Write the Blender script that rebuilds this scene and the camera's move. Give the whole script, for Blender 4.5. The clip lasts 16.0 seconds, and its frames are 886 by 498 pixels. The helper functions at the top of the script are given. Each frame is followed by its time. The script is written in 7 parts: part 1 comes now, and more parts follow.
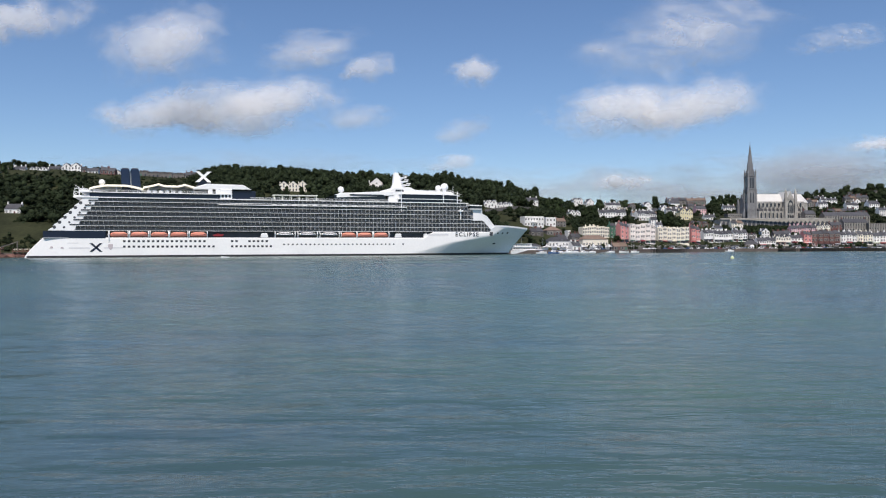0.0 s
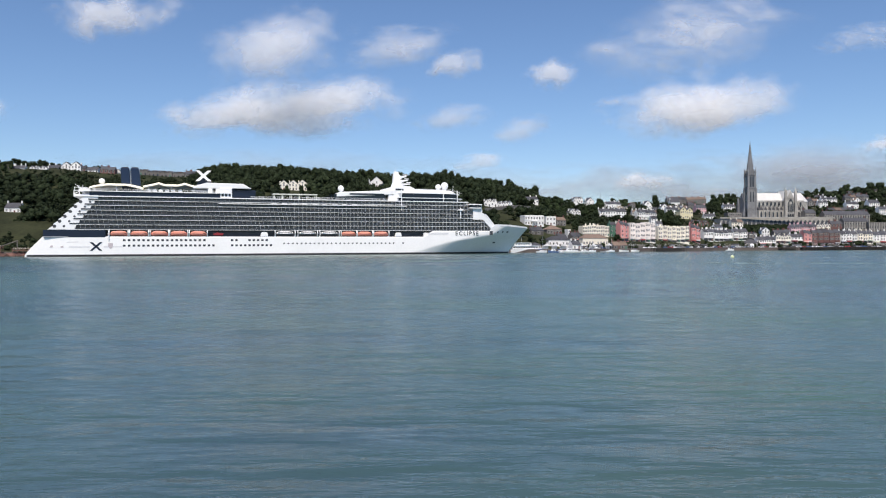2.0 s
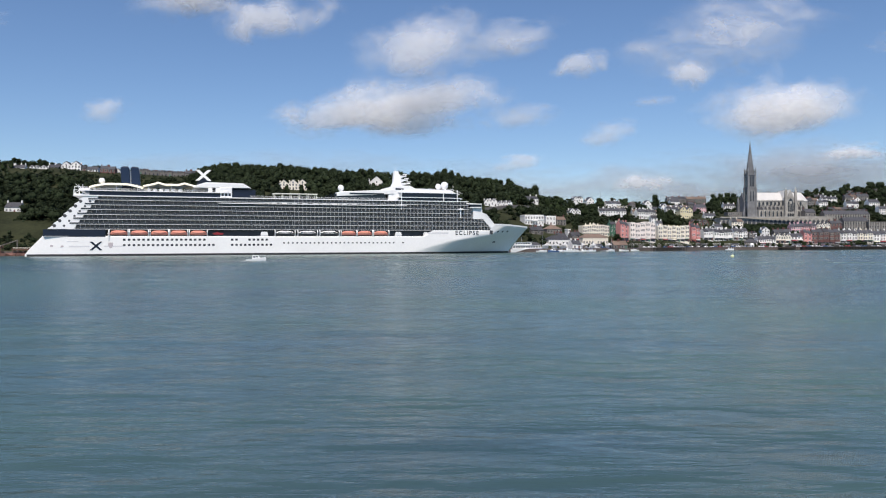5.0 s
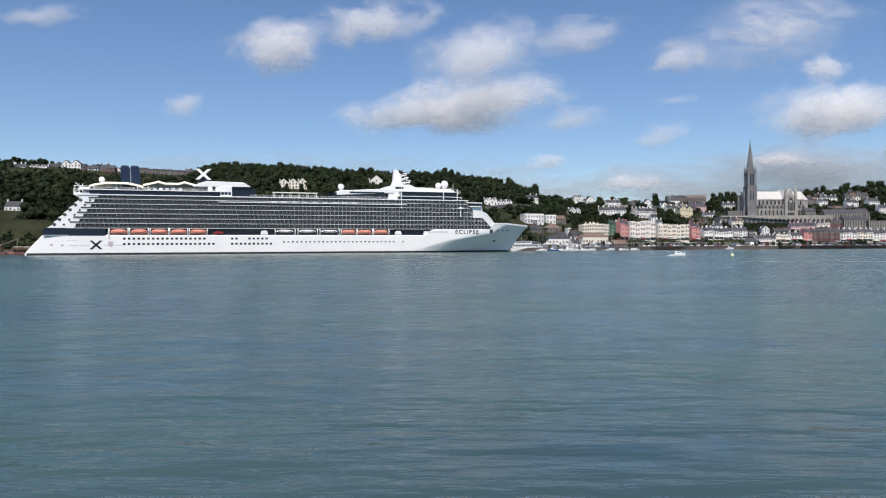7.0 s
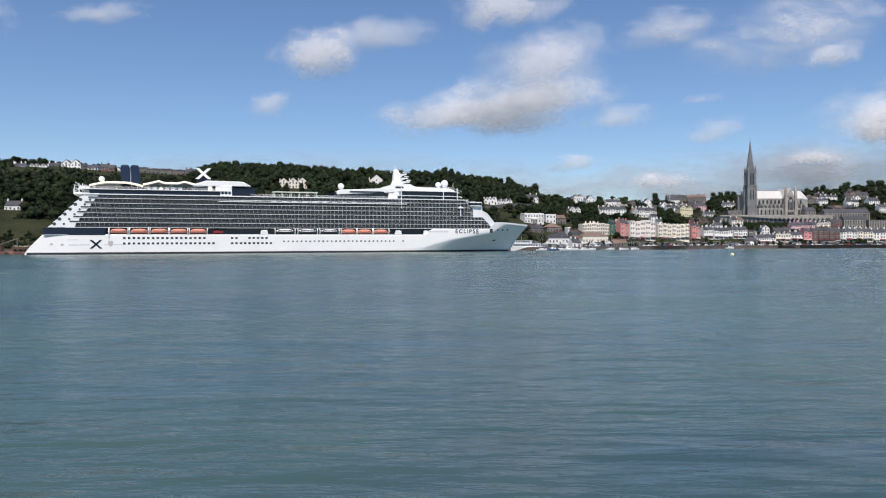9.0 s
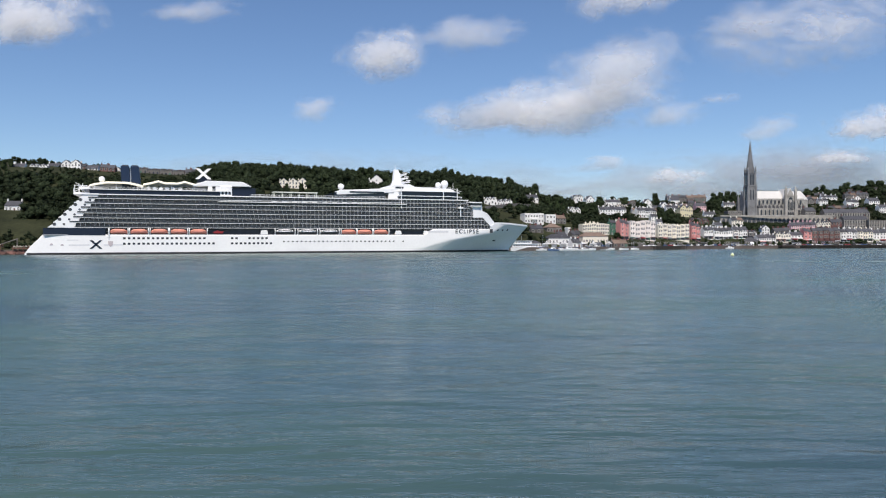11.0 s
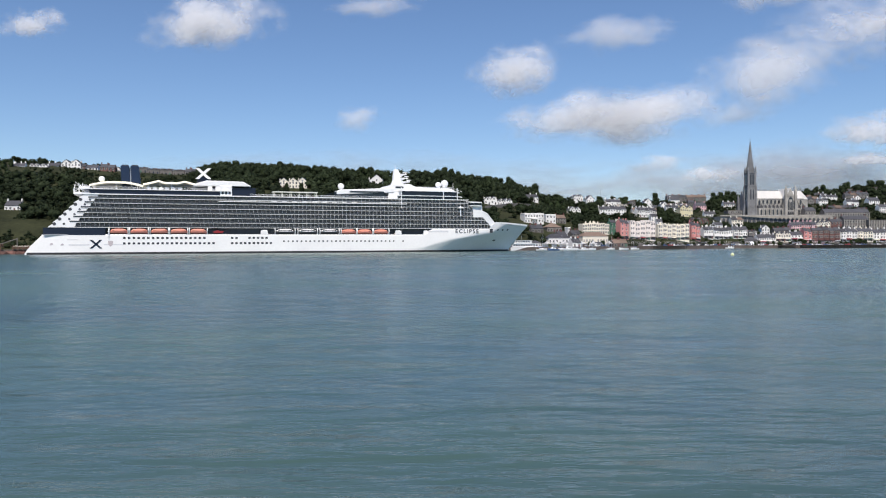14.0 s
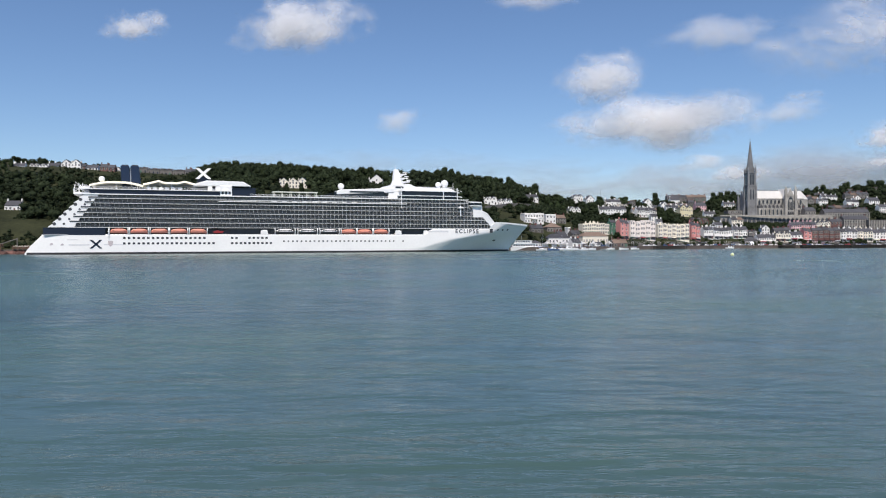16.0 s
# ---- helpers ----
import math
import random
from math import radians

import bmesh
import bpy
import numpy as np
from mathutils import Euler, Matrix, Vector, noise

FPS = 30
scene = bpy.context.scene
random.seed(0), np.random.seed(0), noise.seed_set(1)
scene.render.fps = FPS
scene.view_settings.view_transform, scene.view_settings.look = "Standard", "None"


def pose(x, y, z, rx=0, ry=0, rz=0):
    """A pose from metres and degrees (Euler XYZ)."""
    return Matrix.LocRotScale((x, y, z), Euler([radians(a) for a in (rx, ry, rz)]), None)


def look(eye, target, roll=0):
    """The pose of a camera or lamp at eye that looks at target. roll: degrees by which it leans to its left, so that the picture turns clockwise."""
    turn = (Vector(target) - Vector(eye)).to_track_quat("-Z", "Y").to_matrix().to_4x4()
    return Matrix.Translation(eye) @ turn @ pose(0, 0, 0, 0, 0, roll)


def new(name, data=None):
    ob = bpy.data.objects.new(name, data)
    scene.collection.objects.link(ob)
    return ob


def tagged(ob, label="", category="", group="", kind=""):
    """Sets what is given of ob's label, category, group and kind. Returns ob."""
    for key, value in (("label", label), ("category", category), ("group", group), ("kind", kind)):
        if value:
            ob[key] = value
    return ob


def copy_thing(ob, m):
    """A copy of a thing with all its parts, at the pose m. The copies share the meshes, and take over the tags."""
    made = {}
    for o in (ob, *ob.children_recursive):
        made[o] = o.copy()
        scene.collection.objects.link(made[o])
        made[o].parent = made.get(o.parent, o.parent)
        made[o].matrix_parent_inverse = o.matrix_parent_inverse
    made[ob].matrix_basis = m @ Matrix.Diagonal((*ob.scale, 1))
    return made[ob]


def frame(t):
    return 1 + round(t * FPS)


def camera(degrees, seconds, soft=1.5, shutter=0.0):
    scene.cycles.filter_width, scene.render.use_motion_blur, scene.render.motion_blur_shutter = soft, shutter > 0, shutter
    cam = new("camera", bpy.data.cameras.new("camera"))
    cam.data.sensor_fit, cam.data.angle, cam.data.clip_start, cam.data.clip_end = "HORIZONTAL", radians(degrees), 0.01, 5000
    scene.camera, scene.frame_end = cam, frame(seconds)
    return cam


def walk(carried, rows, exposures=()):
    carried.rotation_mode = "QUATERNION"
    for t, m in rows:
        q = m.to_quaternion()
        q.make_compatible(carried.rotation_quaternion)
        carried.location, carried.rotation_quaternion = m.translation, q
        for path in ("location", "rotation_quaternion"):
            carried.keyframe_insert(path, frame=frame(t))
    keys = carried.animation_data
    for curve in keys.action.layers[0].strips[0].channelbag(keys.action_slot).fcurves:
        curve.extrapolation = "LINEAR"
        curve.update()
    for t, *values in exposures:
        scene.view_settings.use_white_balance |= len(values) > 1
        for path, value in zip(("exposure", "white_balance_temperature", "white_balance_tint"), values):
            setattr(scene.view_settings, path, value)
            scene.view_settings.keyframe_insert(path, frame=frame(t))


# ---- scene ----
# camera on the far shore of the harbour, 5.6 m above the water, sinking slightly on its support
EYE = (0.0, 0.0, 5.6)
cam = camera(60.0, 16.0, soft=1.12)
TILT = ((0.0, 6.0), (0.5, 6.6), (1.0, 5.2), (2.0, 4.2), (3.0, 3.9), (4.0, 3.5), (6.5, 2.4), (7.0, 1.4), (8.0, 1.0),
        (9.0, 0.4), (11.5, 0.8), (12.5, 0.0), (13.5, 0.3), (16.0, 0.3))
walk(cam, [(t, look(EYE, (0.0, 1358.0, 5.6 - 10.0 + d), -0.2)) for t, d in TILT],
     [(t, ev, 6380, 14) for t, ev in ((0.0, -0.05), (1.5, -0.02), (2.0, 0.08), (2.5, 0.17), (3.0, 0.10), (3.5, 0.02), (4.0, -0.04),
                                       (9.0, -0.02), (13.0, 0.0), (14.5, 0.06), (15.5, 0.04), (16.0, 0.0))])

# daylight: a high sun behind the camera and a clear sky
SUN_TO = Vector((-0.04, -0.56, 0.828)).normalized()
world = bpy.data.worlds.new("sky")
scene.world = world
scene.cycles.transparent_max_bounces = 32
world.use_nodes = True
wn = world.node_tree.nodes
sky = wn.new("ShaderNodeTexSky")
sky.sky_type = "NISHITA"
sky.sun_disc = False
sky.sun_elevation = math.asin(SUN_TO.z)
sky.sun_rotation = math.atan2(SUN_TO.x, SUN_TO.y)
sky.air_density, sky.dust_density, sky.ozone_density = 1.0, 0.0, 6.5
wn["Background"].inputs["Strength"].default_value = 0.108
world.node_tree.links.new(sky.outputs["Color"], wn["Background"].inputs["Color"])
sun_data = bpy.data.lights.new("sun", "SUN")
sun_data.energy, sun_data.angle, sun_data.color = 4.9, radians(0.55), (1.0, 0.925, 0.81)
sun = new("sun", sun_data)
sun.matrix_basis = look(SUN_TO * 900, (0, 0, 0))


# ---- materials ----
def material(name, colour, rough=0.6, metal=0.0, var=0.15, scale=1.0, fine=8.0, bump=0.0, random_tone=0.0, island=False, tint=None, gloss=0.5):
    """Principled surface with variation at two scales, in object space (metres)."""
    m = bpy.data.materials.new(name)
    m.use_nodes = True
    n, l = m.node_tree.nodes, m.node_tree.links
    p = n["Principled BSDF"]
    p.inputs["Roughness"].default_value, p.inputs["Metallic"].default_value = rough, metal
    p.inputs["Specular IOR Level"].default_value = gloss
    tc = n.new("ShaderNodeTexCoord")
    a, b = n.new("ShaderNodeTexNoise"), n.new("ShaderNodeTexNoise")
    a.inputs["Scale"].default_value, b.inputs["Scale"].default_value = scale, fine
    a.inputs["Detail"].default_value, b.inputs["Detail"].default_value = 5, 3
    for x in (a, b):
        l.new(tc.outputs["Object"], x.inputs["Vector"])
    add = n.new("ShaderNodeMath")
    add.operation = "MULTIPLY_ADD"
    add.inputs[1].default_value = 0.6
    l.new(a.outputs["Fac"], add.inputs[0])
    half = n.new("ShaderNodeMath")
    half.operation = "MULTIPLY"
    half.inputs[1].default_value = 0.4
    l.new(b.outputs["Fac"], half.inputs[0])
    l.new(half.outputs[0], add.inputs[2])
    ramp = n.new("ShaderNodeValToRGB")
    ramp.color_ramp.elements[0].position, ramp.color_ramp.elements[1].position = 0.3, 0.7
    c0 = [max(0, c * (1 - var)) for c in colour]
    c1 = [min(1, c * (1 + var)) for c in (tint or colour)]
    ramp.color_ramp.elements[0].color, ramp.color_ramp.elements[1].color = (*c0, 1), (*c1, 1)
    l.new(add.outputs[0], ramp.inputs["Fac"])
    out = ramp.outputs["Color"]
    if random_tone:
        src = n.new("ShaderNodeNewGeometry").outputs["Random Per Island"] if island else n.new("ShaderNodeObjectInfo").outputs["Random"]
        rng = n.new("ShaderNodeMapRange")
        rng.inputs["To Min"].default_value, rng.inputs["To Max"].default_value = 1 - random_tone, 1 + random_tone
        l.new(src, rng.inputs["Value"])
        hsv = n.new("ShaderNodeHueSaturation")
        l.new(rng.outputs[0], hsv.inputs["Value"])
        l.new(out, hsv.inputs["Color"])
        out = hsv.outputs["Color"]
    l.new(out, p.inputs["Base Color"])
    if bump:
        bn = n.new("ShaderNodeBump")
        bn.inputs["Strength"].default_value, bn.inputs["Distance"].default_value = bump, 0.1
        l.new(b.outputs["Fac"], bn.inputs["Height"])
        l.new(bn.outputs["Normal"], p.inputs["Normal"])
    return m


M = {
    "tower_stone": material("tower_stone", (0.185, 0.188, 0.192), 0.85, var=0.5, scale=0.12, fine=1.6, bump=0.4),
    "white": material("ship_white", (0.86, 0.86, 0.85), 0.35, var=0.05, scale=0.08, fine=1.2),
    "hull": material("hull_white", (0.88, 0.87, 0.85), 0.35, var=0.06, scale=0.06, fine=0.8),
    "navy": material("navy_paint", (0.007, 0.012, 0.028), 0.3, var=0.2, scale=0.2, fine=2),
    "boot": material("boot_paint", (0.03, 0.028, 0.03), 0.5, var=0.3, scale=0.3, fine=2),
    "glass": material("tinted_glass", (0.012, 0.018, 0.026), 0.10, var=0.3, scale=0.25, fine=1.5),
    "balcony_glass": material("balcony_glass", (0.045, 0.052, 0.062), 0.12, var=0.25, scale=0.4, fine=3),
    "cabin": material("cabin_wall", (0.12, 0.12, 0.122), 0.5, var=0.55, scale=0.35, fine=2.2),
    # near-black base carries the shade of promenade and openings; also dark boat hulls
    "deep": material("dark_paint_and_shade", (0.06, 0.065, 0.075), 0.6, var=0.3, scale=0.3, fine=2),
    "orange": material("lifeboat_orange", (0.76, 0.30, 0.23), 0.4, var=0.12, scale=0.5, fine=3),
    "canvas": material("cream_canvas", (0.86, 0.81, 0.64), 0.8, var=0.08, scale=0.3, fine=3),
    "grey": material("grey_paint", (0.33, 0.34, 0.35), 0.5, var=0.2, scale=0.5, fine=3),
    "steel": material("pale_steel", (0.55, 0.56, 0.57), 0.35, metal=0.6, var=0.15, scale=0.6, fine=4),
    "pane": material("window_pane", (0.03, 0.035, 0.045), 0.1, var=0.3, scale=0.4, fine=2),
    "slate": material("slate_roof", (0.060, 0.060, 0.066), 0.6, var=0.3, scale=0.25, fine=3, bump=0.4, random_tone=0.25),
    "brown_roof": material("brown_roof", (0.17, 0.12, 0.09), 0.7, var=0.3, scale=0.25, fine=3, bump=0.4, random_tone=0.2),
    "w_white": material("white_render", (0.82, 0.805, 0.77), 0.8, var=0.10, scale=0.25, fine=2.5, bump=0.15, random_tone=0.07),
    "w_cream": material("cream_render", (0.80, 0.74, 0.62), 0.8, var=0.10, scale=0.25, fine=2.5, bump=0.15, random_tone=0.08),
    "w_pale": material("pale_rose_render", (0.81, 0.74, 0.69), 0.8, var=0.10, scale=0.25, fine=2.5, random_tone=0.05),
    "w_pink": material("pink_render", (0.70, 0.43, 0.45), 0.8, var=0.10, scale=0.25, fine=2.5, random_tone=0.08),
    "w_red": material("coral_render", (0.62, 0.27, 0.25), 0.8, var=0.12, scale=0.25, fine=2.5, random_tone=0.08),
    "w_green": material("green_render", (0.06, 0.16, 0.11), 0.8, var=0.12, scale=0.25, fine=2.5),
    "w_brick": material("dark_brick", (0.14, 0.065, 0.058), 0.85, var=0.25, scale=0.3, fine=5, bump=0.3, random_tone=0.15),
    "w_yellow": material("yellow_render", (0.66, 0.59, 0.38), 0.8, var=0.10, scale=0.25, fine=2.5),
    "w_stone": material("grey_stone", (0.145, 0.135, 0.125), 0.85, var=0.38, scale=0.3, fine=3, bump=0.4, random_tone=0.12),
    "limestone": material("cathedral_stone", (0.33, 0.315, 0.285), 0.85, var=0.45, scale=0.12, fine=1.6, bump=0.4),
    "spire_stone": material("spire_stone", (0.150, 0.155, 0.162), 0.85, var=0.5, scale=0.12, fine=1.6, bump=0.4),
    "lead": material("pale_slate", (0.60, 0.585, 0.555), 0.42, var=0.15, scale=0.12, fine=1.5),
    "quay": material("quay_stone", (0.10, 0.08, 0.07), 0.9, var=0.35, scale=0.12, fine=1.2, bump=0.5),
    "timber": material("dark_timber", (0.05, 0.045, 0.04), 0.85, var=0.35, scale=0.4, fine=4),
    "bark": material("bark", (0.07, 0.055, 0.04), 0.9, var=0.3, scale=0.5, fine=4),
    "leaf": material("foliage", (0.020, 0.032, 0.013), 0.75, var=0.40, scale=0.10, fine=0.9, random_tone=0.25, tint=(0.030, 0.043, 0.017), gloss=0.12),
    "woods": material("woodland_leaves", (0.015, 0.024, 0.011), 0.75, var=0.45, scale=0.02, fine=0.35, random_tone=0.16, island=True, tint=(0.024, 0.034, 0.015), gloss=0.12),
    "buoy": material("yellow_buoy_paint", (0.84, 0.84, 0.50), 0.4, var=0.1, scale=1, fine=4),
    "bluetint": material("blue_paint", (0.05, 0.11, 0.25), 0.4, var=0.15, scale=1, fine=4),
    "foam": material("foam", (0.78, 0.80, 0.80), 0.6, var=0.1, scale=1.2, fine=5, bump=0.6),
}


def ground_material():
    m = material("hillside", (0.018, 0.024, 0.011), 0.95, var=0.45, scale=0.03, fine=0.4, bump=0.5, tint=(0.034, 0.037, 0.017), gloss=0.15)
    return m


def water_material():
    """Harbour water: green-grey body, soft reflection broken by long ripples at three sizes."""
    m = bpy.data.materials.new("harbour_water")
    m.use_nodes = True
    n, l = m.node_tree.nodes, m.node_tree.links
    p = n["Principled BSDF"]
    p.inputs["IOR"].default_value = 1.33
    tc = n.new("ShaderNodeTexCoord")

    def waves(sx, sy, detail, rough=0.55):
        mp, tx = n.new("ShaderNodeMapping"), n.new("ShaderNodeTexNoise")
        mp.inputs["Scale"].default_value = (sx, sy, 1)
        mp.inputs["Rotation"].default_value = (0, 0, 0.06)
        tx.inputs["Scale"].default_value, tx.inputs["Detail"].default_value, tx.inputs["Roughness"].default_value = 1.0, detail, rough
        l.new(tc.outputs["Object"], mp.inputs["Vector"])
        l.new(mp.outputs["Vector"], tx.inputs["Vector"])
        return tx.outputs["Fac"]

    big, mid, small = waves(0.012, 0.024, 4, 0.6), waves(0.20, 0.38, 2, 0.5), waves(0.40, 1.15, 3, 0.55)
    ramp = n.new("ShaderNodeValToRGB")
    ramp.color_ramp.elements[0].position, ramp.color_ramp.elements[1].position = 0.38, 0.60
    ramp.color_ramp.elements[0].color, ramp.color_ramp.elements[1].color = (0.036, 0.070, 0.075, 1), (0.067, 0.118, 0.091, 1)
    l.new(big, ramp.inputs["Fac"])
    l.new(ramp.outputs["Color"], p.inputs["Base Color"])
    rr = n.new("ShaderNodeMapRange")
    rr.inputs["From Min"].default_value, rr.inputs["From Max"].default_value = 0.3, 0.7
    rr.inputs["To Min"].default_value, rr.inputs["To Max"].default_value = 0.18, 0.29
    l.new(big, rr.inputs["Value"])
    l.new(rr.outputs[0], p.inputs["Roughness"])
    b1, b2 = n.new("ShaderNodeBump"), n.new("ShaderNodeBump")
    b1.inputs["Strength"].default_value, b1.inputs["Distance"].default_value = 1.0, 0.50
    b2.inputs["Strength"].default_value, b2.inputs["Distance"].default_value = 0.8, 0.26
    # calmer and more ruffled stretches, tens of metres long
    patch = waves(0.020, 0.050, 4, 0.6)
    gust = n.new("ShaderNodeMapRange")
    gust.inputs["From Min"].default_value, gust.inputs["From Max"].default_value = 0.34, 0.66
    gust.inputs["To Min"].default_value, gust.inputs["To Max"].default_value = 0.25, 1.0
    l.new(patch, gust.inputs["Value"])
    l.new(gust.outputs[0], b1.inputs["Strength"])
    gust2 = n.new("ShaderNodeMapRange")
    gust2.inputs["From Min"].default_value, gust2.inputs["From Max"].default_value = 0.34, 0.66
    gust2.inputs["To Min"].default_value, gust2.inputs["To Max"].default_value = 0.1, 0.85
    l.new(patch, gust2.inputs["Value"])
    l.new(gust2.outputs[0], b2.inputs["Strength"])
    l.new(mid, b1.inputs["Height"])
    l.new(small, b2.inputs["Height"])
    l.new(b1.outputs["Normal"], b2.inputs["Normal"])
    l.new(b2.outputs["Normal"], p.inputs["Normal"])
    return m


# ---- mesh helpers ----
def link(name, bm, mat, parent=None, label="", smooth=False):
    me = bpy.data.meshes.new(name)
    bm.to_mesh(me)
    bm.free()
    me.materials.append(mat)
    if smooth:
        for f in me.polygons:
            f.use_smooth = True
    ob = new(name, me)
    ob.parent = parent
    if label:
        ob["label"] = label
    return ob


def part(name, bm, mat, parent, label="", smooth=False):
    return link(name, bm, mat, parent, label, smooth)


def shared(name, me, parent, m=None):
    ob = new(name, me)
    ob.parent = parent
    if m is not None:
        ob.matrix_basis = m
    return ob


def mesh_of(name, bm, mat, smooth=False):
    me = bpy.data.meshes.new(name)
    bm.to_mesh(me)
    bm.free()
    me.materials.append(mat)
    if smooth:
        for f in me.polygons:
            f.use_smooth = True
    return me


def empty(name, m, label, category, group=""):
    ob = new(name)
    ob.empty_display_size = 1
    ob.matrix_basis = m
    return tagged(ob, label, category, group)


def box(bm, x0, x1, y0, y1, z0, z1):
    v = [bm.verts.new(c) for c in ((x0, y0, z0), (x1, y0, z0), (x1, y1, z0), (x0, y1, z0), (x0, y0, z1), (x1, y0, z1), (x1, y1, z1), (x0, y1, z1))]
    for f in ((0, 3, 2, 1), (4, 5, 6, 7), (0, 1, 5, 4), (1, 2, 6, 5), (2, 3, 7, 6), (3, 0, 4, 7)):
        bm.faces.new([v[i] for i in f])
    return v


def prism(bm, profile, a, b, axis="y"):
    """A polygon in two axes, drawn out from a to b along the third."""
    def at(p, k):
        return {"y": (p[0], k, p[1]), "x": (k, p[0], p[1]), "z": (p[0], p[1], k)}[axis]
    lo = [bm.verts.new(at(p, a)) for p in profile]
    hi = [bm.verts.new(at(p, b)) for p in profile]
    n = len(profile)
    bm.faces.new(lo)
    bm.faces.new(hi[::-1])
    for i in range(n):
        bm.faces.new((lo[i], hi[i], hi[(i + 1) % n], lo[(i + 1) % n]))
    bmesh.ops.recalc_face_normals(bm, faces=bm.faces)


def tube(bm, p, q, r, n=8, r2=None):
    p, q = Vector(p), Vector(q)
    m = Matrix.Translation((p + q) / 2) @ (q - p).to_track_quat("Z", "Y").to_matrix().to_4x4()
    bmesh.ops.create_cone(bm, cap_ends=True, segments=n, radius1=r, radius2=r if r2 is None else r2, depth=(q - p).length, matrix=m)


def ball(bm, c, r, sub=2, sz=(1, 1, 1)):
    bmesh.ops.create_icosphere(bm, subdivisions=sub, radius=r, matrix=Matrix.Translation(c) @ Matrix.Diagonal((*sz, 1)))


def bevelled(bm, w=0.05, seg=1):
    bmesh.ops.bevel(bm, geom=list(bm.edges), offset=w, segments=seg, affect="EDGES", clamp_overlap=True)
    return bm


# ---- land and water ----
SHORE = ((-1500, 150), (-600, 372), (-250, 472), (98, 606), (186, 672), (276, 732), (430, 742), (900, 790), (2500, 900))
RIDGE = ((-900, 760), (-439, 760), (-132, 800), (10, 850), (103, 900), (199, 980), (290, 1050), (418, 1100), (1000, 1150))
TOP = ((-900, 73), (-439, 89), (-327, 80), (-271, 77), (-209, 80), (-132, 77), (-81, 74), (10, 75), (75, 68), (103, 60),
       (151, 56), (199, 54), (290, 58), (418, 63), (531, 70), (635, 80), (1000, 84))


def along(table, x):
    return float(np.interp(x, [a for a, b in table], [b for a, b in table]))


def land(x, y):
    """Height of the ground: a flat quay, then the hillside up to the ridge."""
    ys, yr, top = along(SHORE, x), along(RIDGE, x), along(TOP, x)
    d = y - ys
    if d < 34:
        return 2.6
    s = min(1.0, (d - 34) / (yr - ys - 34))
    e = 0.85 if x < 100 else max(0.62, 0.85 - (x - 100) / 150 * 0.23)
    z = 2.6 + (top - 2.6) * s ** e
    return max(8.0, z - (y - yr) * 0.06) if y > yr else z


def build_ground():
    xs = [-5000, -3500, -2400, -1500] + list(range(-900, 1001, 12)) + [1300, 1700, 2400, 3500, 5000]
    ds = [0, 0.01, 6, 14, 24, 34, 40, 48] + list(range(58, 460, 12)) + [480, 520, 600, 750, 1000, 1500, 2200, 3000, 4200]
    bm = bmesh.new()
    grid = []
    for j, d in enumerate(ds):
        row = []
        for x in xs:
            y = along(SHORE, x) + d
            z = -4.0 if j == 0 else land(x, y)
            if d > 60:
                z += 1.2 * (noise.noise((x * 0.012, y * 0.012, 0)))
            row.append(bm.verts.new((x, y, z)))
        grid.append(row)
    for j in range(len(ds) - 1):
        for i in range(len(xs) - 1):
            bm.faces.new((grid[j][i], grid[j][i + 1], grid[j + 1][i + 1], grid[j + 1][i]))
    ob = link("ground", bm, ground_material(), smooth=True)
    return tagged(ob, "green wooded hillside rising behind the harbour", "hillside", kind="structure")


def build_water():
    """One sheet to the horizon; finer and gently waved towards the camera."""
    ys = list(np.geomspace(9, 430, 330)) + [470, 520, 600, 700, 900, 1300, 2000]
    ys = [-5000, -1500, -400, -60, 0] + ys
    bm = bmesh.new()
    rows = []
    for y in ys:
        half = max(60, abs(y) * 0.85) + 160
        row = []
        for i in range(161):
            u = i / 80 - 1
            x = u * half
            z = 0.0
            if 8 < y < 430:
                k = max(0.0, 1 - y / 430)
                z = 0.055 * k * noise.noise((x * 0.16, y * 0.5, 3.1)) + 0.05 * k * noise.noise((x * 0.06, y * 0.17, 9.7))
            row.append(bm.verts.new((x, y, z)))
        rows.append(row)
    for a, b in zip(rows, rows[1:]):
        for i in range(160):
            bm.faces.new((a[i], a[i + 1], b[i + 1], b[i]))
    far = [bm.verts.new(c) for c in ((-5000, -5000, -0.3), (5000, -5000, -0.3), (5000, 2000, -0.3), (-5000, 2000, -0.3))]
    bm.faces.new(far)
    ob = link("water", bm, water_material(), smooth=True)
    return tagged(ob, "blue-green harbour water with long soft ripples", "water", kind="structure")


build_ground()
water = build_water()


# ---- the cruise ship: length along x from the stern, y from the centre line (minus towards the harbour), z from the waterline ----
SHIP = pose(-243.3, 451.4, 0, 0, 0, 19.5)
HALF = 18.5
DECK0, STEP = 15.7, 2.84


def bow_end(z):
    return 308.0 + 15.5 * (max(0.0, z) / 18.0) ** 1.15


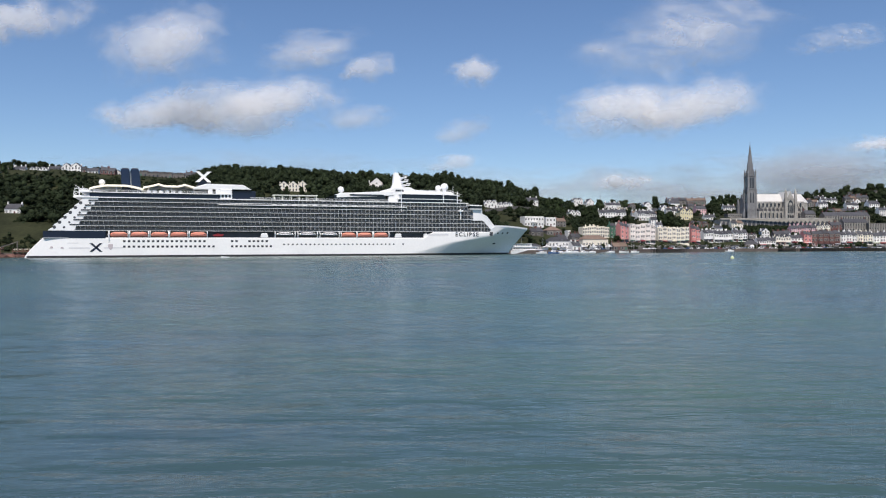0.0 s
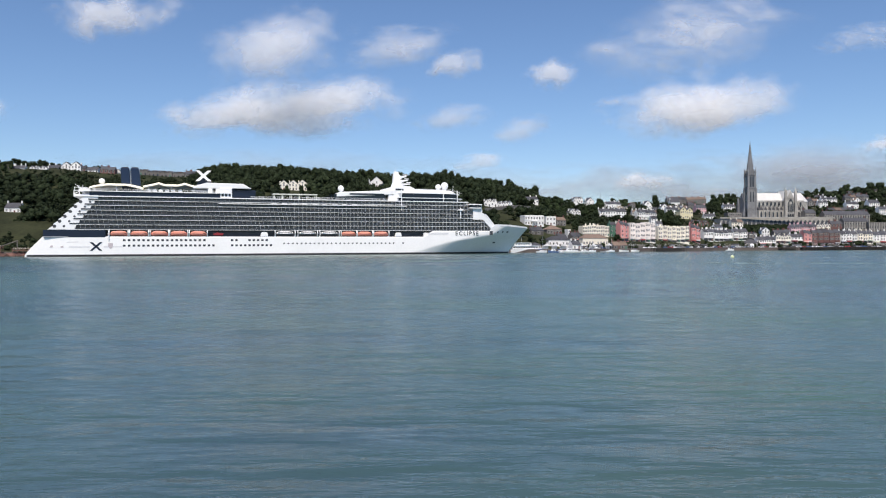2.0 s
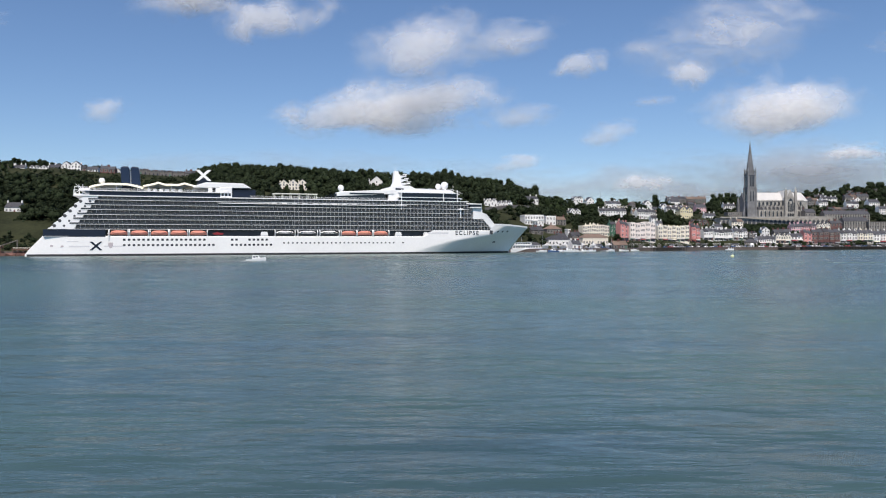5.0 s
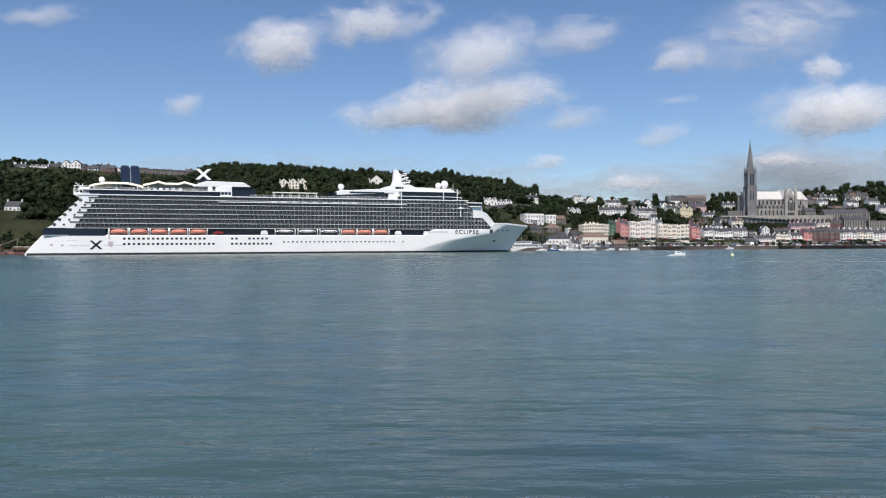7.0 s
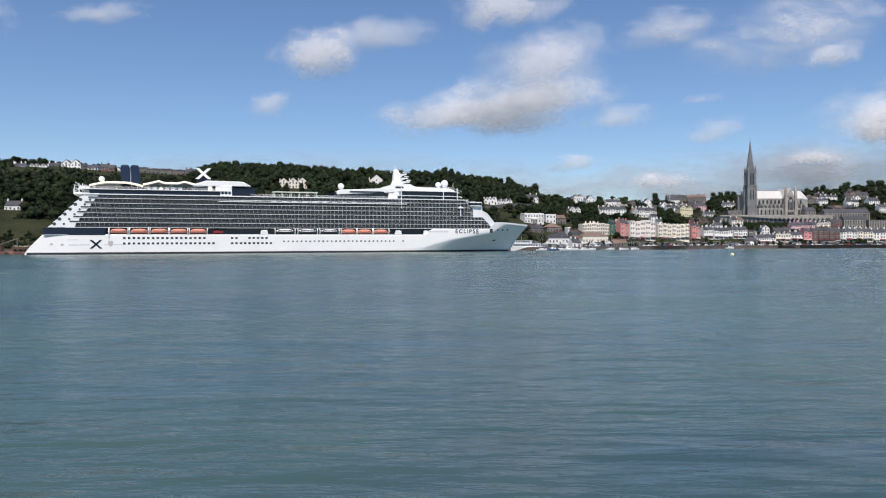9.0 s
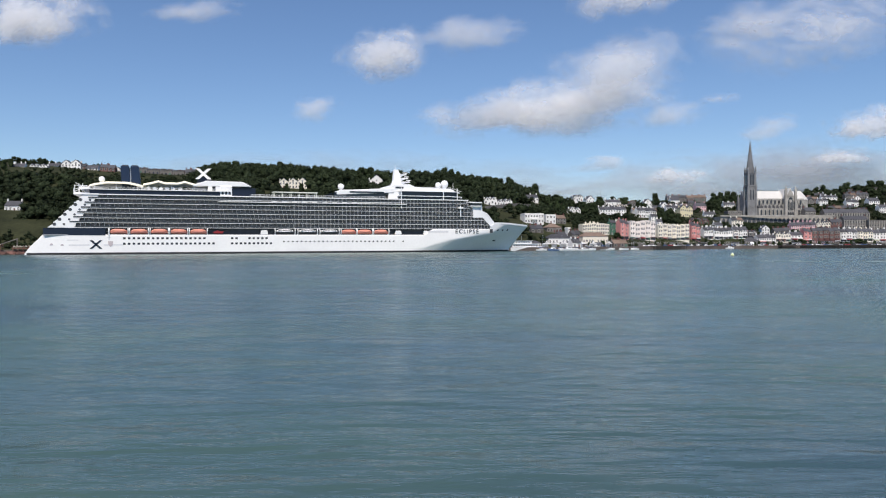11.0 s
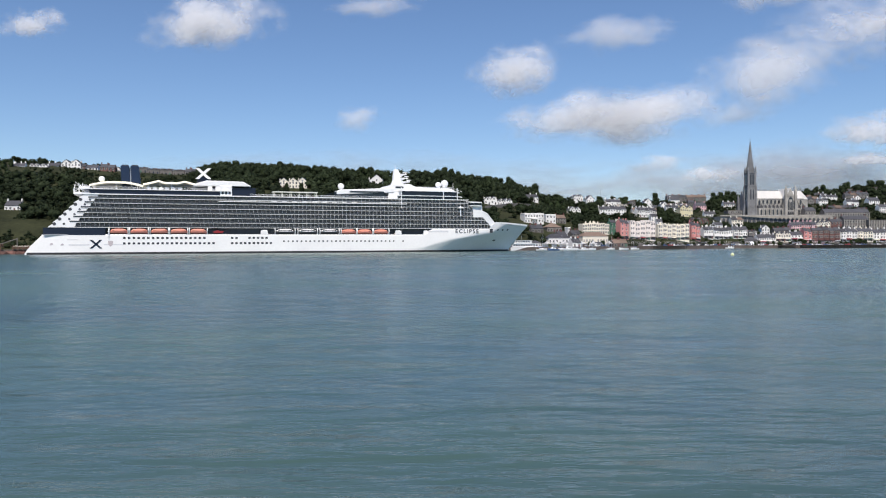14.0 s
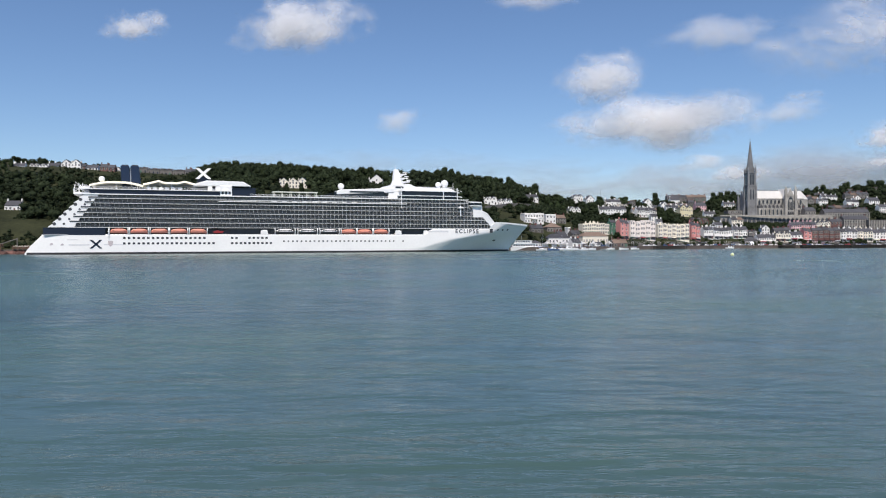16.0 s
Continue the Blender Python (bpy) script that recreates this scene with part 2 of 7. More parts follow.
def hull_half(s, z):
    """Half breadth of the hull: full amidships, rounded at the stern, flared and pointed at the bow."""
    zz = max(0.0, z)
    end = bow_end(z)
    start = 238.0 + 34.0 * min(1.0, zz / 13.0)
    w = 1.0
    if s > start:
        w = max(0.0, 1 - min(1.0, (s - start) / (end - start)) ** 2.1)
    if s < 30:
        w *= 0.86 + 0.14 * math.sin(max(0, s) / 30 * math.pi / 2)
    # the knuckle: above it the side stands upright, below it the bow hollows inwards
    knuckle = float(np.interp(s, (224, 245, 260, 287, 300), (-1.0, 5.1, 8.9, 12.2, 19.0)))
    hollow = max(0.0, knuckle - zz) * min(0.50, 0.10 + 0.40 * max(0.0, s - 218) / 55)
    return HALF * w * (1 - min(0.86, 1.25 * hollow / HALF)) if s < end else 0.0


def hull_top(s):
    if s < 9.4:
        return 0.8 + (11.4 - 0.8) * (max(s, 0) / 9.4) ** 0.85
    if s < 238:
        return 11.6
    if s < 245:
        return 11.6 + 4.1 * (s - 238) / 7
    if s < 286:
        return 15.7
    if s < 300:
        return 15.7 + 3.7 * min(1.0, (s - 286) / 5)
    return 19.4 - 1.3 * (s - 300) / 23


def hull_stations():
    return ([0, 1.5, 3, 5, 7, 9.4, 12, 16, 20, 25, 30] + list(range(40, 201, 10)) + list(range(206, 238, 4)) + [238, 240, 242, 244.9] + list(range(247, 286, 2)) +
            [286, 287, 288, 289, 291, 293, 295, 297] + [299, 302, 304, 306, 308, 310, 312, 314, 316, 318, 320, 321.5, 323.4])


def build_hull(ship):
    bm = bmesh.new()
    st = hull_stations()
    rings = []
    n = 26
    for s in st:
        top = hull_top(s)
        half = []
        for i in range(n + 1):
            z = -3 + (top + 3) * i / n
            half.append((hull_half(s, z), z))
        ring = [bm.verts.new((min(s, bow_end(z)), -w, z)) for w, z in half] + [bm.verts.new((min(s, bow_end(z)), w, z)) for w, z in reversed(half)]
        rings.append(ring)
    for a, b in zip(rings, rings[1:]):
        for i in range(len(a) - 1):
            bm.faces.new((a[i], b[i], b[i + 1], a[i + 1]))
    bm.faces.new(rings[0][::-1])
    bmesh.ops.remove_doubles(bm, verts=bm.verts, dist=0.004)
    bmesh.ops.recalc_face_normals(bm, faces=bm.faces)
    hull = part("hull", bm, M["hull"], ship, "white painted steel hull with a flared bow", smooth=True)
    # dark line at the water
    bm = bmesh.new()
    for side in (-1, 1):
        prev = None
        for s in [1] + list(range(10, 211, 10)) + list(range(214, 307, 2)) + [307, 307.6, 308]:
            ring = [bm.verts.new((s, side * (hull_half(s, z) + 0.1), z)) for z in (-1.0, 1.2)]
            if prev:
                bm.faces.new((prev[0], ring[0], ring[1], prev[1]))
            prev = ring
    part("boot_stripe", bm, M["boot"], hull, "dark stripe along the waterline")
    # bulwark cap along the fore deck
    bm = bmesh.new()
    for side in (-1, 1):
        prev = None
        for s in (287, 291, 296, 301, 305, 309, 313, 317, 320, 322, 323.2):
            w, z = hull_half(s, hull_top(s)), hull_top(s)
            ring = [bm.verts.new((s, side * (w + 0.15), z - 0.15)), bm.verts.new((s, side * (w + 0.15), z + 0.9)), bm.verts.new((s, side * max(0, w - 0.35), z + 0.9)), bm.verts.new((s, side * max(0, w - 0.35), z - 0.15))]
            if prev:
                for i in range(4):
                    bm.faces.new((prev[i], ring[i], ring[(i + 1) % 4], prev[(i + 1) % 4]))
            prev = ring
    part("bulwark", bm, M["white"], hull)
    bm = bmesh.new()
    pts = [(s, hull_half(s, hull_top(s)) - 0.2) for s in (285, 290, 295, 300, 304, 308, 312, 316, 319, 321)]
    f = [bm.verts.new((s, -w, hull_top(s) + 0.02)) for s, w in pts] + [bm.verts.new((s, w, hull_top(s) + 0.02)) for s, w in reversed(pts)]
    bm.faces.new(f)
    part("fore_deck", bm, M["grey"], hull)
    return hull


def on_hull(s, z, side=-1, out=0.05):
    """A pose on the hull's side: x along the plating, -y outwards for the harbour side."""
    w = hull_half(s, z)
    ds = (hull_half(s + 0.8, z) - hull_half(s - 0.8, z)) / 1.6
    dz = (hull_half(s, z + 0.8) - hull_half(s, z - 0.8)) / 1.6
    tx = Vector((1, side * ds, 0)).normalized()
    tz = Vector((0, side * dz, 1)).normalized()
    ny = tz.cross(tx).normalized()
    tz = tx.cross(ny)
    m = Matrix((tx, ny, tz)).transposed().to_4x4()
    m.translation = Vector((s, side * w, z)) + ny * (-out if side < 0 else out)
    return m


def hull_ports(hull):
    bm = bmesh.new()
    box(bm, -0.7, 0.7, -0.05, 0.05, -0.6, 0.6)
    wide = mesh_of("port", bevelled(bm, 0.04), M["pane"])
    bm = bmesh.new()
    box(bm, -0.5, 0.5, -0.05, 0.05, -0.45, 0.45)
    small = mesh_of("small_port", bevelled(bm, 0.04), M["pane"])
    rows = [(52.6 + 2.65 * i, 9.5, wide) for i in range(18)] + [(52.6 + 2.65 * i, 6.3, wide) for i in range(20)]
    rows += [(114 + 2.6 * i, 9.5, wide) for i in (0, 1, 4, 5, 6, 7, 8)] + [(114 + 2.6 * i, 6.3, wide) for i in range(10)]
    rows += [(145.5 + 2.75 * i, 7.4, small) for i in range(27)] + [(223.5, 7.4, small)]
    for s, z, me in rows:
        for side in (-1, 1):
            shared("port_window", me, hull, pose(s, side * (hull_half(s, z) + 0.03), z))
    bm = bmesh.new()
    box(bm, -0.75, 0.75, -0.06, 0.06, -0.6, 0.6)
    bow = mesh_of("bow_port", bevelled(bm, 0.04), M["pane"])
    for s, z in ((293.5, 14.9), (298.3, 15.0), (303.0, 15.2)):
        for side in (-1, 1):
            shared("bow_window", bow, hull, on_hull(s, z, side))
    bm = bmesh.new()
    s, z = 287.6, 14.4
    box(bm, -1.3, 1.3, -0.08, 0.08, -1.4, 1.3)
    ob = part("mooring_door", bevelled(bm, 0.05), M["deep"], hull, "dark open mooring door")
    ob.matrix_basis = on_hull(s, z, -1, 0.1)
    s, z = 293.0, 7.8
    bm = bmesh.new()
    box(bm, -1.3, 1.3, -0.2, 0.2, -0.5, 0.5)
    ob = part("anchor_pocket", bevelled(bm, 0.15), M["deep"], hull)
    ob.matrix_basis = on_hull(s, z, -1, 0.1)
    # ship's name, each letter following the side of the bow
    text = "ECLIPSE"
    s = 260.4
    for ch in text:
        cu = bpy.data.curves.new("letter", "FONT")
        cu.body, cu.size, cu.extrude, cu.offset = ch, 3.8, 0.02, 0.07
        tmp = bpy.data.objects.new("letter", cu)
        scene.collection.objects.link(tmp)
        me = bpy.data.meshes.new_from_object(tmp.evaluated_get(bpy.context.evaluated_depsgraph_get()))
        bpy.data.objects.remove(tmp)
        me.materials.clear()
        me.materials.append(M["navy"])
        z = 12.7
        wid = max(v.co.x for v in me.vertices)
        shared("letter", me, hull, on_hull(s + wid / 2, z + 1.3, -1, 0.12) @ pose(-wid / 2, 0, -1.3, 90))
        s += wid + 0.75
    # pale bars for writing that cannot be made out
    for s0, s1, z0, z1 in ((240.5, 255.5, 13.2, 14.3), (23, 34, 5.2, 6.0), (41.5, 52, 5.3, 6.0), (22, 28, 8.3, 8.7)):
        bm = bmesh.new()
        prev = None
        for i in range(7):
            s = s0 + (s1 - s0) * i / 6
            ring = [bm.verts.new((s, -hull_half(s, z) - 0.04, z)) for z in (z0, z1)]
            if prev:
                bm.faces.new((prev[0], ring[0], ring[1], prev[1]))
            prev = ring
        part("lettering_bar", bm, M["bar"], hull)
    # crossed mark on the stern quarter
    bm = bmesh.new()
    for a in (1, -1):
        prism(bm, [(-2.7 * a - 0.75, -2.5), (-2.7 * a + 0.75, -2.5), (2.7 * a + 0.75, 2.5), (2.7 * a - 0.75, 2.5)], -0.05, 0.05 + 0.01 * a, "y")
    ob = part("crossed_mark", bm, M["navy"], hull, "dark crossed emblem")
    ob.matrix_basis = pose(37.4, -hull_half(37.4, 5.6) - 0.1, 5.9)
    # pale shield beside the mark, and small draught marks towards the stern
    bm = bmesh.new()
    prism(bm, [(-1.3, 1.6), (1.3, 1.6), (1.3, -0.2), (0.7, -1.2), (0, -1.7), (-0.7, -1.2), (-1.3, -0.2)], -0.04, 0.04, "y")
    ob = part("shield_mark", bm, M["shield"], hull, "faded pinkish grey shield emblem")
    ob.matrix_basis = pose(45.2, -hull_half(45.2, 6) - 0.09, 6.2)
    for s, z in ((14.0, 6.0), (19.6, 5.7)):
        bm = bmesh.new()
        prism(bm, [(-0.9, -0.5), (0.9, -0.4), (0.5, 0.6), (-0.6, 0.5)], -0.04, 0.04, "y")
        ob = part("stern_mark", bm, M["shield"], hull)
        ob.matrix_basis = pose(s, -hull_half(s, z) - 0.09, z)


def build_boat(kind, length):
    """A covered lifeboat lying along x, its keel at z 0."""
    e = empty("lifeboat", Matrix.Identity(4), "", "")
    hull_m, top_m = (M["orange"], M["orange"]) if kind == "orange" else (M["deep"], M["white"])
    bm = bmesh.new()
    n = 12
    prev = None
    for i in range(n + 1):
        u = i / n * 2 - 1
        w = 2.1 * (1 - abs(u) ** 3.2) ** 0.6 + 0.08
        h = 0.35 * abs(u) ** 4
        ring = [bm.verts.new((u * length / 2, y * w, z + h)) for y, z in ((-0.25, 0), (-0.8, 0.45), (-1, 1.35), (1, 1.35), (0.8, 0.45), (0.25, 0))]
        if prev:
            for k in range(6):
                bm.faces.new((prev[k], ring[k], ring[(k + 1) % 6], prev[(k + 1) % 6]))
        else:
            bm.faces.new(ring)
        prev = ring
    bm.faces.new(prev[::-1])
    bmesh.ops.recalc_face_normals(bm, faces=bm.faces)
    part("boat_hull", bm, hull_m, e, smooth=False)
    bm = bmesh.new()
    prev = None
    for i in range(n + 1):
        u = i / n * 2 - 1
        w = 2.0 * (1 - abs(u) ** 3) ** 0.6 + 0.06
        h = 1.5 * (1 - abs(u) ** 3.5) ** 0.7 + 0.05
        ring = [bm.verts.new((u * length / 2 * 0.97, y * w, 1.36 + z * h)) for y, z in ((-1, 0), (-0.93, 0.55), (-0.6, 0.95), (0.6, 0.95), (0.93, 0.55), (1, 0))]
        if prev:
            for k in range(6):
                bm.faces.new((prev[k], ring[k], ring[(k + 1) % 6], prev[(k + 1) % 6]))
        else:
            bm.faces.new(ring)
        prev = ring
    bm.faces.new(prev[::-1])
    bmesh.ops.recalc_face_normals(bm, faces=bm.faces)
    part("boat_cover", bm, top_m, e)
    bm = bmesh.new()
    box(bm, -length * 0.36, length * 0.36, -2.0, 2.0, 1.75, 2.25)
    part("boat_window_band", bevelled(bm, 0.1), M["pane"] if kind != "orange" else M["pale_orange"], e)
    return e


def build_davit():
    bm = bmesh.new()
    for a, b in (((0, 1.5, 0), (0, -1.6, 0.2)), ((0, -1.6, 0.2), (0, -2.3, 2.2)), ((0, -2.3, 2.2), (0, -1.3, 4.0)), ((0, -1.3, 4.0), (0, 1.5, 4.2))):
        tube(bm, a, b, 0.32, 6)
    return mesh_of("davit", bm, M["white"])


def ship_superstructure(ship):
    # base block below the balconies, deeper than the hull side; promenade shade painted in
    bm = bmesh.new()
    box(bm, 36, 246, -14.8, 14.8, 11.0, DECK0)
    part("promenade_wall", bm, M["deep"], ship, "promenade wall behind the boats, its shade painted in dark")
    bm = bmesh.new()
    box(bm, 10, 246, -HALF + 0.15, HALF - 0.15, 11.3, 11.75)
    part("promenade_deck", bm, M["grey"], ship)
    # navy stern band, following the rounded stern
    bm = bmesh.new()
    pts = [(s, hull_half(s, 11) + 0.05) for s in (9.6, 12, 16, 20, 25, 30, 36, 42.5)]
    prof = [(s, -w) for s, w in pts] + [(s, w) for s, w in reversed(pts)]
    prism(bm, prof, 11.2, 15.5, "z")
    part("stern_band", bm, M["navy"], ship, "navy blue band round the stern")
    # cabin core, floor slabs, rails and partitions, deck by deck
    ends = [287.5, 286.0, 282.5, 277, 272, 271, 270]
    for k in range(7):
        z = DECK0 + STEP * k
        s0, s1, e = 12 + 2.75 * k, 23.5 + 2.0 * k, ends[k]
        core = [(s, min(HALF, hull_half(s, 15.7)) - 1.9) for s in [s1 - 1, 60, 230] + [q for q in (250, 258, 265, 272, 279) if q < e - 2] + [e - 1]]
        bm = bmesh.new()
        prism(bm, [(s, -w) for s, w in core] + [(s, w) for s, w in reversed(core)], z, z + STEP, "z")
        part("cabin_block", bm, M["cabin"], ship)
        for stops in ((s1 - 2, 60, 212), (212, 230, 250, 258, 262, (262 + e) / 2, e - 4, e)):
            pts = [(s, min(HALF, hull_half(s, 15.7)) + 0.05) for s in stops]
            prof = [(s, -w) for s, w in pts] + [(s, w) for s, w in reversed(pts)]
            bm = bmesh.new()
            prism(bm, prof, z - 0.11, z + 0.09, "z")
            part("deck_slab", bm, M["white"], ship)
        pts = [(s, min(HALF, hull_half(s, 15.7)) + 0.05) for s in (s1 - 2, 60, 230, 250, 258, 262, (262 + e) / 2, e - 4, e)]
        # glass rail
        bm = bmesh.new()
        for side in (-1, 1):
            prev = None
            for s, w in pts:
                ring = [bm.verts.new((s, side * (w - 0.1), z + 0.1)), bm.verts.new((s, side * (w - 0.1), z + 1.0))]
                if prev:
                    bm.faces.new((prev[0], ring[0], ring[1], prev[1]))
                prev = ring
        part("balcony_rail", bm, M["balcony_glass"], ship)
        for lo, hi, mat, inset, wide in ((s1 + 0.5, 152, M["partition"], 0.22, 0.10), (152.3, e - 1, M["partition"], 0.05, 0.13)):
            bm = bmesh.new()
            s = lo
            while s < hi:
                w = min(HALF, hull_half(s, 15.7))
                for side in (-1, 1):
                    box(bm, s, s + wide, min(side * (w - inset), side * (w - 2.0)), max(side * (w - inset), side * (w - 2.0)), z + 0.1, z + STEP - 0.1)
                s += 2.55
            tagged(part("balcony_partition", bm, mat, ship), kind="stuff")
        # white stern terrace panel with oval openings
        bm = bmesh.new()
        for side in (-1, 1):
            y0, y1 = sorted((side * (HALF - 0.2), side * (HALF - 2.6)))
            prism(bm, [(s0, z), (s1 + 2.5, z), (s1 + 3.5, z + STEP), (s0 + 4.2, z + STEP), (s0 + 1.2, z + 1.0)], y0, y1, "y")
        box(bm, s0 + 2.0, s0 + 5.2, -HALF + 0.4, HALF - 0.4, z - 0.12, z + 1.1)
        part("stern_terrace", bm, M["white"], ship)
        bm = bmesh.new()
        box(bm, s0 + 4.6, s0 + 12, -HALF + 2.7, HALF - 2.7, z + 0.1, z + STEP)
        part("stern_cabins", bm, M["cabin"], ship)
        if k < 6:
            for side in (-1, 1):
                for ds, r in ((3.6, 0.95), (8.6, 0.65)):
                    bm = bmesh.new()
                    tube(bm, (s0 + ds, side * (HALF - 0.3), z + 1.9), (s0 + ds, side * (HALF - 0.14), z + 1.9), r, 12)
                    part("oval_opening", bm, M["deep"], ship)
    # paired vertical pipes and projecting ledge amidships
    bm = bmesh.new()
    box(bm, 106, 226, -HALF - 1.0, HALF + 1.0, 31.6, 32.05)
    part("ledge", bm, M["white"], ship, "white projecting deck ledge amidships")
    bm = bmesh.new()
    box(bm, 25.5, 270, -HALF - 0.25, HALF + 0.25, 34.9, 35.45)
    part("upper_deck", bm, M["white"], ship)
    # aft lounge with dark windows
    bm = bmesh.new()
    box(bm, 34, 107, -17.6, 17.6, 35.4, 38.0)
    part("aft_lounge", bm, M["navy"], ship, "long band of dark lounge windows")
    bm = bmesh.new()
    box(bm, 29, 112, -HALF, HALF, 38.0, 38.5)
    part("lounge_roof", bm, M["white"], ship)
    bm = bmesh.new()
    for s in range(31, 112, 3):
        for side in (-1, 1):
            tube(bm, (s, side * 18.2, 38.5), (s, side * 18.2, 39.6), 0.07, 5)
    for side in (-1, 1):
        for z in (39.05, 39.6):
            tube(bm, (30, side * 18.2, z), (112, side * 18.2, z), 0.07, 5)
    tagged(part("aft_railing", bm, M["white"], ship), kind="stuff")
    for s in (25.5, 28.5):
        bm = bmesh.new()
        box(bm, s, 34, -17.0, 17.0, 35.4 + (s - 25.5), 36.3 + (s - 25.5) * 1.1)
        box(bm, s, s + 0.3, -17.0, -16.6, 35, 38)
        part("aft_platform", bm, M["white"], ship)
    bm = bmesh.new()
    box(bm, 107, 114.2, -17.5, 17.5, 35.4, 41.6)
    part("deck_house", bevelled(bm, 0.3), M["white"], ship)
    for s in (107.9, 110.0, 112.1):
        bm = bmesh.new()
        box(bm, s, s + 1.3, -17.6, 17.6, 36.3, 38.0)
        part("deck_house_window", bm, M["pane"], ship)
    bm = bmesh.new()
    box(bm, 114.0, 128.5, -15.5, 15.5, 35.4, 40.6)
    part("navy_deck_house", bevelled(bm, 0.2), M["navy"], ship, "navy blue deck house")
    bm = bmesh.new()
    prism(bm, [(91, 41.2), (126.0, 41.4), (121.0, 44.3), (99, 44.6), (93, 42.6)], -17.0, 17.0, "y")
    part("sloping_roof", bevelled(bm, 0.25), M["white"], ship)
    for s in (100, 104.5):
        bm = bmesh.new()
        box(bm, s, s + 2.6, -17.1, 17.1, 38.5, 41.2)
        part("roof_support", bm, M["white"], ship)
    # tent canopies
    for s0, s1, lo, hi in ((33.5, 63, 40.4, 42.6), (63, 95, 40.6, 44.0)):
        bm = bmesh.new()
        n = 26
        rows = []
        for i in range(n + 1):
            u = i / n
            if s0 < 60:   # low and nearly level
                h = lo + (hi - lo) * min(1.0, u * 3.2, (1 - u) * 3.2) ** 0.7
            else:         # two peaks with a sag between them
                h = lo + (hi - lo) * max(0.66 * math.sin(u * math.pi) ** 0.6, 1 - abs(u - 0.27) ** 0.8 * 1.9, 1 - abs(u - 0.74) ** 0.8 * 1.9)
            rows.append([bm.verts.new((s0 + (s1 - s0) * u, y, h + 0.9 * (1 - (y / 15) ** 2) - (0.9 if abs(y) > 14 else 0))) for y in (-15.5, -13.5, -9, 0, 9, 13.5, 15.5)])
        for a, b in zip(rows, rows[1:]):
            for j in range(6):
                bm.faces.new((a[j], b[j], b[j + 1], a[j + 1]))
        bmesh.ops.recalc_face_normals(bm, faces=bm.faces)
        bmesh.ops.solidify(bm, geom=bm.faces[:], thickness=-0.3)
        bmesh.ops.recalc_face_normals(bm, faces=bm.faces)
        part("tent_canopy", bm, M["canvas"], ship, "cream tensile sun canopy")
        for s in (s0 + 3, (s0 + s1) / 2, s1 - 3):
            bm = bmesh.new()
            tube(bm, (s, -14, 38.5), (s, -14, lo + 1.6), 0.18, 6)
            part("canopy_post", bm, M["white"], ship)
    for s in (66, 69.5, 73, 76.5, 80, 84):
        bm = bmesh.new()
        ball(bm, (s, -12.5, 39.4), 1.25, 2, (1.1, 1.1, 0.9))
        part("sun_shade", bm, M["white"], ship)
    # funnels
    for s in (50.8, 56.4):
        bm = bmesh.new()
        prism(bm, [(s, 38.5), (s + 5.4, 38.5), (s + 3.9, 53.6), (s - 0.9, 53.6), (s - 0.7, 47)], -3.2, 3.2, "y")
        funnel = part("funnel", bevelled(bm, 0.35), M["funnel"], ship, "navy blue funnel")
        bm = bmesh.new()
        box(bm, s - 0.2, s + 3.3, -2.4, 2.4, 53.6, 54.2)
        part("exhaust", bm, M["deep"], funnel)
    bm = bmesh.new()
    box(bm, 55.5, 55.9, -3.0, 3.0, 39, 51.6)
    part("funnel_strip", bm, M["steel"], ship)
    # great crossed sign
    bm = bmesh.new()
    for a in (1, -1):
        prism(bm, [(-3.6 * a - 1.15, -3.3), (-3.6 * a + 1.15, -3.3), (3.6 * a + 1.15, 3.3), (3.6 * a - 1.15, 3.3)], -0.4 - 0.02 * a, 0.4 + 0.02 * a, "y")
    ob = part("crossed_sign", bm, M["white"], ship, "large white crossed emblem")
    ob.matrix_basis = pose(97.6, -10.5, 49.3)
    bm = bmesh.new()
    prism(bm, [(93.5, 44), (103.5, 44), (101, 47.2), (95.5, 47.2)], -9.6, -7.6, "y")
    tube(bm, (98, -8, 45), (98, -8, 54.5), 0.14, 6)
    part("sign_plinth", bm, M["navy"], ship)
    # pale lockers on the recessed deck below the pergola
    for i in range(9):
        bm = bmesh.new()
        box(bm, 138 + i * 6.4, 141.2 + i * 6.4, -18.2, -17.2, 32.1, 33.1)
        part("deck_locker", bevelled(bm, 0.1), M["white"], ship)
    # open pergola amidships
    bm = bmesh.new()
    for i in range(6):
        s = 139.5 + i * 5.3
        for y in (-17, -11):
            box(bm, s, s + 0.45, y - 0.2, y + 0.2, 35.4, 38.2)
    box(bm, 139, 167, -17.4, -10.6, 38.2, 38.75)
    part("pergola", bm, M["pergola"], ship, "pale open deck pergola")
    bm = bmesh.new()
    for s in np.arange(126, 212, 2.4):
        tube(bm, (s, -18.4, 35.4), (s, -18.4, 36.6), 0.06, 4)
    tube(bm, (125, -18.4, 36.6), (213, -18.4, 36.6), 0.08, 5)
    tube(bm, (125, -18.4, 36.0), (213, -18.4, 36.0), 0.06, 5)
    tagged(part("deck_railing", bm, M["white"], ship), kind="stuff")
    # pool hall
    bm = bmesh.new()
    box(bm, 178, 212, -16.5, 16.5, 35.4, 39.4)
    part("pool_hall", bm, M["glass"], ship, "glazed pool hall")
    bm = bmesh.new()
    prism(bm, [(179.5, 37.6), (218, 39.6), (218, 42.6), (190, 41.0), (182, 40.8), (179.5, 39.2)], -17.0, 17.0, "y")
    part("pool_hall_roof", bevelled(bm, 0.3), M["white"], ship)
    bm = bmesh.new()
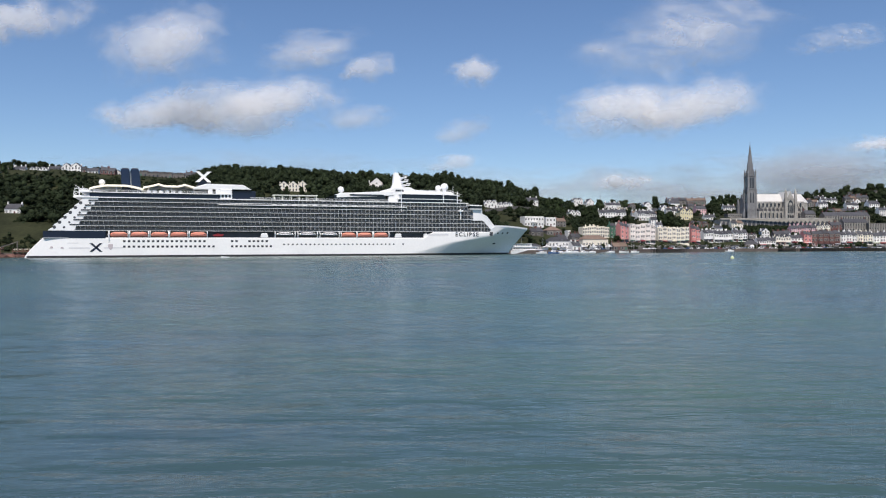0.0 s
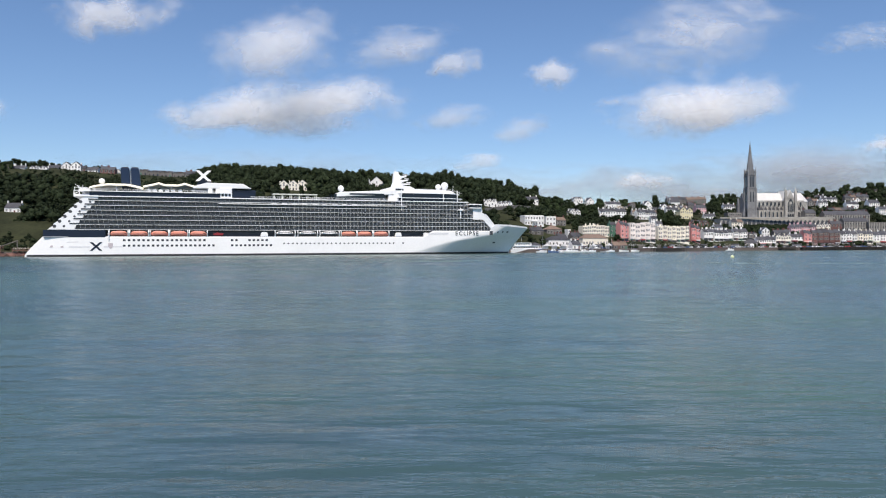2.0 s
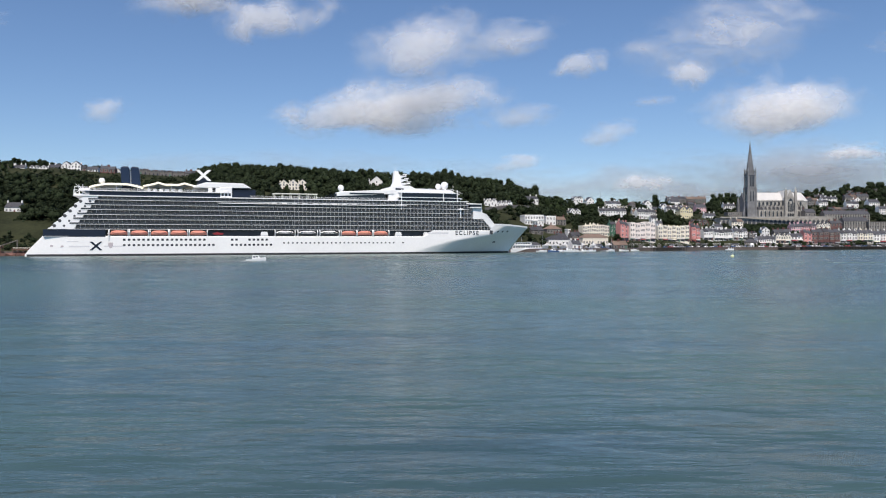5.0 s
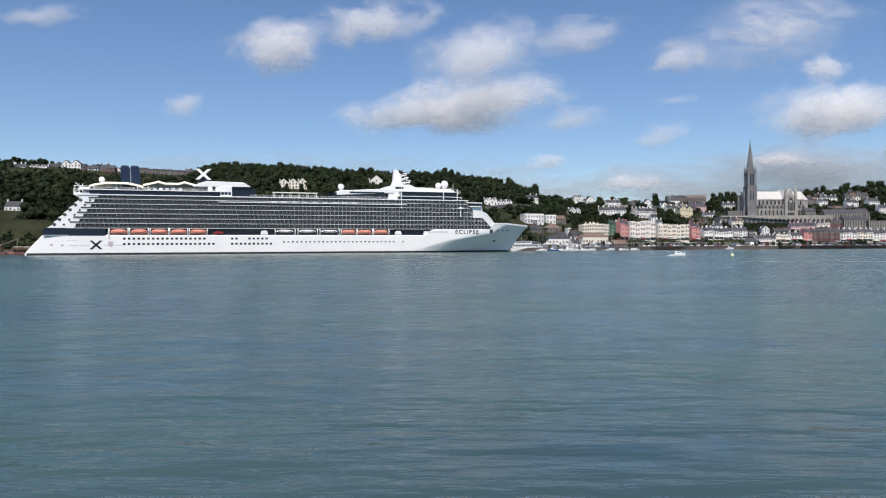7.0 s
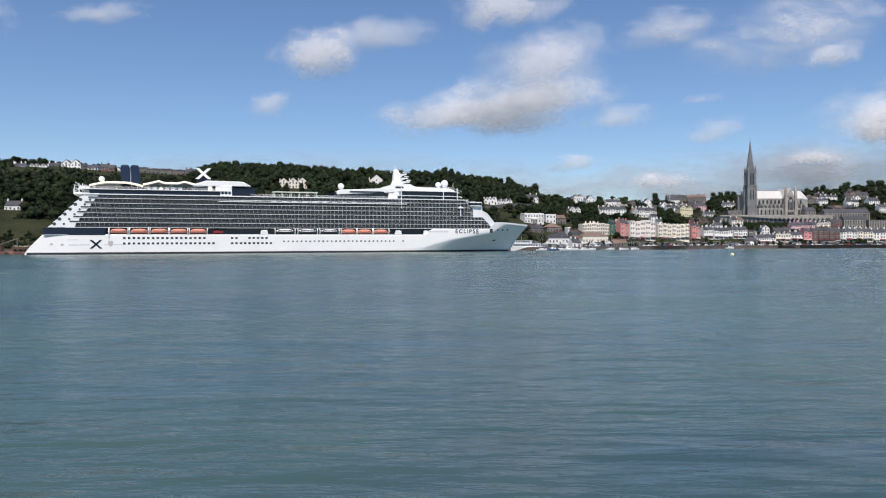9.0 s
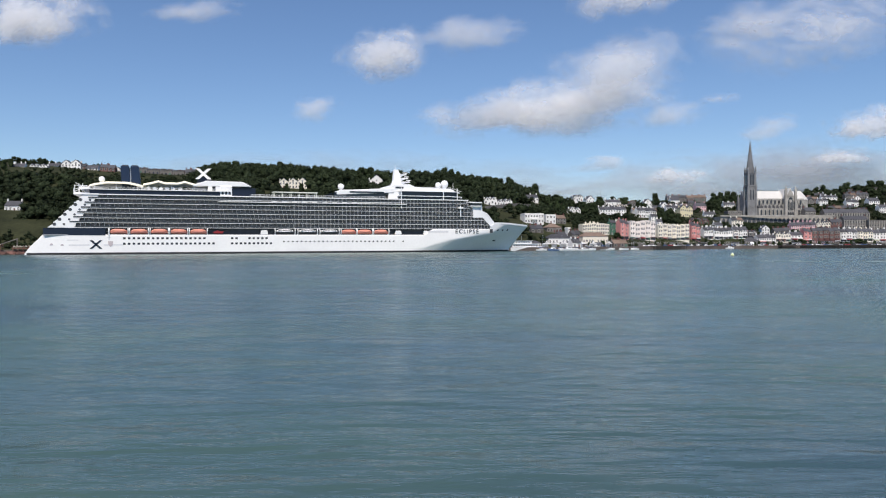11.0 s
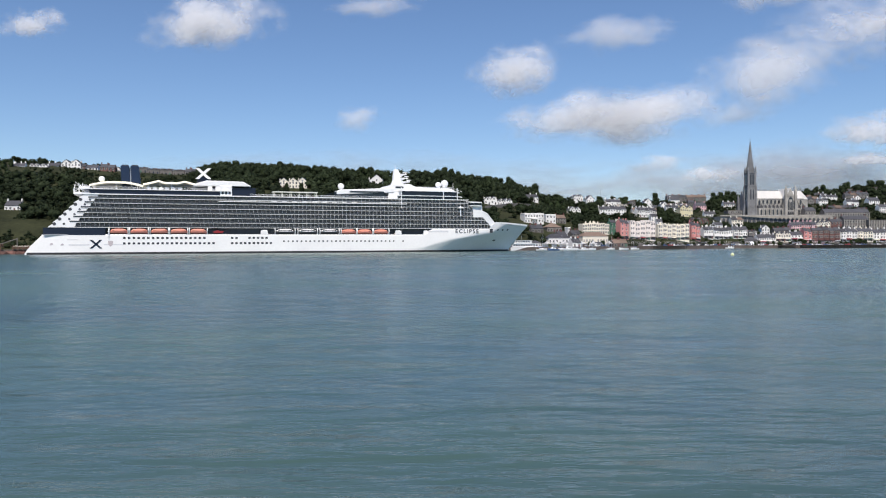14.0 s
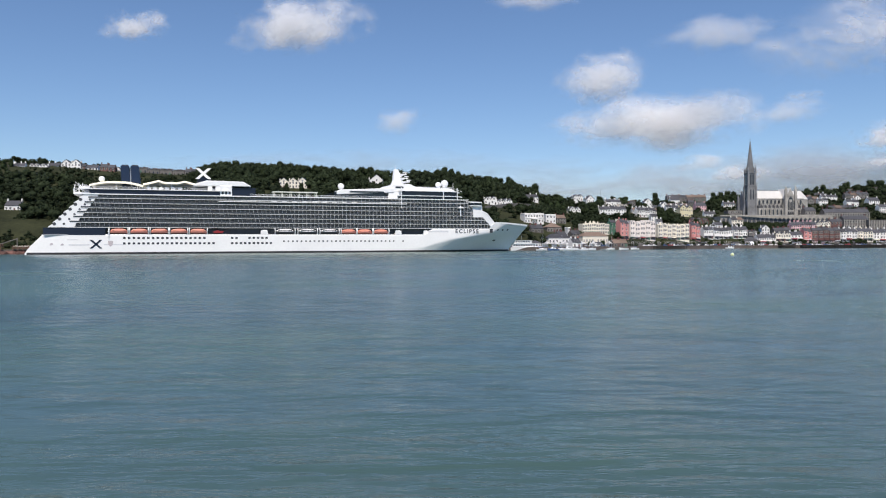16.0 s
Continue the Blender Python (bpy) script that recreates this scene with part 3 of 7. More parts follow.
    box(bm, 188, 211, -17.15, -16.9, 39.0, 40.0)
    part("roof_window_strip", bm, M["glass"], ship)
    # forward house and observation lounge
    bm = bmesh.new()
    prism(bm, [(214, 35.4), (224, 35.4), (227, 40.8), (262, 40.8), (258, 43.0), (233, 43.6), (229, 45.4), (218, 45.2), (214.5, 42.5)], -16.5, 16.5, "y")
    part("forward_house", bevelled(bm, 0.25), M["white"], ship)
    bm = bmesh.new()
    box(bm, 219, 224.5, -16.62, 16.62, 42.4, 43.6)
    part("house_window", bm, M["pane"], ship)
    for z0, z1, a, b in ((35.5, 37.3, 221, 268.5), (37.7, 40.6, 223, 266.5)):
        bm = bmesh.new()
        prism(bm, [(a, -18.2), (b - 12, -18.2), (b - 3, -14), (b, -7), (b, 7), (b - 3, 14), (b - 12, 18.2), (a, 18.2)], z0, z1, "z")
        part("observation_glass", bm, M["lounge_glass"], ship, "dark blue-green lounge glazing")
    for z, a, b in ((37.5, 220, 270), (40.75, 221, 268)):
        bm = bmesh.new()
        prism(bm, [(a, -18.6), (b - 12, -18.6), (b - 3, -14.4), (b, -7), (b, 7), (b - 3, 14.4), (b - 12, 18.6), (a, 18.6)], z - 0.22, z + 0.22, "z")
        part("lounge_deck", bm, M["white"], ship)
    for s in (222.5, 252, 262):
        bm = bmesh.new()
        tube(bm, (s, -18.5, 29 if s < 230 else 35), (s, -18.5, 43), 0.3, 6)
        part("pillar", bm, M["white"], ship)
    bm = bmesh.new()
    for s in np.arange(236, 266, 2.0):
        tube(bm, (s, -16.5, 41), (s, -16.5, 43.6 if s < 258 else 42.4), 0.08, 5)
    tube(bm, (236, -16.5, 43.6), (258, -16.5, 43.6), 0.1, 5)
    tube(bm, (258, -16.5, 43.6), (266, -16.5, 41), 0.1, 5)
    tube(bm, (262, -10, 41), (262, -10, 47), 0.13, 5)
    tagged(part("fore_railing", bm, M["white"], ship), kind="stuff")
    # mast
    mast = part("mast", mast_mesh(), M["white"], ship, "white radar mast with platforms")
    for z, s0, s1 in ((50.2, 226, 232), (52.8, 226, 231), (47.8, 226, 233.5)):
        bm = bmesh.new()
        box(bm, s0, s1, -2.2, 2.2, z, z + 0.55)
        prism(bm, [(s0 - 0.5, z - 1.7), (s0 + 1.0, z - 1.7), (s1 - 1.2, z), (s0 - 0.5, z)], -1.5, 1.5, "y")
        tube(bm, (s1 - 0.7, -1.8, z + 0.35), (s1 - 0.7, -1.8, z + 1.3), 0.22, 6)
        box(bm, s1 - 2.6, s1 + 0.6, -2.05, -1.55, z + 1.1, z + 1.6)
        part("radar", bm, M["white"], mast)
    bm = bmesh.new()
    tube(bm, (223.5, 0, 56), (223.5, 0, 60.5), 0.16, 6, 0.06)
    part("antenna", bm, M["white"], mast)
    # domes
    for s, y, z, r in ((39.6, -4, 45.0, 1.8), (184.5, -6, 43.6, 2.1), (252.6, -6, 46.0, 2.0), (257.2, -6, 46.9, 2.6)):
        bm = bmesh.new()
        ball(bm, (s, y, z), r, 3)
        tube(bm, (s, y, z - r * 2.0), (s, y, z - r * 0.8), r * 0.45, 10)
        part("radome", bm, M["white"], ship, smooth=True)
    # bridge front and sloping fore screen
    bm = bmesh.new()
    prism(bm, [(268, 15.6), (290.5, 15.6), (290, 18.6), (283, 26.2), (277, 30.2), (277, 34.6), (268, 34.6)], -11.5, 11.5, "y")
    part("fore_screen", bevelled(bm, 0.2), M["white"], ship, "white sloping front of the superstructure")
    for side in (-1, 1):
        bm = bmesh.new()
        prof = [(273.5, 34.2), (280, 34.0), (280.5, 28.0), (284, 26.8), (293.5, 17.0), (288.2, 16.4), (280.8, 23.5), (273.5, 23.4)]
        lo = [bm.verts.new((s, side * (hull_half(s, 15.7) + 0.15), z)) for s, z in prof]
        hi = [bm.verts.new((s, side * (hull_half(s, 15.7) - 1.6), z)) for s, z in prof]
        bm.faces.new(lo)
        bm.faces.new(hi[::-1])
        for i in range(8):
            bm.faces.new((lo[i], hi[i], hi[(i + 1) % 8], lo[(i + 1) % 8]))
        bmesh.ops.recalc_face_normals(bm, faces=bm.faces)
        part("fore_wing", bm, M["white"], ship)
    bm = bmesh.new()
    box(bm, 270.6, 279, -19.9, 19.9, 31.0, 31.6)
    box(bm, 270.6, 279.6, -19.9, 19.9, 33.4, 34.0)
    part("bridge_wing", bm, M["white"], ship)
    bm = bmesh.new()
    box(bm, 271.2, 279.3, -19.6, 19.6, 31.6, 33.4)
    part("bridge_glazing", bm, M["glass"], ship)
    bm = bmesh.new()
    tube(bm, (264, -19.3, 24), (264, -19.3, 31), 0.45, 6)
    box(bm, 262.3, 265.7, -20.4, -18, 29.4, 30.4)
    part("deck_crane", bm, M["white"], ship, "small white deck crane")
    # white post and rungs across the navy band, open stair and rails of the aft terraces
    bm = bmesh.new()
    tube(bm, (44.2, -18.75, 9.2), (44.2, -18.75, 15.4), 0.24, 6)
    for z in (10.4, 11.8, 13.2):
        box(bm, 43.5, 44.9, -18.95, -18.7, z, z + 0.22)
    part("pilot_post", bm, M["white"], ship, "white boarding post across the navy band")
    bm = bmesh.new()
    for a, b in (((25.6, 36.2), (30.2, 39.2)), ((30.2, 39.2), (26.4, 42.0)), ((26.2, 35.4), (26.2, 40.2)), ((28.4, 35.4), (28.4, 41.4)), ((30.4, 35.4), (30.4, 41.6)), ((25.4, 38.4), (32.5, 38.4)), ((25.8, 40.2), (33.0, 40.2))):
        tube(bm, (a[0], -16.9, a[1]), (b[0], -16.9, b[1]), 0.17, 5)
    tagged(part("aft_stair", bm, M["white"], ship, "white open stair and rails on the aft terrace"), kind="stuff")
    # boats and davits
    davit = build_davit()
    orange, dark = build_boat("orange", 9.9), build_boat("tender", 12.0)
    spots = [(49.6, 0), (60.8, 0), (72.0, 0), (83.0, 0), (94.2, 0), (146.2, 1), (160.4, 1), (174.4, 1), (187.0, 0), (197.6, 0), (208.6, 0)]
    for i, (s, kind) in enumerate(spots):
        for side in (-1, 1):
            src = dark if kind else orange
            ob = copy_thing(src, pose(s, side * 17.2, 12.15))
            ob.parent = ship
            for d in (-1, 1):
                k = d * (6.2 if kind else 5.15)
                shared("davit", davit, ship, pose(s + k, side * 17.0, 11.7, 0, 0, 0 if side < 0 else 180))
    for ob in (orange, dark):
        for c in list(ob.children):
            bpy.data.objects.remove(c)
        bpy.data.objects.remove(ob)
    for s in (133.5, 220.5, 239.5):
        for side in (-1, 1):
            bm = bmesh.new()
            w = 2.4 if s < 230 else 1.5
            prism(bm, [(-w, 0), (w, 0), (w * 0.75, 2.7), (-w * 0.75, 2.7)], -1.2, 1.2, "y")
            ob = part("raft_housing", bevelled(bm, 0.35, 2), M["white"], ship)
            ob.matrix_basis = pose(s, side * 17.0, 11.75)
    bm = bmesh.new()
    prism(bm, [(-3.2, 0.9), (-2.4, 0), (2.6, 0), (3.4, 1.2), (0.8, 1.3), (-0.4, 2.0), (-1.6, 1.3)], -1.0, 1.0, "y")
    ob = part("rescue_boat", bevelled(bm, 0.12), M["red"], ship, "small red rescue boat")
    ob.matrix_basis = pose(105.8, -17.0, 12.4)


def mast_mesh():
    bm = bmesh.new()
    prism(bm, [(220.2, 45), (228.4, 45), (226.9, 48.5), (226.6, 54.2), (225.6, 54.4), (225.4, 56.2), (222.6, 56.4), (221.8, 48.5)], -1.9, 1.9, "y")
    return bevelled(bm, 0.08)


def build_ship():
    ship = empty("cruise_ship", SHIP, "large white cruise ship moored at the quay, rows of balconies", "cruise ship")
    hull = build_hull(ship)
    hull_ports(hull)
    ship_superstructure(ship)
    return ship


M["shield"] = material("faded_emblem", (0.52, 0.46, 0.47), 0.5, var=0.2, scale=1.0)
M["bar"] = material("pale_lettering", (0.70, 0.69, 0.70), 0.5, var=0.05)
M["pale_orange"] = material("faded_orange", (0.80, 0.34, 0.22), 0.5, var=0.1)
M["red"] = material("red_paint", (0.28, 0.025, 0.03), 0.4, var=0.15)
M["slab"] = material("slab_paint", (0.20, 0.21, 0.225), 0.5, var=0.2, scale=0.3, fine=3)
M["partition"] = material("partition_paint", (0.55, 0.56, 0.57), 0.5, var=0.15, scale=0.3, fine=3)
M["funnel"] = material("funnel_paint", (0.009, 0.020, 0.050), 0.35, var=0.2, scale=0.3, fine=2)
M["pergola"] = material("pergola_paint", (0.80, 0.81, 0.72), 0.5, var=0.1)
M["lounge_glass"] = material("lounge_glass", (0.003, 0.008, 0.018), 0.12, var=0.3, scale=0.2, fine=1)
build_ship()


# ---- the town ----
FOOT = []
WINDOW = {}
COLOUR = {"w_white": "white rendered", "w_cream": "cream rendered", "w_pink": "pink rendered", "w_pale": "pale rose rendered", "w_red": "coral red", "w_green": "dark green",
          "w_brick": "dark red brick", "w_yellow": "yellow rendered", "w_stone": "grey stone"}


def window_mesh(w, h, framed):
    key = (w, h, framed)
    if key not in WINDOW:
        bm = bmesh.new()
        box(bm, -w / 2, w / 2, -0.03, 0.12, 0, h)
        pane = mesh_of("window", bm, M["pane"])
        bm = bmesh.new()
        box(bm, -w / 2 - 0.18, w / 2 + 0.18, -0.16, 0.1, -0.2, 0)
        if framed:
            for a in (-w / 2 - 0.32, w / 2):
                box(bm, a, a + 0.32, -0.10, 0.1, 0, h)
            box(bm, -w / 2 - 0.32, w / 2 + 0.32, -0.14, 0.1, h, h + 0.35)
        else:
            box(bm, -0.06, 0.06, -0.07, 0.1, 0, h)
            box(bm, -w / 2, w / 2, -0.07, 0.1, h * 0.48, h * 0.48 + 0.1)
            box(bm, -w / 2, w / 2, -0.07, 0.1, h - 0.08, h)
        sill = mesh_of("sill", bm, M["limestone"] if framed else M["w_white"])
        WINDOW[key] = (pane, sill)
    return WINDOW[key]


def house(x, y, z, w, dep, h, rz, kind, wall, roof, storeys):
    """A rendered house; its front middle stands at x, y, z. kind: g ridge along the street, f gable to the front, h hipped, p parapet."""
    what = {"g": "terraced house", "f": "gabled house", "h": "building", "p": "building"}[kind]
    rf = {"slate": "grey slate", "brown_roof": "brown tiled"}[roof]
    lab = f"{COLOUR[wall]} {what} of {('one storey', 'two storeys', 'three storeys', 'four storeys')[storeys - 1]} with {'a flat parapet' if kind == 'p' else rf + ' roof'}"
    e = empty("house", pose(x, y, z, 0, 0, rz), lab, "house", "waterfront houses" if z < 12 else "hillside houses")
    FOOT.append((x, y + dep / 2, max(w, dep) * 0.5 + 1.5))
    rise = {"g": dep * 0.36, "f": w * 0.42, "h": min(w, dep) * 0.33, "p": 0}[kind]
    bm = bmesh.new()
    prof = [(-w / 2, -6), (w / 2, -6), (w / 2, h)] + ([(0, h + rise)] if kind == "f" else []) + [(-w / 2, h)]
    if kind == "g":
        prism(bm, [(0, -6), (dep, -6), (dep, h), (dep / 2, h + rise), (0, h)], -w / 2, w / 2, "x")
    else:
        prism(bm, prof, 0, dep, "y")
    part("wall", bm, M[wall], e)
    o, t = 0.35, 0.28
    bm = bmesh.new()
    if kind == "g":
        k = rise / (dep / 2)
        prism(bm, [(-o, h - o * k), (dep / 2, h + rise), (dep + o, h - o * k), (dep + o, h - o * k + t), (dep / 2, h + rise + t), (-o, h - o * k + t)], -w / 2 + 0.004, w / 2 - 0.004, "x")
    elif kind == "f":
        k = rise / (w / 2)
        prism(bm, [(-w / 2 - o, h - o * k), (0, h + rise), (w / 2 + o, h - o * k), (w / 2 + o, h - o * k + t), (0, h + rise + t), (-w / 2 - o, h - o * k + t)], -o, dep + o, "y")
    elif kind == "h":
        i = min(w, dep) / 2
        a = [bm.verts.new(c) for c in ((-w / 2 - o, -o, h), (w / 2 + o, -o, h), (w / 2 + o, dep + o, h), (-w / 2 - o, dep + o, h))]
        r0 = bm.verts.new((-w / 2 + i, min(i, dep / 2), h + rise))
        r1 = bm.verts.new((w / 2 - i, min(i, dep / 2), h + rise)) if w > dep + 0.2 else bm.verts.new((w / 2 - i + 0.02, dep / 2, h + rise))
        for f in ((a[0], a[1], r1, r0), (a[1], a[2], r1), (a[2], a[3], r0, r1), (a[3], a[0], r0), (a[3], a[2], a[1], a[0])):
            bm.faces.new(f)
    else:
        box(bm, -w / 2 - 0.15, w / 2 + 0.15, -0.15, dep + 0.15, h - 0.5, h + 0.05)
        box(bm, -w / 2 + 0.1, w / 2 - 0.1, 0.1, dep - 0.1, h + 0.05, h + 0.45)
    part("cornice" if kind == "p" else "roof", bm, M[wall] if kind == "p" else M[roof], e)
    if (kind in "gf" and h > 3) or (kind == "p" and wall == "w_cream" and int(x) % 2):
        sides = (-w / 2 + 0.6, w / 2 - 0.6) if (int(abs(x)) % 3) else (-w / 2 + 0.6,)
        for cx in sides:
            bm = bmesh.new()
            cz = h + rise if kind == "g" else h + 0.4 if kind == "p" else h + rise * 0.35
            box(bm, cx - 0.45, cx + 0.45, dep / 2 - 0.6, dep / 2 + 0.6, cz - 1.2, cz + 1.5)
            box(bm, cx - 0.2, cx + 0.2, dep / 2 - 0.2, dep / 2 + 0.2, cz + 1.5, cz + 2.0)
            part("chimney", bm, M["w_brick"] if wall in ("w_brick", "w_stone") else M[wall], e)
    cols = max(1, round(w / 2.9))
    fl = h / storeys
    front = z < 12 and storeys >= 2 and 8 < dep < 9
    bay = 0.0
    if front and kind != "f" and w > 4.2 and storeys >= 3:
        # a shallow bay up the front, with its own capping
        bay = 0.75
        bm = bmesh.new()
        bx = -w / 2 + w * 0.5 / cols
        prism(bm, [(bx - 1.15, 0), (bx + 1.15, 0), (bx + 0.85, -bay), (bx - 0.85, -bay)], fl * 0.95, h - 0.5, "z")
        part("bay", bm, M[wall], e)
        bm = bmesh.new()
        prism(bm, [(bx - 1.3, 0), (bx + 1.3, 0), (bx + 1.0, -bay - 0.15), (bx - 1.0, -bay - 0.15)], h - 0.5, h - 0.25, "z")
        part("bay_cap", bm, M["slate"], e)
    if front:
        bm = bmesh.new()
        box(bm, -w / 2 + 0.2, w / 2 - 0.2, -0.12, 0.1, 0.5, min(2.7, fl * 0.75))
        part("shop_window", bm, M["pane"], e)
        bm = bmesh.new()
        box(bm, -w / 2 + 0.1, w / 2 - 0.1, -0.3, 0.1, min(2.7, fl * 0.75), min(3.2, fl * 0.75 + 0.5))
        part("fascia", bm, M[("navy", "w_cream", "w_green", "w_brick", "w_white")[int(abs(x * 7)) % 5]], e)
        if int(abs(x * 5)) % 3 == 0:
            bm = bmesh.new()
            prism(bm, [(-0.3, min(2.7, fl * 0.75)), (-1.9, min(2.0, fl * 0.55)), (-1.9, min(2.1, fl * 0.6)), (-0.3, min(2.85, fl * 0.8))], -w / 2 + 0.3, w / 2 - 0.3, "x")
            part("awning", bm, M[("canvas", "red", "grey")[int(abs(x * 11)) % 3]], e)
        bm = bmesh.new()
        box(bm, -w / 2, w / 2, -0.22, 0.0, h - 0.32, h - 0.08)
        part("eaves_moulding", bm, M["w_white"], e)
    wh = round(min(1.9, fl * 0.60), 1)
    pane, sill = window_mesh(1.3 if w / cols > 2 else 1.0, wh, wall in ("w_stone", "w_brick"))
    for r in range(storeys):
        for c in range(cols):
            cx = -w / 2 + w * (c + 0.5) / cols
            cz = fl * r + (fl - wh) * 0.52
            if r == 0 and front and c != cols // 2:
                continue
            if r == 0 and c == cols // 2:
                bm = bmesh.new()
                box(bm, cx - 0.6, cx + 0.6, -0.16 if front else -0.06, 0.1, 0, min(2.4, fl * 0.8))
                part("door", bm, M[("navy", "w_green", "w_brick", "timber")[int(abs(x * 3)) % 4]], e)
                continue
            win = shared("window", pane, e, pose(cx, -bay if c == 0 else 0, cz))
            shared("sill", sill, win)
    if wall == "w_stone" and w > 24:
        bm = bmesh.new()
        box(bm, -0.32, 0.32, -0.45, 0.1, 0, h - 0.6)
        box(bm, -0.5, 0.5, -0.6, 0.1, h - 0.6, h - 0.2)
        pilaster = mesh_of("pilaster", bm, M["limestone"])
        for c in range(cols + 1):
            shared("pilaster", pilaster, e, pose(-w / 2 + 0.4 + (w - 0.8) * c / cols, 0, 0))
    if kind == "f" and rise > 2.0:
        win = shared("window", pane, e, pose(0, 0, h - wh * 0.2))
        shared("sill", sill, win)
    return e


house(84.2, 707.0, 24.0, 19.1, 11, 8.9, 17, "p", "w_white", "slate", 2)
house(102.1, 725.0, 24.5, 10.0, 8.6, 8.0, 17, "p", "w_white", "slate", 2)
house(165.6, 954.1, 58.5, 6.3, 8.5, 4.7, 17, "f", "w_white", "slate", 1)
house(171.6, 955.9, 58.5, 6.3, 8.5, 4.9, 17, "f", "w_white", "slate", 1)
house(186.4, 969.0, 55.6, 10.4, 9.0, 5.7, 17, "f", "w_white", "slate", 1)
house(210.3, 973.0, 52.2, 7.0, 8.5, 5.7, 17, "g", "w_white", "slate", 1)
house(217.0, 975.0, 52.2, 7.0, 8.5, 6.0, 17, "g", "w_white", "slate", 1)
house(223.7, 977.0, 52.2, 7.0, 8.5, 5.6, 17, "g", "w_white", "slate", 1)
house(176.6, 849.2, 36.3, 6.6, 8.5, 6.6, 17, "g", "w_white", "slate", 2)
house(182.9, 851.1, 36.3, 6.6, 8.5, 6.9, 17, "g", "w_white", "slate", 2)
house(189.2, 853.0, 36.3, 6.6, 8.5, 7.2, 17, "g", "w_white", "slate", 2)
house(195.5, 854.9, 36.3, 6.6, 8.5, 6.7, 17, "g", "w_white", "slate", 2)
house(201.8, 856.8, 36.3, 6.6, 8.5, 7.1, 17, "g", "w_white", "slate", 2)
house(137.2, 812.1, 36.2, 6.3, 8.5, 5.5, 17, "f", "w_white", "slate", 2)
house(143.2, 813.9, 36.2, 6.3, 8.5, 5.1, 17, "f", "w_white", "slate", 2)
house(56.9, 765.4, 43.2, 5.3, 8.5, 4.3, 17, "f", "w_white", "slate", 1)
house(62.0, 767.0, 43.2, 5.3, 8.5, 4.5, 17, "f", "w_white", "slate", 1)
house(67.1, 768.6, 43.2, 5.3, 8.5, 4.7, 17, "f", "w_white", "slate", 1)
house(93.3, 843.8, 51.3, 8.5, 8.5, 5.0, 17, "g", "w_white", "slate", 1)
house(101.3, 846.2, 51.3, 8.5, 8.5, 5.2, 17, "g", "w_white", "slate", 1)
house(44.2, 758.5, 44.0, 6.5, 8.5, 5.0, 8, "f", "w_white", "slate", 1)
house(50.6, 759.5, 44.0, 6.5, 8.5, 5.2, 8, "f", "w_white", "slate", 1)
house(99.5, 684.0, 15.3, 14.2, 11, 4.5, 17, "h", "w_stone", "brown_roof", 1)
house(98.6, 645.0, 4.3, 21.4, 11, 5.7, 17, "h", "w_white", "slate", 1)
house(111.8, 679.0, 11.7, 2.6, 6.5, 7.5, 17, "p", "w_white", "slate", 3)
house(130.6, 705.7, 14.0, 4.5, 8.5, 8.9, 17, "p", "w_cream", "slate", 3)
house(135.0, 707.0, 14.0, 4.5, 8.5, 9.4, 17, "p", "w_cream", "slate", 3)
house(139.3, 708.3, 14.0, 4.5, 8.5, 9.9, 17, "p", "w_cream", "slate", 3)
house(143.7, 709.7, 14.0, 4.5, 8.5, 9.2, 17, "p", "w_cream", "slate", 3)
house(148.0, 711.0, 14.0, 4.5, 8.5, 9.6, 17, "p", "w_cream", "slate", 3)
house(152.4, 712.3, 14.0, 4.5, 8.5, 8.9, 17, "p", "w_cream", "slate", 3)
house(159.5, 717.0, 13.0, 6.6, 6.5, 11.6, 17, "g", "w_green", "slate", 3)
house(164.0, 716.0, 11.9, 3.3, 6.5, 12.1, 17, "g", "w_cream", "slate", 3)
house(165.4, 706.4, 8.7, 4.1, 8.5, 16.0, 17, "g", "w_red", "slate", 4)
house(169.4, 707.6, 8.7, 4.1, 8.5, 14.8, 17, "g", "w_red", "slate", 4)
house(176.8, 715.8, 8.1, 5.4, 8.5, 17.9, 17, "p", "w_pale", "slate", 4)
house(182.0, 717.4, 8.1, 5.4, 8.5, 16.6, 17, "p", "w_pale", "slate", 4)
house(187.2, 719.0, 8.1, 5.4, 8.5, 17.5, 17, "p", "w_pale", "slate", 4)
house(192.4, 720.6, 8.1, 5.4, 8.5, 18.4, 17, "p", "w_pale", "slate", 4)
house(197.6, 722.2, 8.1, 5.4, 8.5, 17.1, 17, "p", "w_pale", "slate", 4)
house(208.4, 735.6, 8.1, 5.0, 8.5, 14.7, 17, "p", "w_cream", "slate", 4)
house(213.1, 737.1, 8.1, 5.0, 8.5, 15.4, 17, "p", "w_cream", "slate", 4)
house(217.9, 738.5, 8.1, 5.0, 8.5, 14.3, 17, "p", "w_cream", "slate", 4)
house(222.6, 740.0, 8.1, 5.0, 8.5, 15.1, 17, "p", "w_cream", "slate", 4)
house(227.3, 741.5, 8.1, 5.0, 8.5, 14.0, 17, "p", "w_cream", "slate", 4)
house(232.1, 742.9, 8.1, 5.0, 8.5, 14.7, 17, "p", "w_cream", "slate", 4)
house(236.8, 744.4, 8.1, 5.0, 8.5, 15.4, 17, "p", "w_cream", "slate", 4)
house(246.1, 753.5, 7.5, 4.8, 8.5, 15.4, 12, "g", "w_red", "slate", 3)
house(250.9, 754.5, 7.5, 4.8, 8.5, 14.2, 12, "g", "w_red", "slate", 3)
house(132.8, 668.0, 3.7, 24.7, 11, 7.9, 17, "h", "w_cream", "brown_roof", 1)
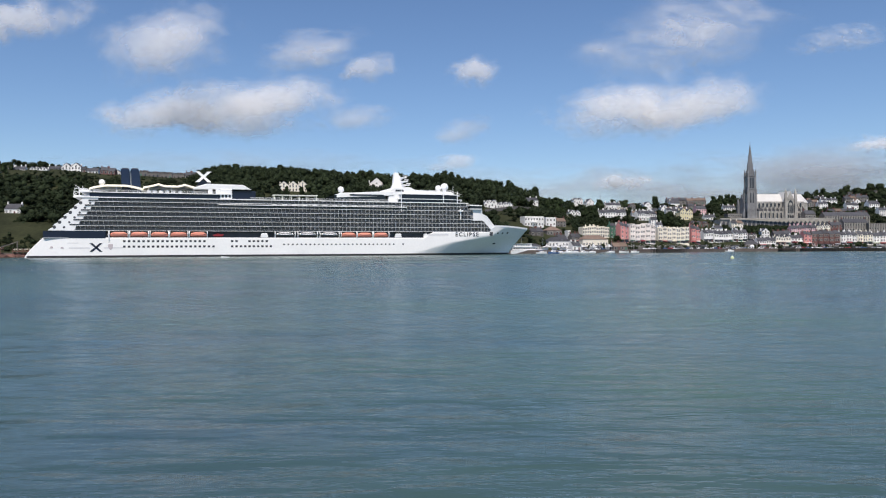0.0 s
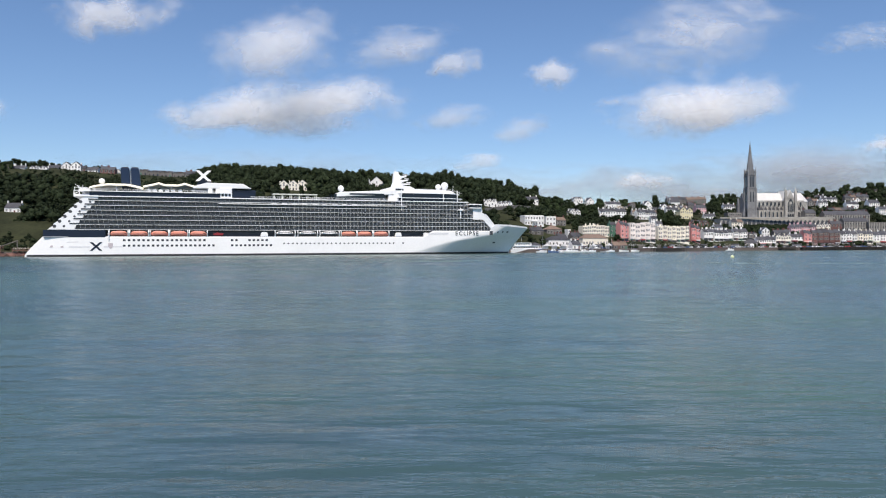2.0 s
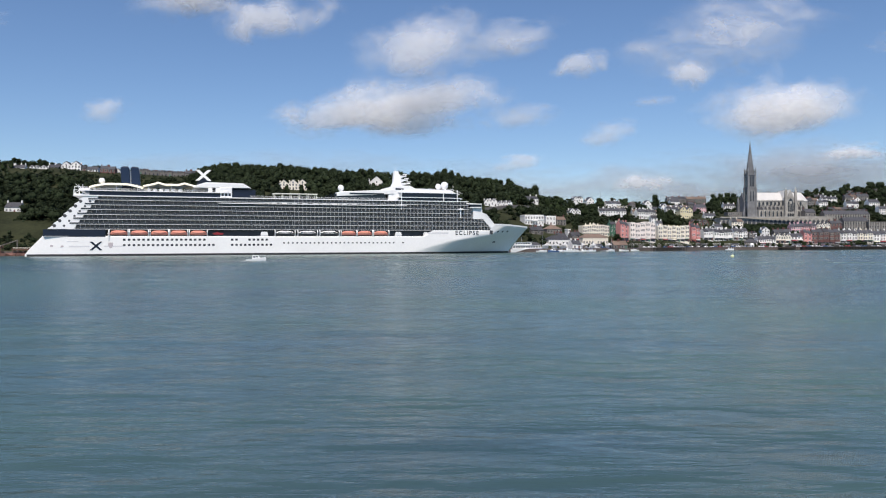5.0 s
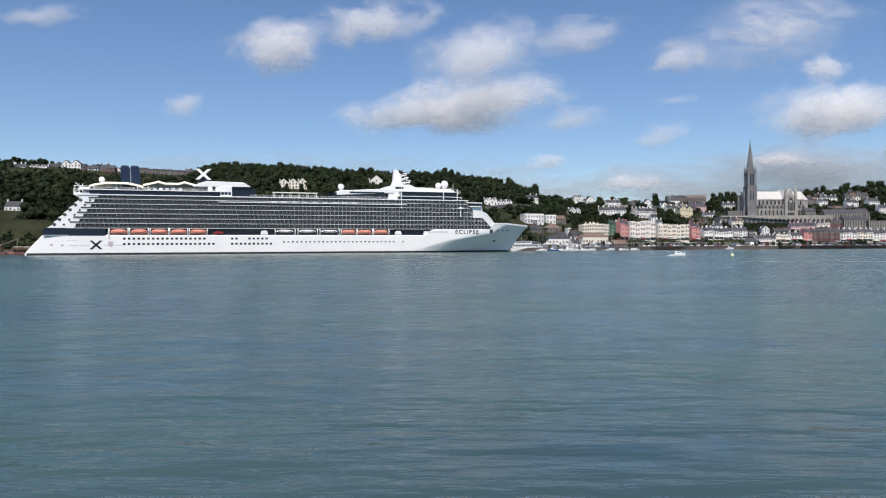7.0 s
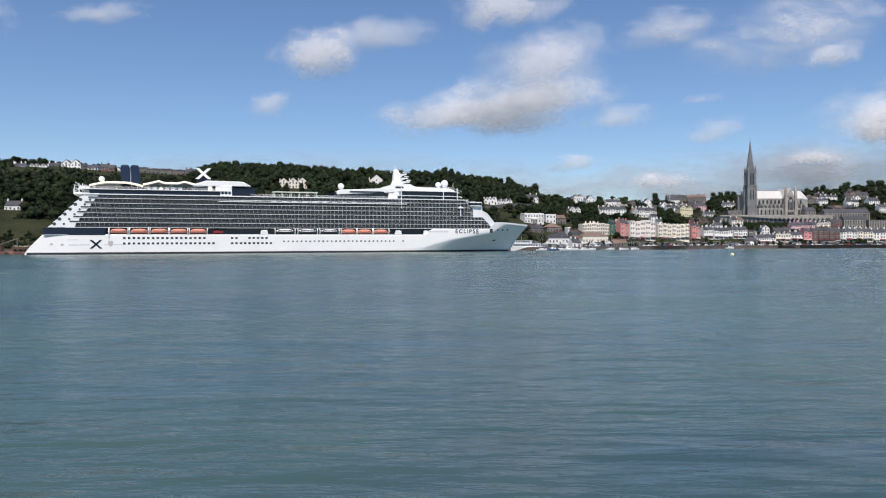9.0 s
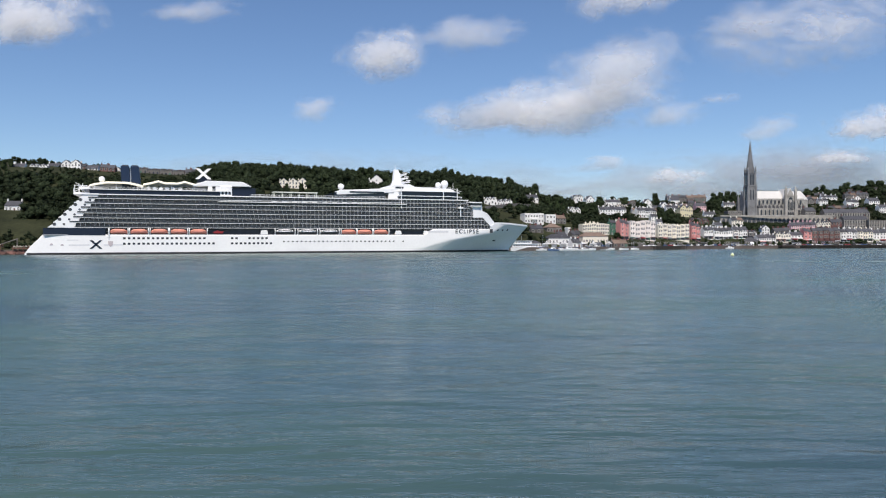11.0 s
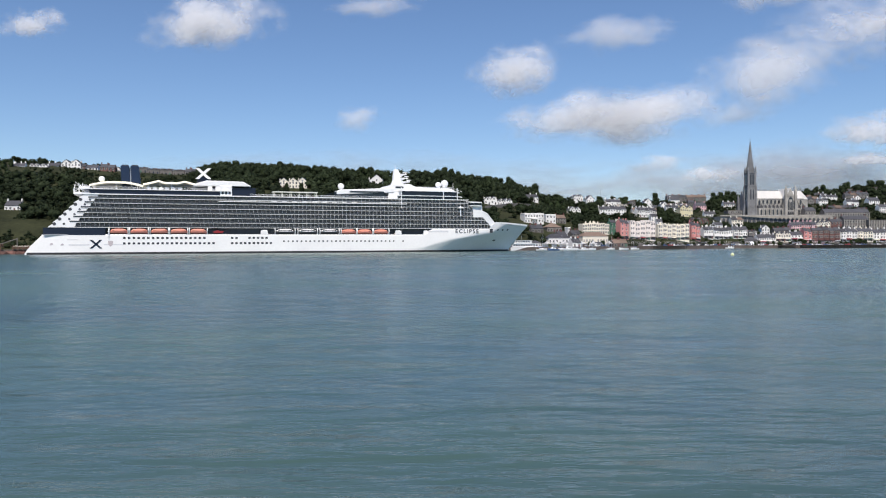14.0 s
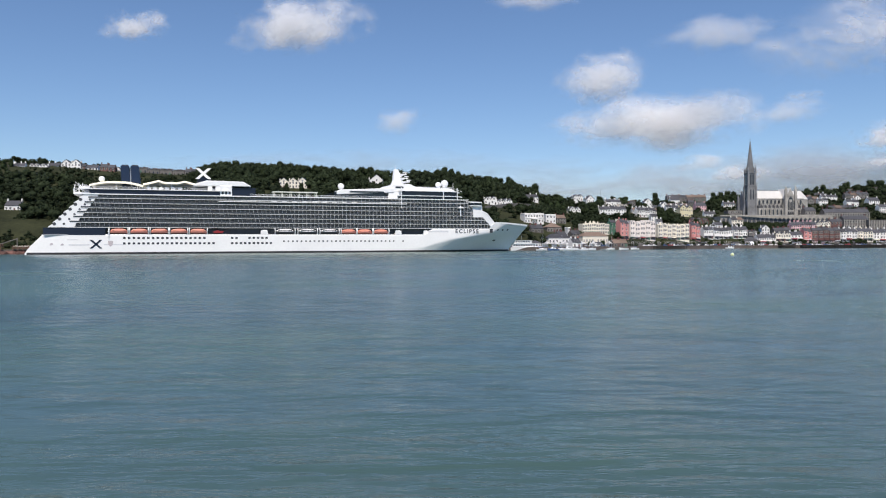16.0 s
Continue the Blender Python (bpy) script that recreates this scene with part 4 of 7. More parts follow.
house(263.7, 768.5, 9.2, 5.2, 8.5, 9.1, 12, "g", "w_white", "slate", 2)
house(268.7, 769.5, 9.2, 5.2, 8.5, 9.6, 12, "g", "w_white", "slate", 2)
house(276.3, 774.4, 9.2, 5.1, 8.5, 8.8, 12, "g", "w_white", "slate", 2)
house(281.3, 775.5, 9.2, 5.1, 8.5, 8.2, 12, "g", "w_white", "slate", 2)
house(286.3, 776.5, 9.2, 5.1, 8.5, 8.6, 12, "g", "w_white", "slate", 2)
house(291.3, 777.6, 9.2, 5.1, 8.5, 9.0, 12, "g", "w_white", "slate", 2)
house(296.9, 777.7, 9.7, 4.8, 8.5, 9.4, 3, "g", "w_white", "slate", 3)
house(301.7, 778.0, 9.7, 4.8, 8.5, 8.7, 3, "g", "w_white", "slate", 3)
house(306.5, 778.3, 9.7, 4.8, 8.5, 9.2, 3, "g", "w_white", "slate", 3)
house(219.4, 856.2, 34.5, 4.8, 8.5, 7.6, 17, "g", "w_white", "slate", 2)
house(223.9, 857.6, 34.5, 4.8, 8.5, 8.0, 17, "g", "w_white", "slate", 2)
house(228.5, 859.0, 34.5, 4.8, 8.5, 7.4, 17, "g", "w_white", "slate", 2)
house(233.1, 860.4, 34.5, 4.8, 8.5, 7.8, 17, "g", "w_white", "slate", 2)
house(237.6, 861.8, 34.5, 4.8, 8.5, 7.2, 17, "g", "w_white", "slate", 2)
house(277.4, 885.2, 35.3, 8.0, 8.5, 10.7, 12, "f", "w_yellow", "slate", 2)
house(285.2, 886.8, 35.3, 8.0, 8.5, 9.9, 12, "f", "w_yellow", "slate", 2)
house(319.2, 948.0, 44.3, 12.6, 11, 7.0, 3, "g", "w_pink", "slate", 2)
house(278.2, 963.0, 47.2, 8.7, 7.7, 6.4, 12, "f", "w_white", "slate", 1)
house(265.8, 995.0, 52.3, 9.7, 8.6, 6.6, 12, "f", "w_white", "slate", 1)
house(339.0, 891.0, 35.3, 16.4, 11, 7.2, 3, "p", "w_stone", "slate", 2)
house(306.8, 889.8, 35.3, 6.6, 8.5, 3.3, 3, "g", "w_white", "slate", 1)
house(313.4, 890.2, 35.3, 6.6, 8.5, 3.5, 3, "g", "w_white", "slate", 1)
house(292.9, 814.0, 20.8, 9.2, 8.1, 3.6, 12, "g", "w_white", "slate", 1)
house(312.2, 777.9, 9.1, 4.3, 8.5, 7.0, 3, "f", "w_stone", "slate", 2)
house(316.4, 778.1, 9.1, 4.3, 8.5, 7.4, 3, "f", "w_stone", "slate", 2)
house(333.1, 792.0, 13.8, 8.2, 7.3, 6.4, 3, "f", "w_white", "slate", 2)
house(318.1, 770.6, 4.5, 4.7, 8.5, 5.9, 3, "g", "w_white", "slate", 2)
house(322.8, 770.9, 4.5, 4.7, 8.5, 6.2, 3, "g", "w_white", "slate", 2)
house(327.4, 771.1, 4.5, 4.7, 8.5, 6.5, 3, "g", "w_white", "slate", 2)
house(332.1, 771.4, 4.5, 4.7, 8.5, 6.0, 3, "g", "w_white", "slate", 2)
house(338.3, 773.7, 6.1, 5.1, 8.5, 8.2, 3, "f", "w_cream", "slate", 2)
house(343.4, 774.0, 6.1, 5.1, 8.5, 7.6, 3, "f", "w_cream", "slate", 2)
house(348.5, 774.3, 6.1, 5.1, 8.5, 8.0, 3, "f", "w_cream", "slate", 2)
house(355.8, 776.8, 7.2, 6.6, 8.5, 6.0, 3, "g", "w_white", "slate", 2)
house(362.4, 777.2, 7.2, 6.6, 8.5, 6.3, 3, "g", "w_white", "slate", 2)
house(369.3, 808.8, 18.0, 4.6, 8.5, 5.7, 3, "g", "w_pink", "slate", 2)
house(373.9, 809.0, 18.0, 4.6, 8.5, 6.0, 3, "g", "w_pink", "slate", 2)
house(378.5, 809.2, 18.0, 4.6, 8.5, 6.3, 3, "g", "w_pink", "slate", 2)
house(384.3, 811.8, 18.6, 4.4, 8.5, 6.1, 3, "g", "w_pink", "slate", 2)
house(388.7, 812.0, 18.6, 4.4, 8.5, 5.7, 3, "g", "w_pink", "slate", 2)
house(393.1, 812.2, 18.6, 4.4, 8.5, 6.0, 3, "g", "w_pink", "slate", 2)
house(402.3, 820.7, 20.5, 5.0, 8.5, 5.7, 3, "f", "w_cream", "slate", 2)
house(407.3, 821.0, 20.5, 5.0, 8.5, 6.0, 3, "f", "w_cream", "slate", 2)
house(412.3, 821.3, 20.5, 5.0, 8.5, 6.3, 3, "f", "w_cream", "slate", 2)
house(366.7, 774.9, 5.5, 4.0, 8.5, 11.7, 3, "g", "w_red", "slate", 3)
house(370.7, 775.1, 5.5, 4.0, 8.5, 10.8, 3, "g", "w_red", "slate", 3)
house(375.5, 775.0, 4.9, 5.7, 6.5, 12.6, 3, "g", "w_brick", "slate", 3)
house(381.2, 774.6, 4.8, 5.7, 8.5, 12.6, 3, "g", "w_brick", "slate", 3)
house(386.9, 774.9, 4.8, 5.7, 8.5, 13.2, 3, "g", "w_brick", "slate", 3)
house(392.7, 775.1, 4.8, 5.7, 8.5, 12.3, 3, "g", "w_brick", "slate", 3)
house(398.4, 775.4, 4.8, 5.7, 8.5, 12.9, 3, "g", "w_brick", "slate", 3)
house(414.0, 864.0, 29.6, 12.1, 10.9, 11.5, 3, "g", "w_stone", "slate", 2)
house(451.9, 858.0, 28.7, 51.9, 11, 10.1, 3, "g", "w_stone", "slate", 2)
house(440.9, 819.0, 19.7, 26.6, 11, 10.3, 3, "g", "w_stone", "slate", 2)
house(464.3, 814.0, 18.4, 25.8, 11, 10.2, 3, "p", "w_stone", "slate", 1)
house(418.3, 820.8, 20.4, 7.0, 8.5, 6.9, 3, "g", "w_brick", "slate", 2)
house(425.3, 821.2, 20.4, 7.0, 8.5, 7.3, 3, "g", "w_brick", "slate", 2)
house(406.3, 778.7, 6.5, 5.9, 8.5, 9.8, 3, "g", "w_white", "slate", 3)
house(412.2, 779.0, 6.5, 5.9, 8.5, 10.3, 3, "g", "w_white", "slate", 3)
house(418.1, 779.3, 6.5, 5.9, 8.5, 9.6, 3, "g", "w_white", "slate", 3)
house(424.2, 779.7, 6.4, 5.2, 8.5, 10.6, 3, "g", "w_cream", "slate", 3)
house(429.4, 780.0, 6.4, 5.2, 8.5, 9.8, 3, "g", "w_cream", "slate", 3)
house(434.6, 780.3, 6.4, 5.2, 8.5, 10.3, 3, "g", "w_cream", "slate", 3)
house(441.0, 780.6, 5.8, 6.7, 8.5, 9.3, 3, "g", "w_white", "slate", 3)
house(447.7, 781.0, 5.8, 6.7, 8.5, 9.8, 3, "g", "w_white", "slate", 3)
house(454.4, 781.4, 5.8, 6.7, 8.5, 10.3, 3, "g", "w_white", "slate", 3)
house(516.8, 974.8, 50.4, 7.9, 8.5, 6.7, 3, "g", "w_white", "slate", 1)
house(524.6, 975.2, 50.4, 7.9, 8.5, 6.2, 3, "g", "w_white", "slate", 1)
house(548.4, 975.0, 51.8, 13.7, 11, 6.5, 3, "g", "w_white", "slate", 2)
house(525.5, 916.8, 40.9, 8.1, 8.5, 6.6, 3, "g", "w_white", "slate", 2)
house(533.7, 917.2, 40.9, 8.1, 8.5, 7.0, 3, "g", "w_white", "slate", 2)
house(528.4, 1084.8, 66.9, 8.0, 8.5, 5.3, 3, "g", "w_white", "slate", 1)
house(536.4, 1085.2, 66.9, 8.0, 8.5, 5.6, 3, "g", "w_white", "slate", 1)
house(343.4, 788.7, 12.5, 5.8, 8.5, 4.9, 3, "g", "w_stone", "slate", 2)
house(349.2, 789.0, 12.5, 5.8, 8.5, 5.2, 3, "g", "w_stone", "slate", 2)
house(355.0, 789.3, 12.5, 5.8, 8.5, 5.5, 3, "g", "w_stone", "slate", 2)
house(310.6, 769.0, 3.4, 14.2, 11, 4.0, 3, "h", "w_stone", "slate", 1)
house(318.3, 1051.0, 57.9, 12.4, 11, 6.2, 3, "g", "w_white", "slate", 1)
house(314.8, 1062.5, 64.7, 9.1, 8.5, 3.7, 3, "g", "w_stone", "slate", 1)
house(323.9, 1063.0, 64.7, 9.1, 8.5, 3.9, 3, "g", "w_stone", "slate", 1)
house(333.0, 1063.5, 64.7, 9.1, 8.5, 4.1, 3, "g", "w_stone", "slate", 1)
house(346.1, 1074.5, 64.5, 9.2, 8.5, 4.5, 3, "g", "w_stone", "brown_roof", 1)
house(355.3, 1075.0, 64.5, 9.2, 8.5, 4.7, 3, "g", "w_stone", "brown_roof", 1)
house(364.5, 1075.5, 64.5, 9.2, 8.5, 4.9, 3, "g", "w_stone", "brown_roof", 1)
house(-416.8, 740.3, 78.5, 5.1, 8.5, 3.1, 8, "g", "w_white", "slate", 1)
house(-411.7, 741.0, 78.5, 5.1, 8.5, 3.3, 8, "g", "w_white", "slate", 1)
house(-406.6, 741.7, 78.5, 5.1, 8.5, 3.5, 8, "g", "w_white", "slate", 1)
house(-400.7, 749.2, 78.8, 5.6, 8.5, 4.0, 8, "f", "w_white", "slate", 1)
house(-395.2, 750.0, 78.8, 5.6, 8.5, 3.7, 8, "f", "w_white", "slate", 1)
house(-389.7, 750.8, 78.8, 5.6, 8.5, 3.9, 8, "f", "w_white", "slate", 1)
house(-376.3, 767.4, 80.4, 9.1, 8.5, 6.5, 8, "f", "w_white", "slate", 2)
house(-367.3, 768.6, 80.4, 9.1, 8.5, 6.8, 8, "f", "w_white", "slate", 2)
house(-355.6, 770.6, 80.1, 6.0, 8.5, 2.8, 8, "g", "w_white", "slate", 1)
house(-349.6, 771.4, 80.1, 6.0, 8.5, 2.9, 8, "g", "w_white", "slate", 1)
house(-323.6, 577.0, 31.0, 11.2, 10.0, 4.4, 8, "g", "w_white", "slate", 1)
house(-337.6, 764.5, 75.5, 7.1, 8.5, 7.5, 8, "g", "w_brick", "slate", 2)
house(-330.6, 765.5, 75.5, 7.1, 8.5, 6.9, 8, "g", "w_brick", "slate", 2)
house(-297.2, 778.5, 77.2, 3.9, 8.5, 4.0, 8, "f", "w_stone", "slate", 1)
house(-293.4, 779.0, 77.2, 3.9, 8.5, 4.2, 8, "f", "w_stone", "slate", 1)
house(-289.6, 779.5, 77.2, 3.9, 8.5, 3.9, 8, "f", "w_stone", "slate", 1)
house(-285.3, 780.5, 76.2, 3.9, 8.5, 4.8, 8, "f", "w_stone", "slate", 1)
house(-281.5, 781.0, 76.2, 3.9, 8.5, 4.5, 8, "f", "w_stone", "slate", 1)
house(-277.7, 781.5, 76.2, 3.9, 8.5, 4.7, 8, "f", "w_stone", "slate", 1)
house(-273.0, 781.5, 75.6, 3.9, 8.5, 4.5, 8, "f", "w_stone", "slate", 1)
house(-269.2, 782.0, 75.6, 3.9, 8.5, 4.7, 8, "f", "w_stone", "slate", 1)
house(-265.4, 782.5, 75.6, 3.9, 8.5, 4.4, 8, "f", "w_stone", "slate", 1)
house(-259.9, 782.6, 75.1, 5.5, 8.5, 4.7, 8, "g", "w_stone", "slate", 1)
house(-254.5, 783.4, 75.1, 5.5, 8.5, 4.4, 8, "g", "w_stone", "slate", 1)
house(-150.1, 724.8, 58.5, 8.6, 8.5, 6.1, 8, "f", "w_cream", "slate", 2)
house(-141.5, 726.0, 58.5, 8.6, 8.5, 6.4, 8, "f", "w_cream", "slate", 2)
house(-132.9, 727.2, 58.5, 8.6, 8.5, 6.7, 8, "f", "w_cream", "slate", 2)
house(-68.0, 789.0, 65.7, 15.8, 11, 4.6, 8, "f", "w_white", "slate", 1)
house(202.5, 874.0, 38.4, 4.7, 6.5, 5.1, 17, "g", "w_white", "slate", 1)
house(113.0, 732.0, 24.1, 9.6, 8.2, 5.4, 17, "g", "w_stone", "brown_roof", 2)
house(-390.6, 764.6, 81.3, 6.0, 8.5, 3.2, 8, "g", "w_white", "slate", 1)
house(-384.6, 765.4, 81.3, 6.0, 8.5, 3.4, 8, "g", "w_white", "slate", 1)
house(-360.9, 770.0, 81.1, 5.7, 6.5, 3.4, 8, "g", "w_stone", "slate", 1)
house(-305.8, 777.7, 78.3, 4.3, 8.5, 3.9, 8, "f", "w_stone", "slate", 1)
house(-301.6, 778.3, 78.3, 4.3, 8.5, 4.1, 8, "f", "w_stone", "slate", 1)
house(-327.9, 775.0, 78.1, 4.6, 6.5, 4.0, 8, "f", "w_white", "slate", 1)
house(75.8, 620.0, 2.6, 7.6, 6.6, 3.2, 17, "h", "w_white", "slate", 1)
house(105.2, 612.4, 2.5, 3.8, 8.5, 3.7, 17, "g", "w_white", "slate", 1)
house(108.8, 613.6, 2.5, 3.8, 8.5, 3.4, 17, "g", "w_white", "slate", 1)
house(101.2, 659.4, 8.2, 4.1, 8.5, 4.5, 17, "g", "w_stone", "slate", 1)
house(105.0, 660.6, 8.2, 4.1, 8.5, 4.2, 17, "g", "w_stone", "slate", 1)
house(114.8, 671.4, 8.7, 4.1, 8.5, 4.9, 17, "g", "w_stone", "slate", 2)
house(118.8, 672.6, 8.7, 4.1, 8.5, 5.1, 17, "g", "w_stone", "slate", 2)
house(79.9, 670.2, 14.7, 5.7, 8.5, 3.8, 17, "g", "w_stone", "slate", 1)
house(85.3, 671.8, 14.7, 5.7, 8.5, 4.0, 17, "g", "w_stone", "slate", 1)
house(146.2, 644.0, 2.2, 6.7, 8.5, 3.1, 17, "g", "w_stone", "brown_roof", 1)
house(152.6, 646.0, 2.2, 6.7, 8.5, 3.3, 17, "g", "w_stone", "brown_roof", 1)


FOOT.extend([(-322, 566, 9), (-318, 552, 7)])


def mansion_portico():
    """Columned porch in front of the white mansion above the quay."""
    e = empty("portico", pose(84.2, 706.6, 24.0, 0, 0, 17), "white columned porch before the hillside mansion", "porch")
    for x in (-2.4, -0.8, 0.8, 2.4):
        bm = bmesh.new()
        tube(bm, (x, -1.6, -1.0), (x, -1.6, 3.6), 0.22, 8, 0.18)
        part("column", bm, M["w_white"], e)
    bm = bmesh.new()
    box(bm, -3.0, 3.0, -2.0, 0.3, 3.6, 4.3)
    part("entablature", bm, M["w_white"], e)
    bm = bmesh.new()
    box(bm, -9.6, 9.6, -0.05, 0.45, 4.5, 4.75)
    part("string_course", bm, M["w_white"], e)


mansion_portico()


def hillside_houses():
    """The rest of the town: short rows stepping up the slope between the rows above."""
    rng = random.Random(21)
    made = 0
    for i in range(1600):
        x = rng.uniform(205, 660)
        ys, yr = along(SHORE, x), along(RIDGE, x)
        y = ys + rng.uniform(62, yr - ys - 15)
        if 285 < x < 445 and 836 < y < 950:
            continue
        n = rng.choice((1, 1, 2, 3, 4))
        w = rng.uniform(6.0, 8.5)
        span = n * w
        if any(abs(x - fx) < fr + span / 2 + 2 and -fr - 14 < y - fy < fr + 12 for fx, fy, fr in FOOT):
            continue
        wall = rng.choice(("w_white", "w_white", "w_stone", "w_stone", "w_cream", "w_brick", "w_pink"))
        kind = rng.choice("ggf")
        st = rng.choice((1, 2, 2))
        for k in range(n):
            hx = x + (k - (n - 1) / 2) * w
            house(hx, y, land(hx, y) + 0.3, w, 7.5, 2.9 * st + rng.uniform(0, 0.5), 4, kind, wall, rng.choice(("slate", "slate", "slate", "brown_roof")), st)
        made += n
        if made > 110:
            break


hillside_houses()


# ---- waterfront ----
def build_quay():
    bm = bmesh.new()
    xs = [-1500, -900] + list(range(-640, 900, 20)) + [1400, 2500]
    prev = None
    for x in xs:
        y = along(SHORE, x)
        ring = [bm.verts.new((x, y + dy, z)) for dy, z in ((-1.6, -4), (-1.0, 2.75), (-0.3, 2.75), (-0.3, 2.66), (33, 2.66))]
        if prev:
            for i in range(4):
                bm.faces.new((prev[i], ring[i], ring[i + 1], prev[i + 1]))
        prev = ring
    tagged(link("quay", bm, M["quay"]), "brown-grey stone quay wall and paved promenade", "quay", kind="structure")


def build_pier(x, y, rz, bays, label):
    p = empty("pier", pose(x, y, 0, 0, 0, rz), label, "pier")
    bm = bmesh.new()
    box(bm, 0, bays * 2.9 + 1.0, -4, 4, 2.6, 3.2)
    part("pier_deck", bm, M["timber"], p)
    bm = bmesh.new()
    tube(bm, (0, 0, -3.5), (0, 0, 2.6), 0.3, 7)
    pile = mesh_of("pile", bm, M["timber"])
    bm = bmesh.new()
    tube(bm, (-1.4, 0, 0.2), (1.4, 0, 2.5), 0.16, 5)
    brace = mesh_of("brace", bm, M["timber"])
    for i in range(bays + 1):
        for py in (-3.6, 0, 3.6):
            shared("pile", pile, p, pose(0.5 + i * 2.9, py, 0))
        if i < bays:
            shared("brace", brace, p, pose(1.9 + i * 2.9, -3.6, 0))
    for i in range(bays + 1):
        bm = bmesh.new()
        tube(bm, (0.5 + i * 2.9, -3.8, 3.2), (0.5 + i * 2.9, -3.8, 4.3), 0.07, 5)
        part("post", bm, M["timber"], p)
    bm = bmesh.new()
    tube(bm, (0.5, -3.8, 4.3), (0.5 + bays * 2.9, -3.8, 4.3), 0.07, 5)
    part("handrail", bm, M["timber"], p)


def car(x, y, rz, mat, word):
    e = empty("car", pose(x, y, 2.66, 0, 0, rz), f"{word} parked car on the waterfront", "car", "parked cars")
    bm = bmesh.new()
    prism(bm, [(-2.1, 0.3), (2.1, 0.3), (2.15, 0.75), (1.2, 0.9), (0.7, 1.42), (-1.1, 1.45), (-1.8, 0.95), (-2.15, 0.85)], -0.85, 0.85, "y")
    part("body", bevelled(bm, 0.06), mat, e)
    bm = bmesh.new()
    prism(bm, [(-1.6, 0.95), (1.05, 0.93), (0.6, 1.36), (-1.05, 1.38)], -0.88, 0.88, "y")
    part("window", bm, M["pane"], e)
    for sx in (-1.3, 1.3):
        for sy in (-0.8, 0.8):
            bm = bmesh.new()
            tube(bm, (sx, sy - 0.1, 0.32), (sx, sy + 0.1, 0.32), 0.32, 10)
            part("wheel", bm, M["boot"], e)


def small_boat(x, y, length, rz, hull_mat, label, cabin=True):
    """A small boat lying in the water, bow along +x."""
    e = empty("boat", pose(x, y, 0, 0, 0, rz), label, "boat")
    boat_parts(e, length, hull_mat, cabin)
    return e


def boat_parts(e, length, hull_mat, cabin=True):
    k = length / 8.0
    bm = bmesh.new()
    prev = None
    for i in range(11):
        u = i / 10
        w = 1.35 * (1 - max(0, (u - 0.45) / 0.55) ** 2.0) + 0.03
        top = 0.95 + 0.55 * u * u
        x = -4 + 8 * u
        ring = [bm.verts.new((x * k, yy * w * k, zz * k)) for yy, zz in ((-1, top), (-0.85, 0.1), (0, -0.35), (0.85, 0.1), (1, top))]
        if prev:
            for j in range(4):
                bm.faces.new((prev[j], ring[j], ring[j + 1], prev[j + 1]))
            bm.faces.new((prev[4], ring[4], ring[0], prev[0]))
        else:
            bm.faces.new(ring)
        prev = ring
    bmesh.ops.recalc_face_normals(bm, faces=bm.faces)
    part("hull", bm, hull_mat, e)
    if cabin:
        bm = bmesh.new()
        prism(bm, [(-1.6 * k, 0.9 * k), (1.9 * k, 1.1 * k), (0.9 * k, 2.25 * k), (-1.3 * k, 2.35 * k)], -0.95 * k, 0.95 * k, "y")
        cab = part("cabin", bevelled(bm, 0.08 * k), M["white"], e)
        for x0, x1 in ((-1.15, -0.3), (-0.15, 0.75)):
            bm = bmesh.new()
            box(bm, x0 * k, x1 * k, -0.98 * k, 0.98 * k, 1.5 * k, 2.05 * k)
            part("window", bm, M["pane"], cab)
        bm = bmesh.new()
        tube(bm, (-1.0 * k, 0, 2.3 * k), (-1.1 * k, 0, 3.3 * k), 0.05 * k, 5)
        part("mast", bm, M["steel"], e)
        bm = bmesh.new()
        tube(bm, (1.5 * k, -0.9 * k, 1.3 * k), (1.5 * k, -0.9 * k, 1.9 * k), 0.03, 4)
        tube(bm, (3.6 * k, -0.1 * k, 1.5 * k), (3.6 * k, -0.1 * k, 2.0 * k), 0.03, 4)
        tube(bm, (1.5 * k, -0.9 * k, 1.9 * k), (3.6 * k, -0.1 * k, 2.0 * k), 0.03, 4)
        part("rail", bm, M["steel"], e)
    else:
        for x in (-1.5, 0.2):
            bm = bmesh.new()
            box(bm, x * k, (x + 0.4) * k, -1.1 * k, 1.1 * k, 0.75 * k, 0.98 * k)
            part("thwart", bm, M["timber"], e)


def build_buoy():
    b = empty("buoy", pose(122.2, 324, 0), "round pale yellow mooring buoy floating in the harbour", "buoy")
    bm = bmesh.new()
    ball(bm, (0, 0, 0.48), 0.74, 3, (1, 1, 0.92))
    part("float", bm, M["buoy"], b, smooth=True)
    bm = bmesh.new()
    tube(bm, (0, 0, 1.3), (0, 0, 1.6), 0.22, 10)
    part("cap", bm, M["steel"], b)
    bm = bmesh.new()
    bmesh.ops.create_cone(bm, segments=12, radius1=0.2, radius2=0.2, depth=0.1, matrix=Matrix.Translation((0, 0, 1.72)) @ Matrix.Rotation(math.pi / 2, 4, "X"))
    part("ring", bm, M["steel"], b)


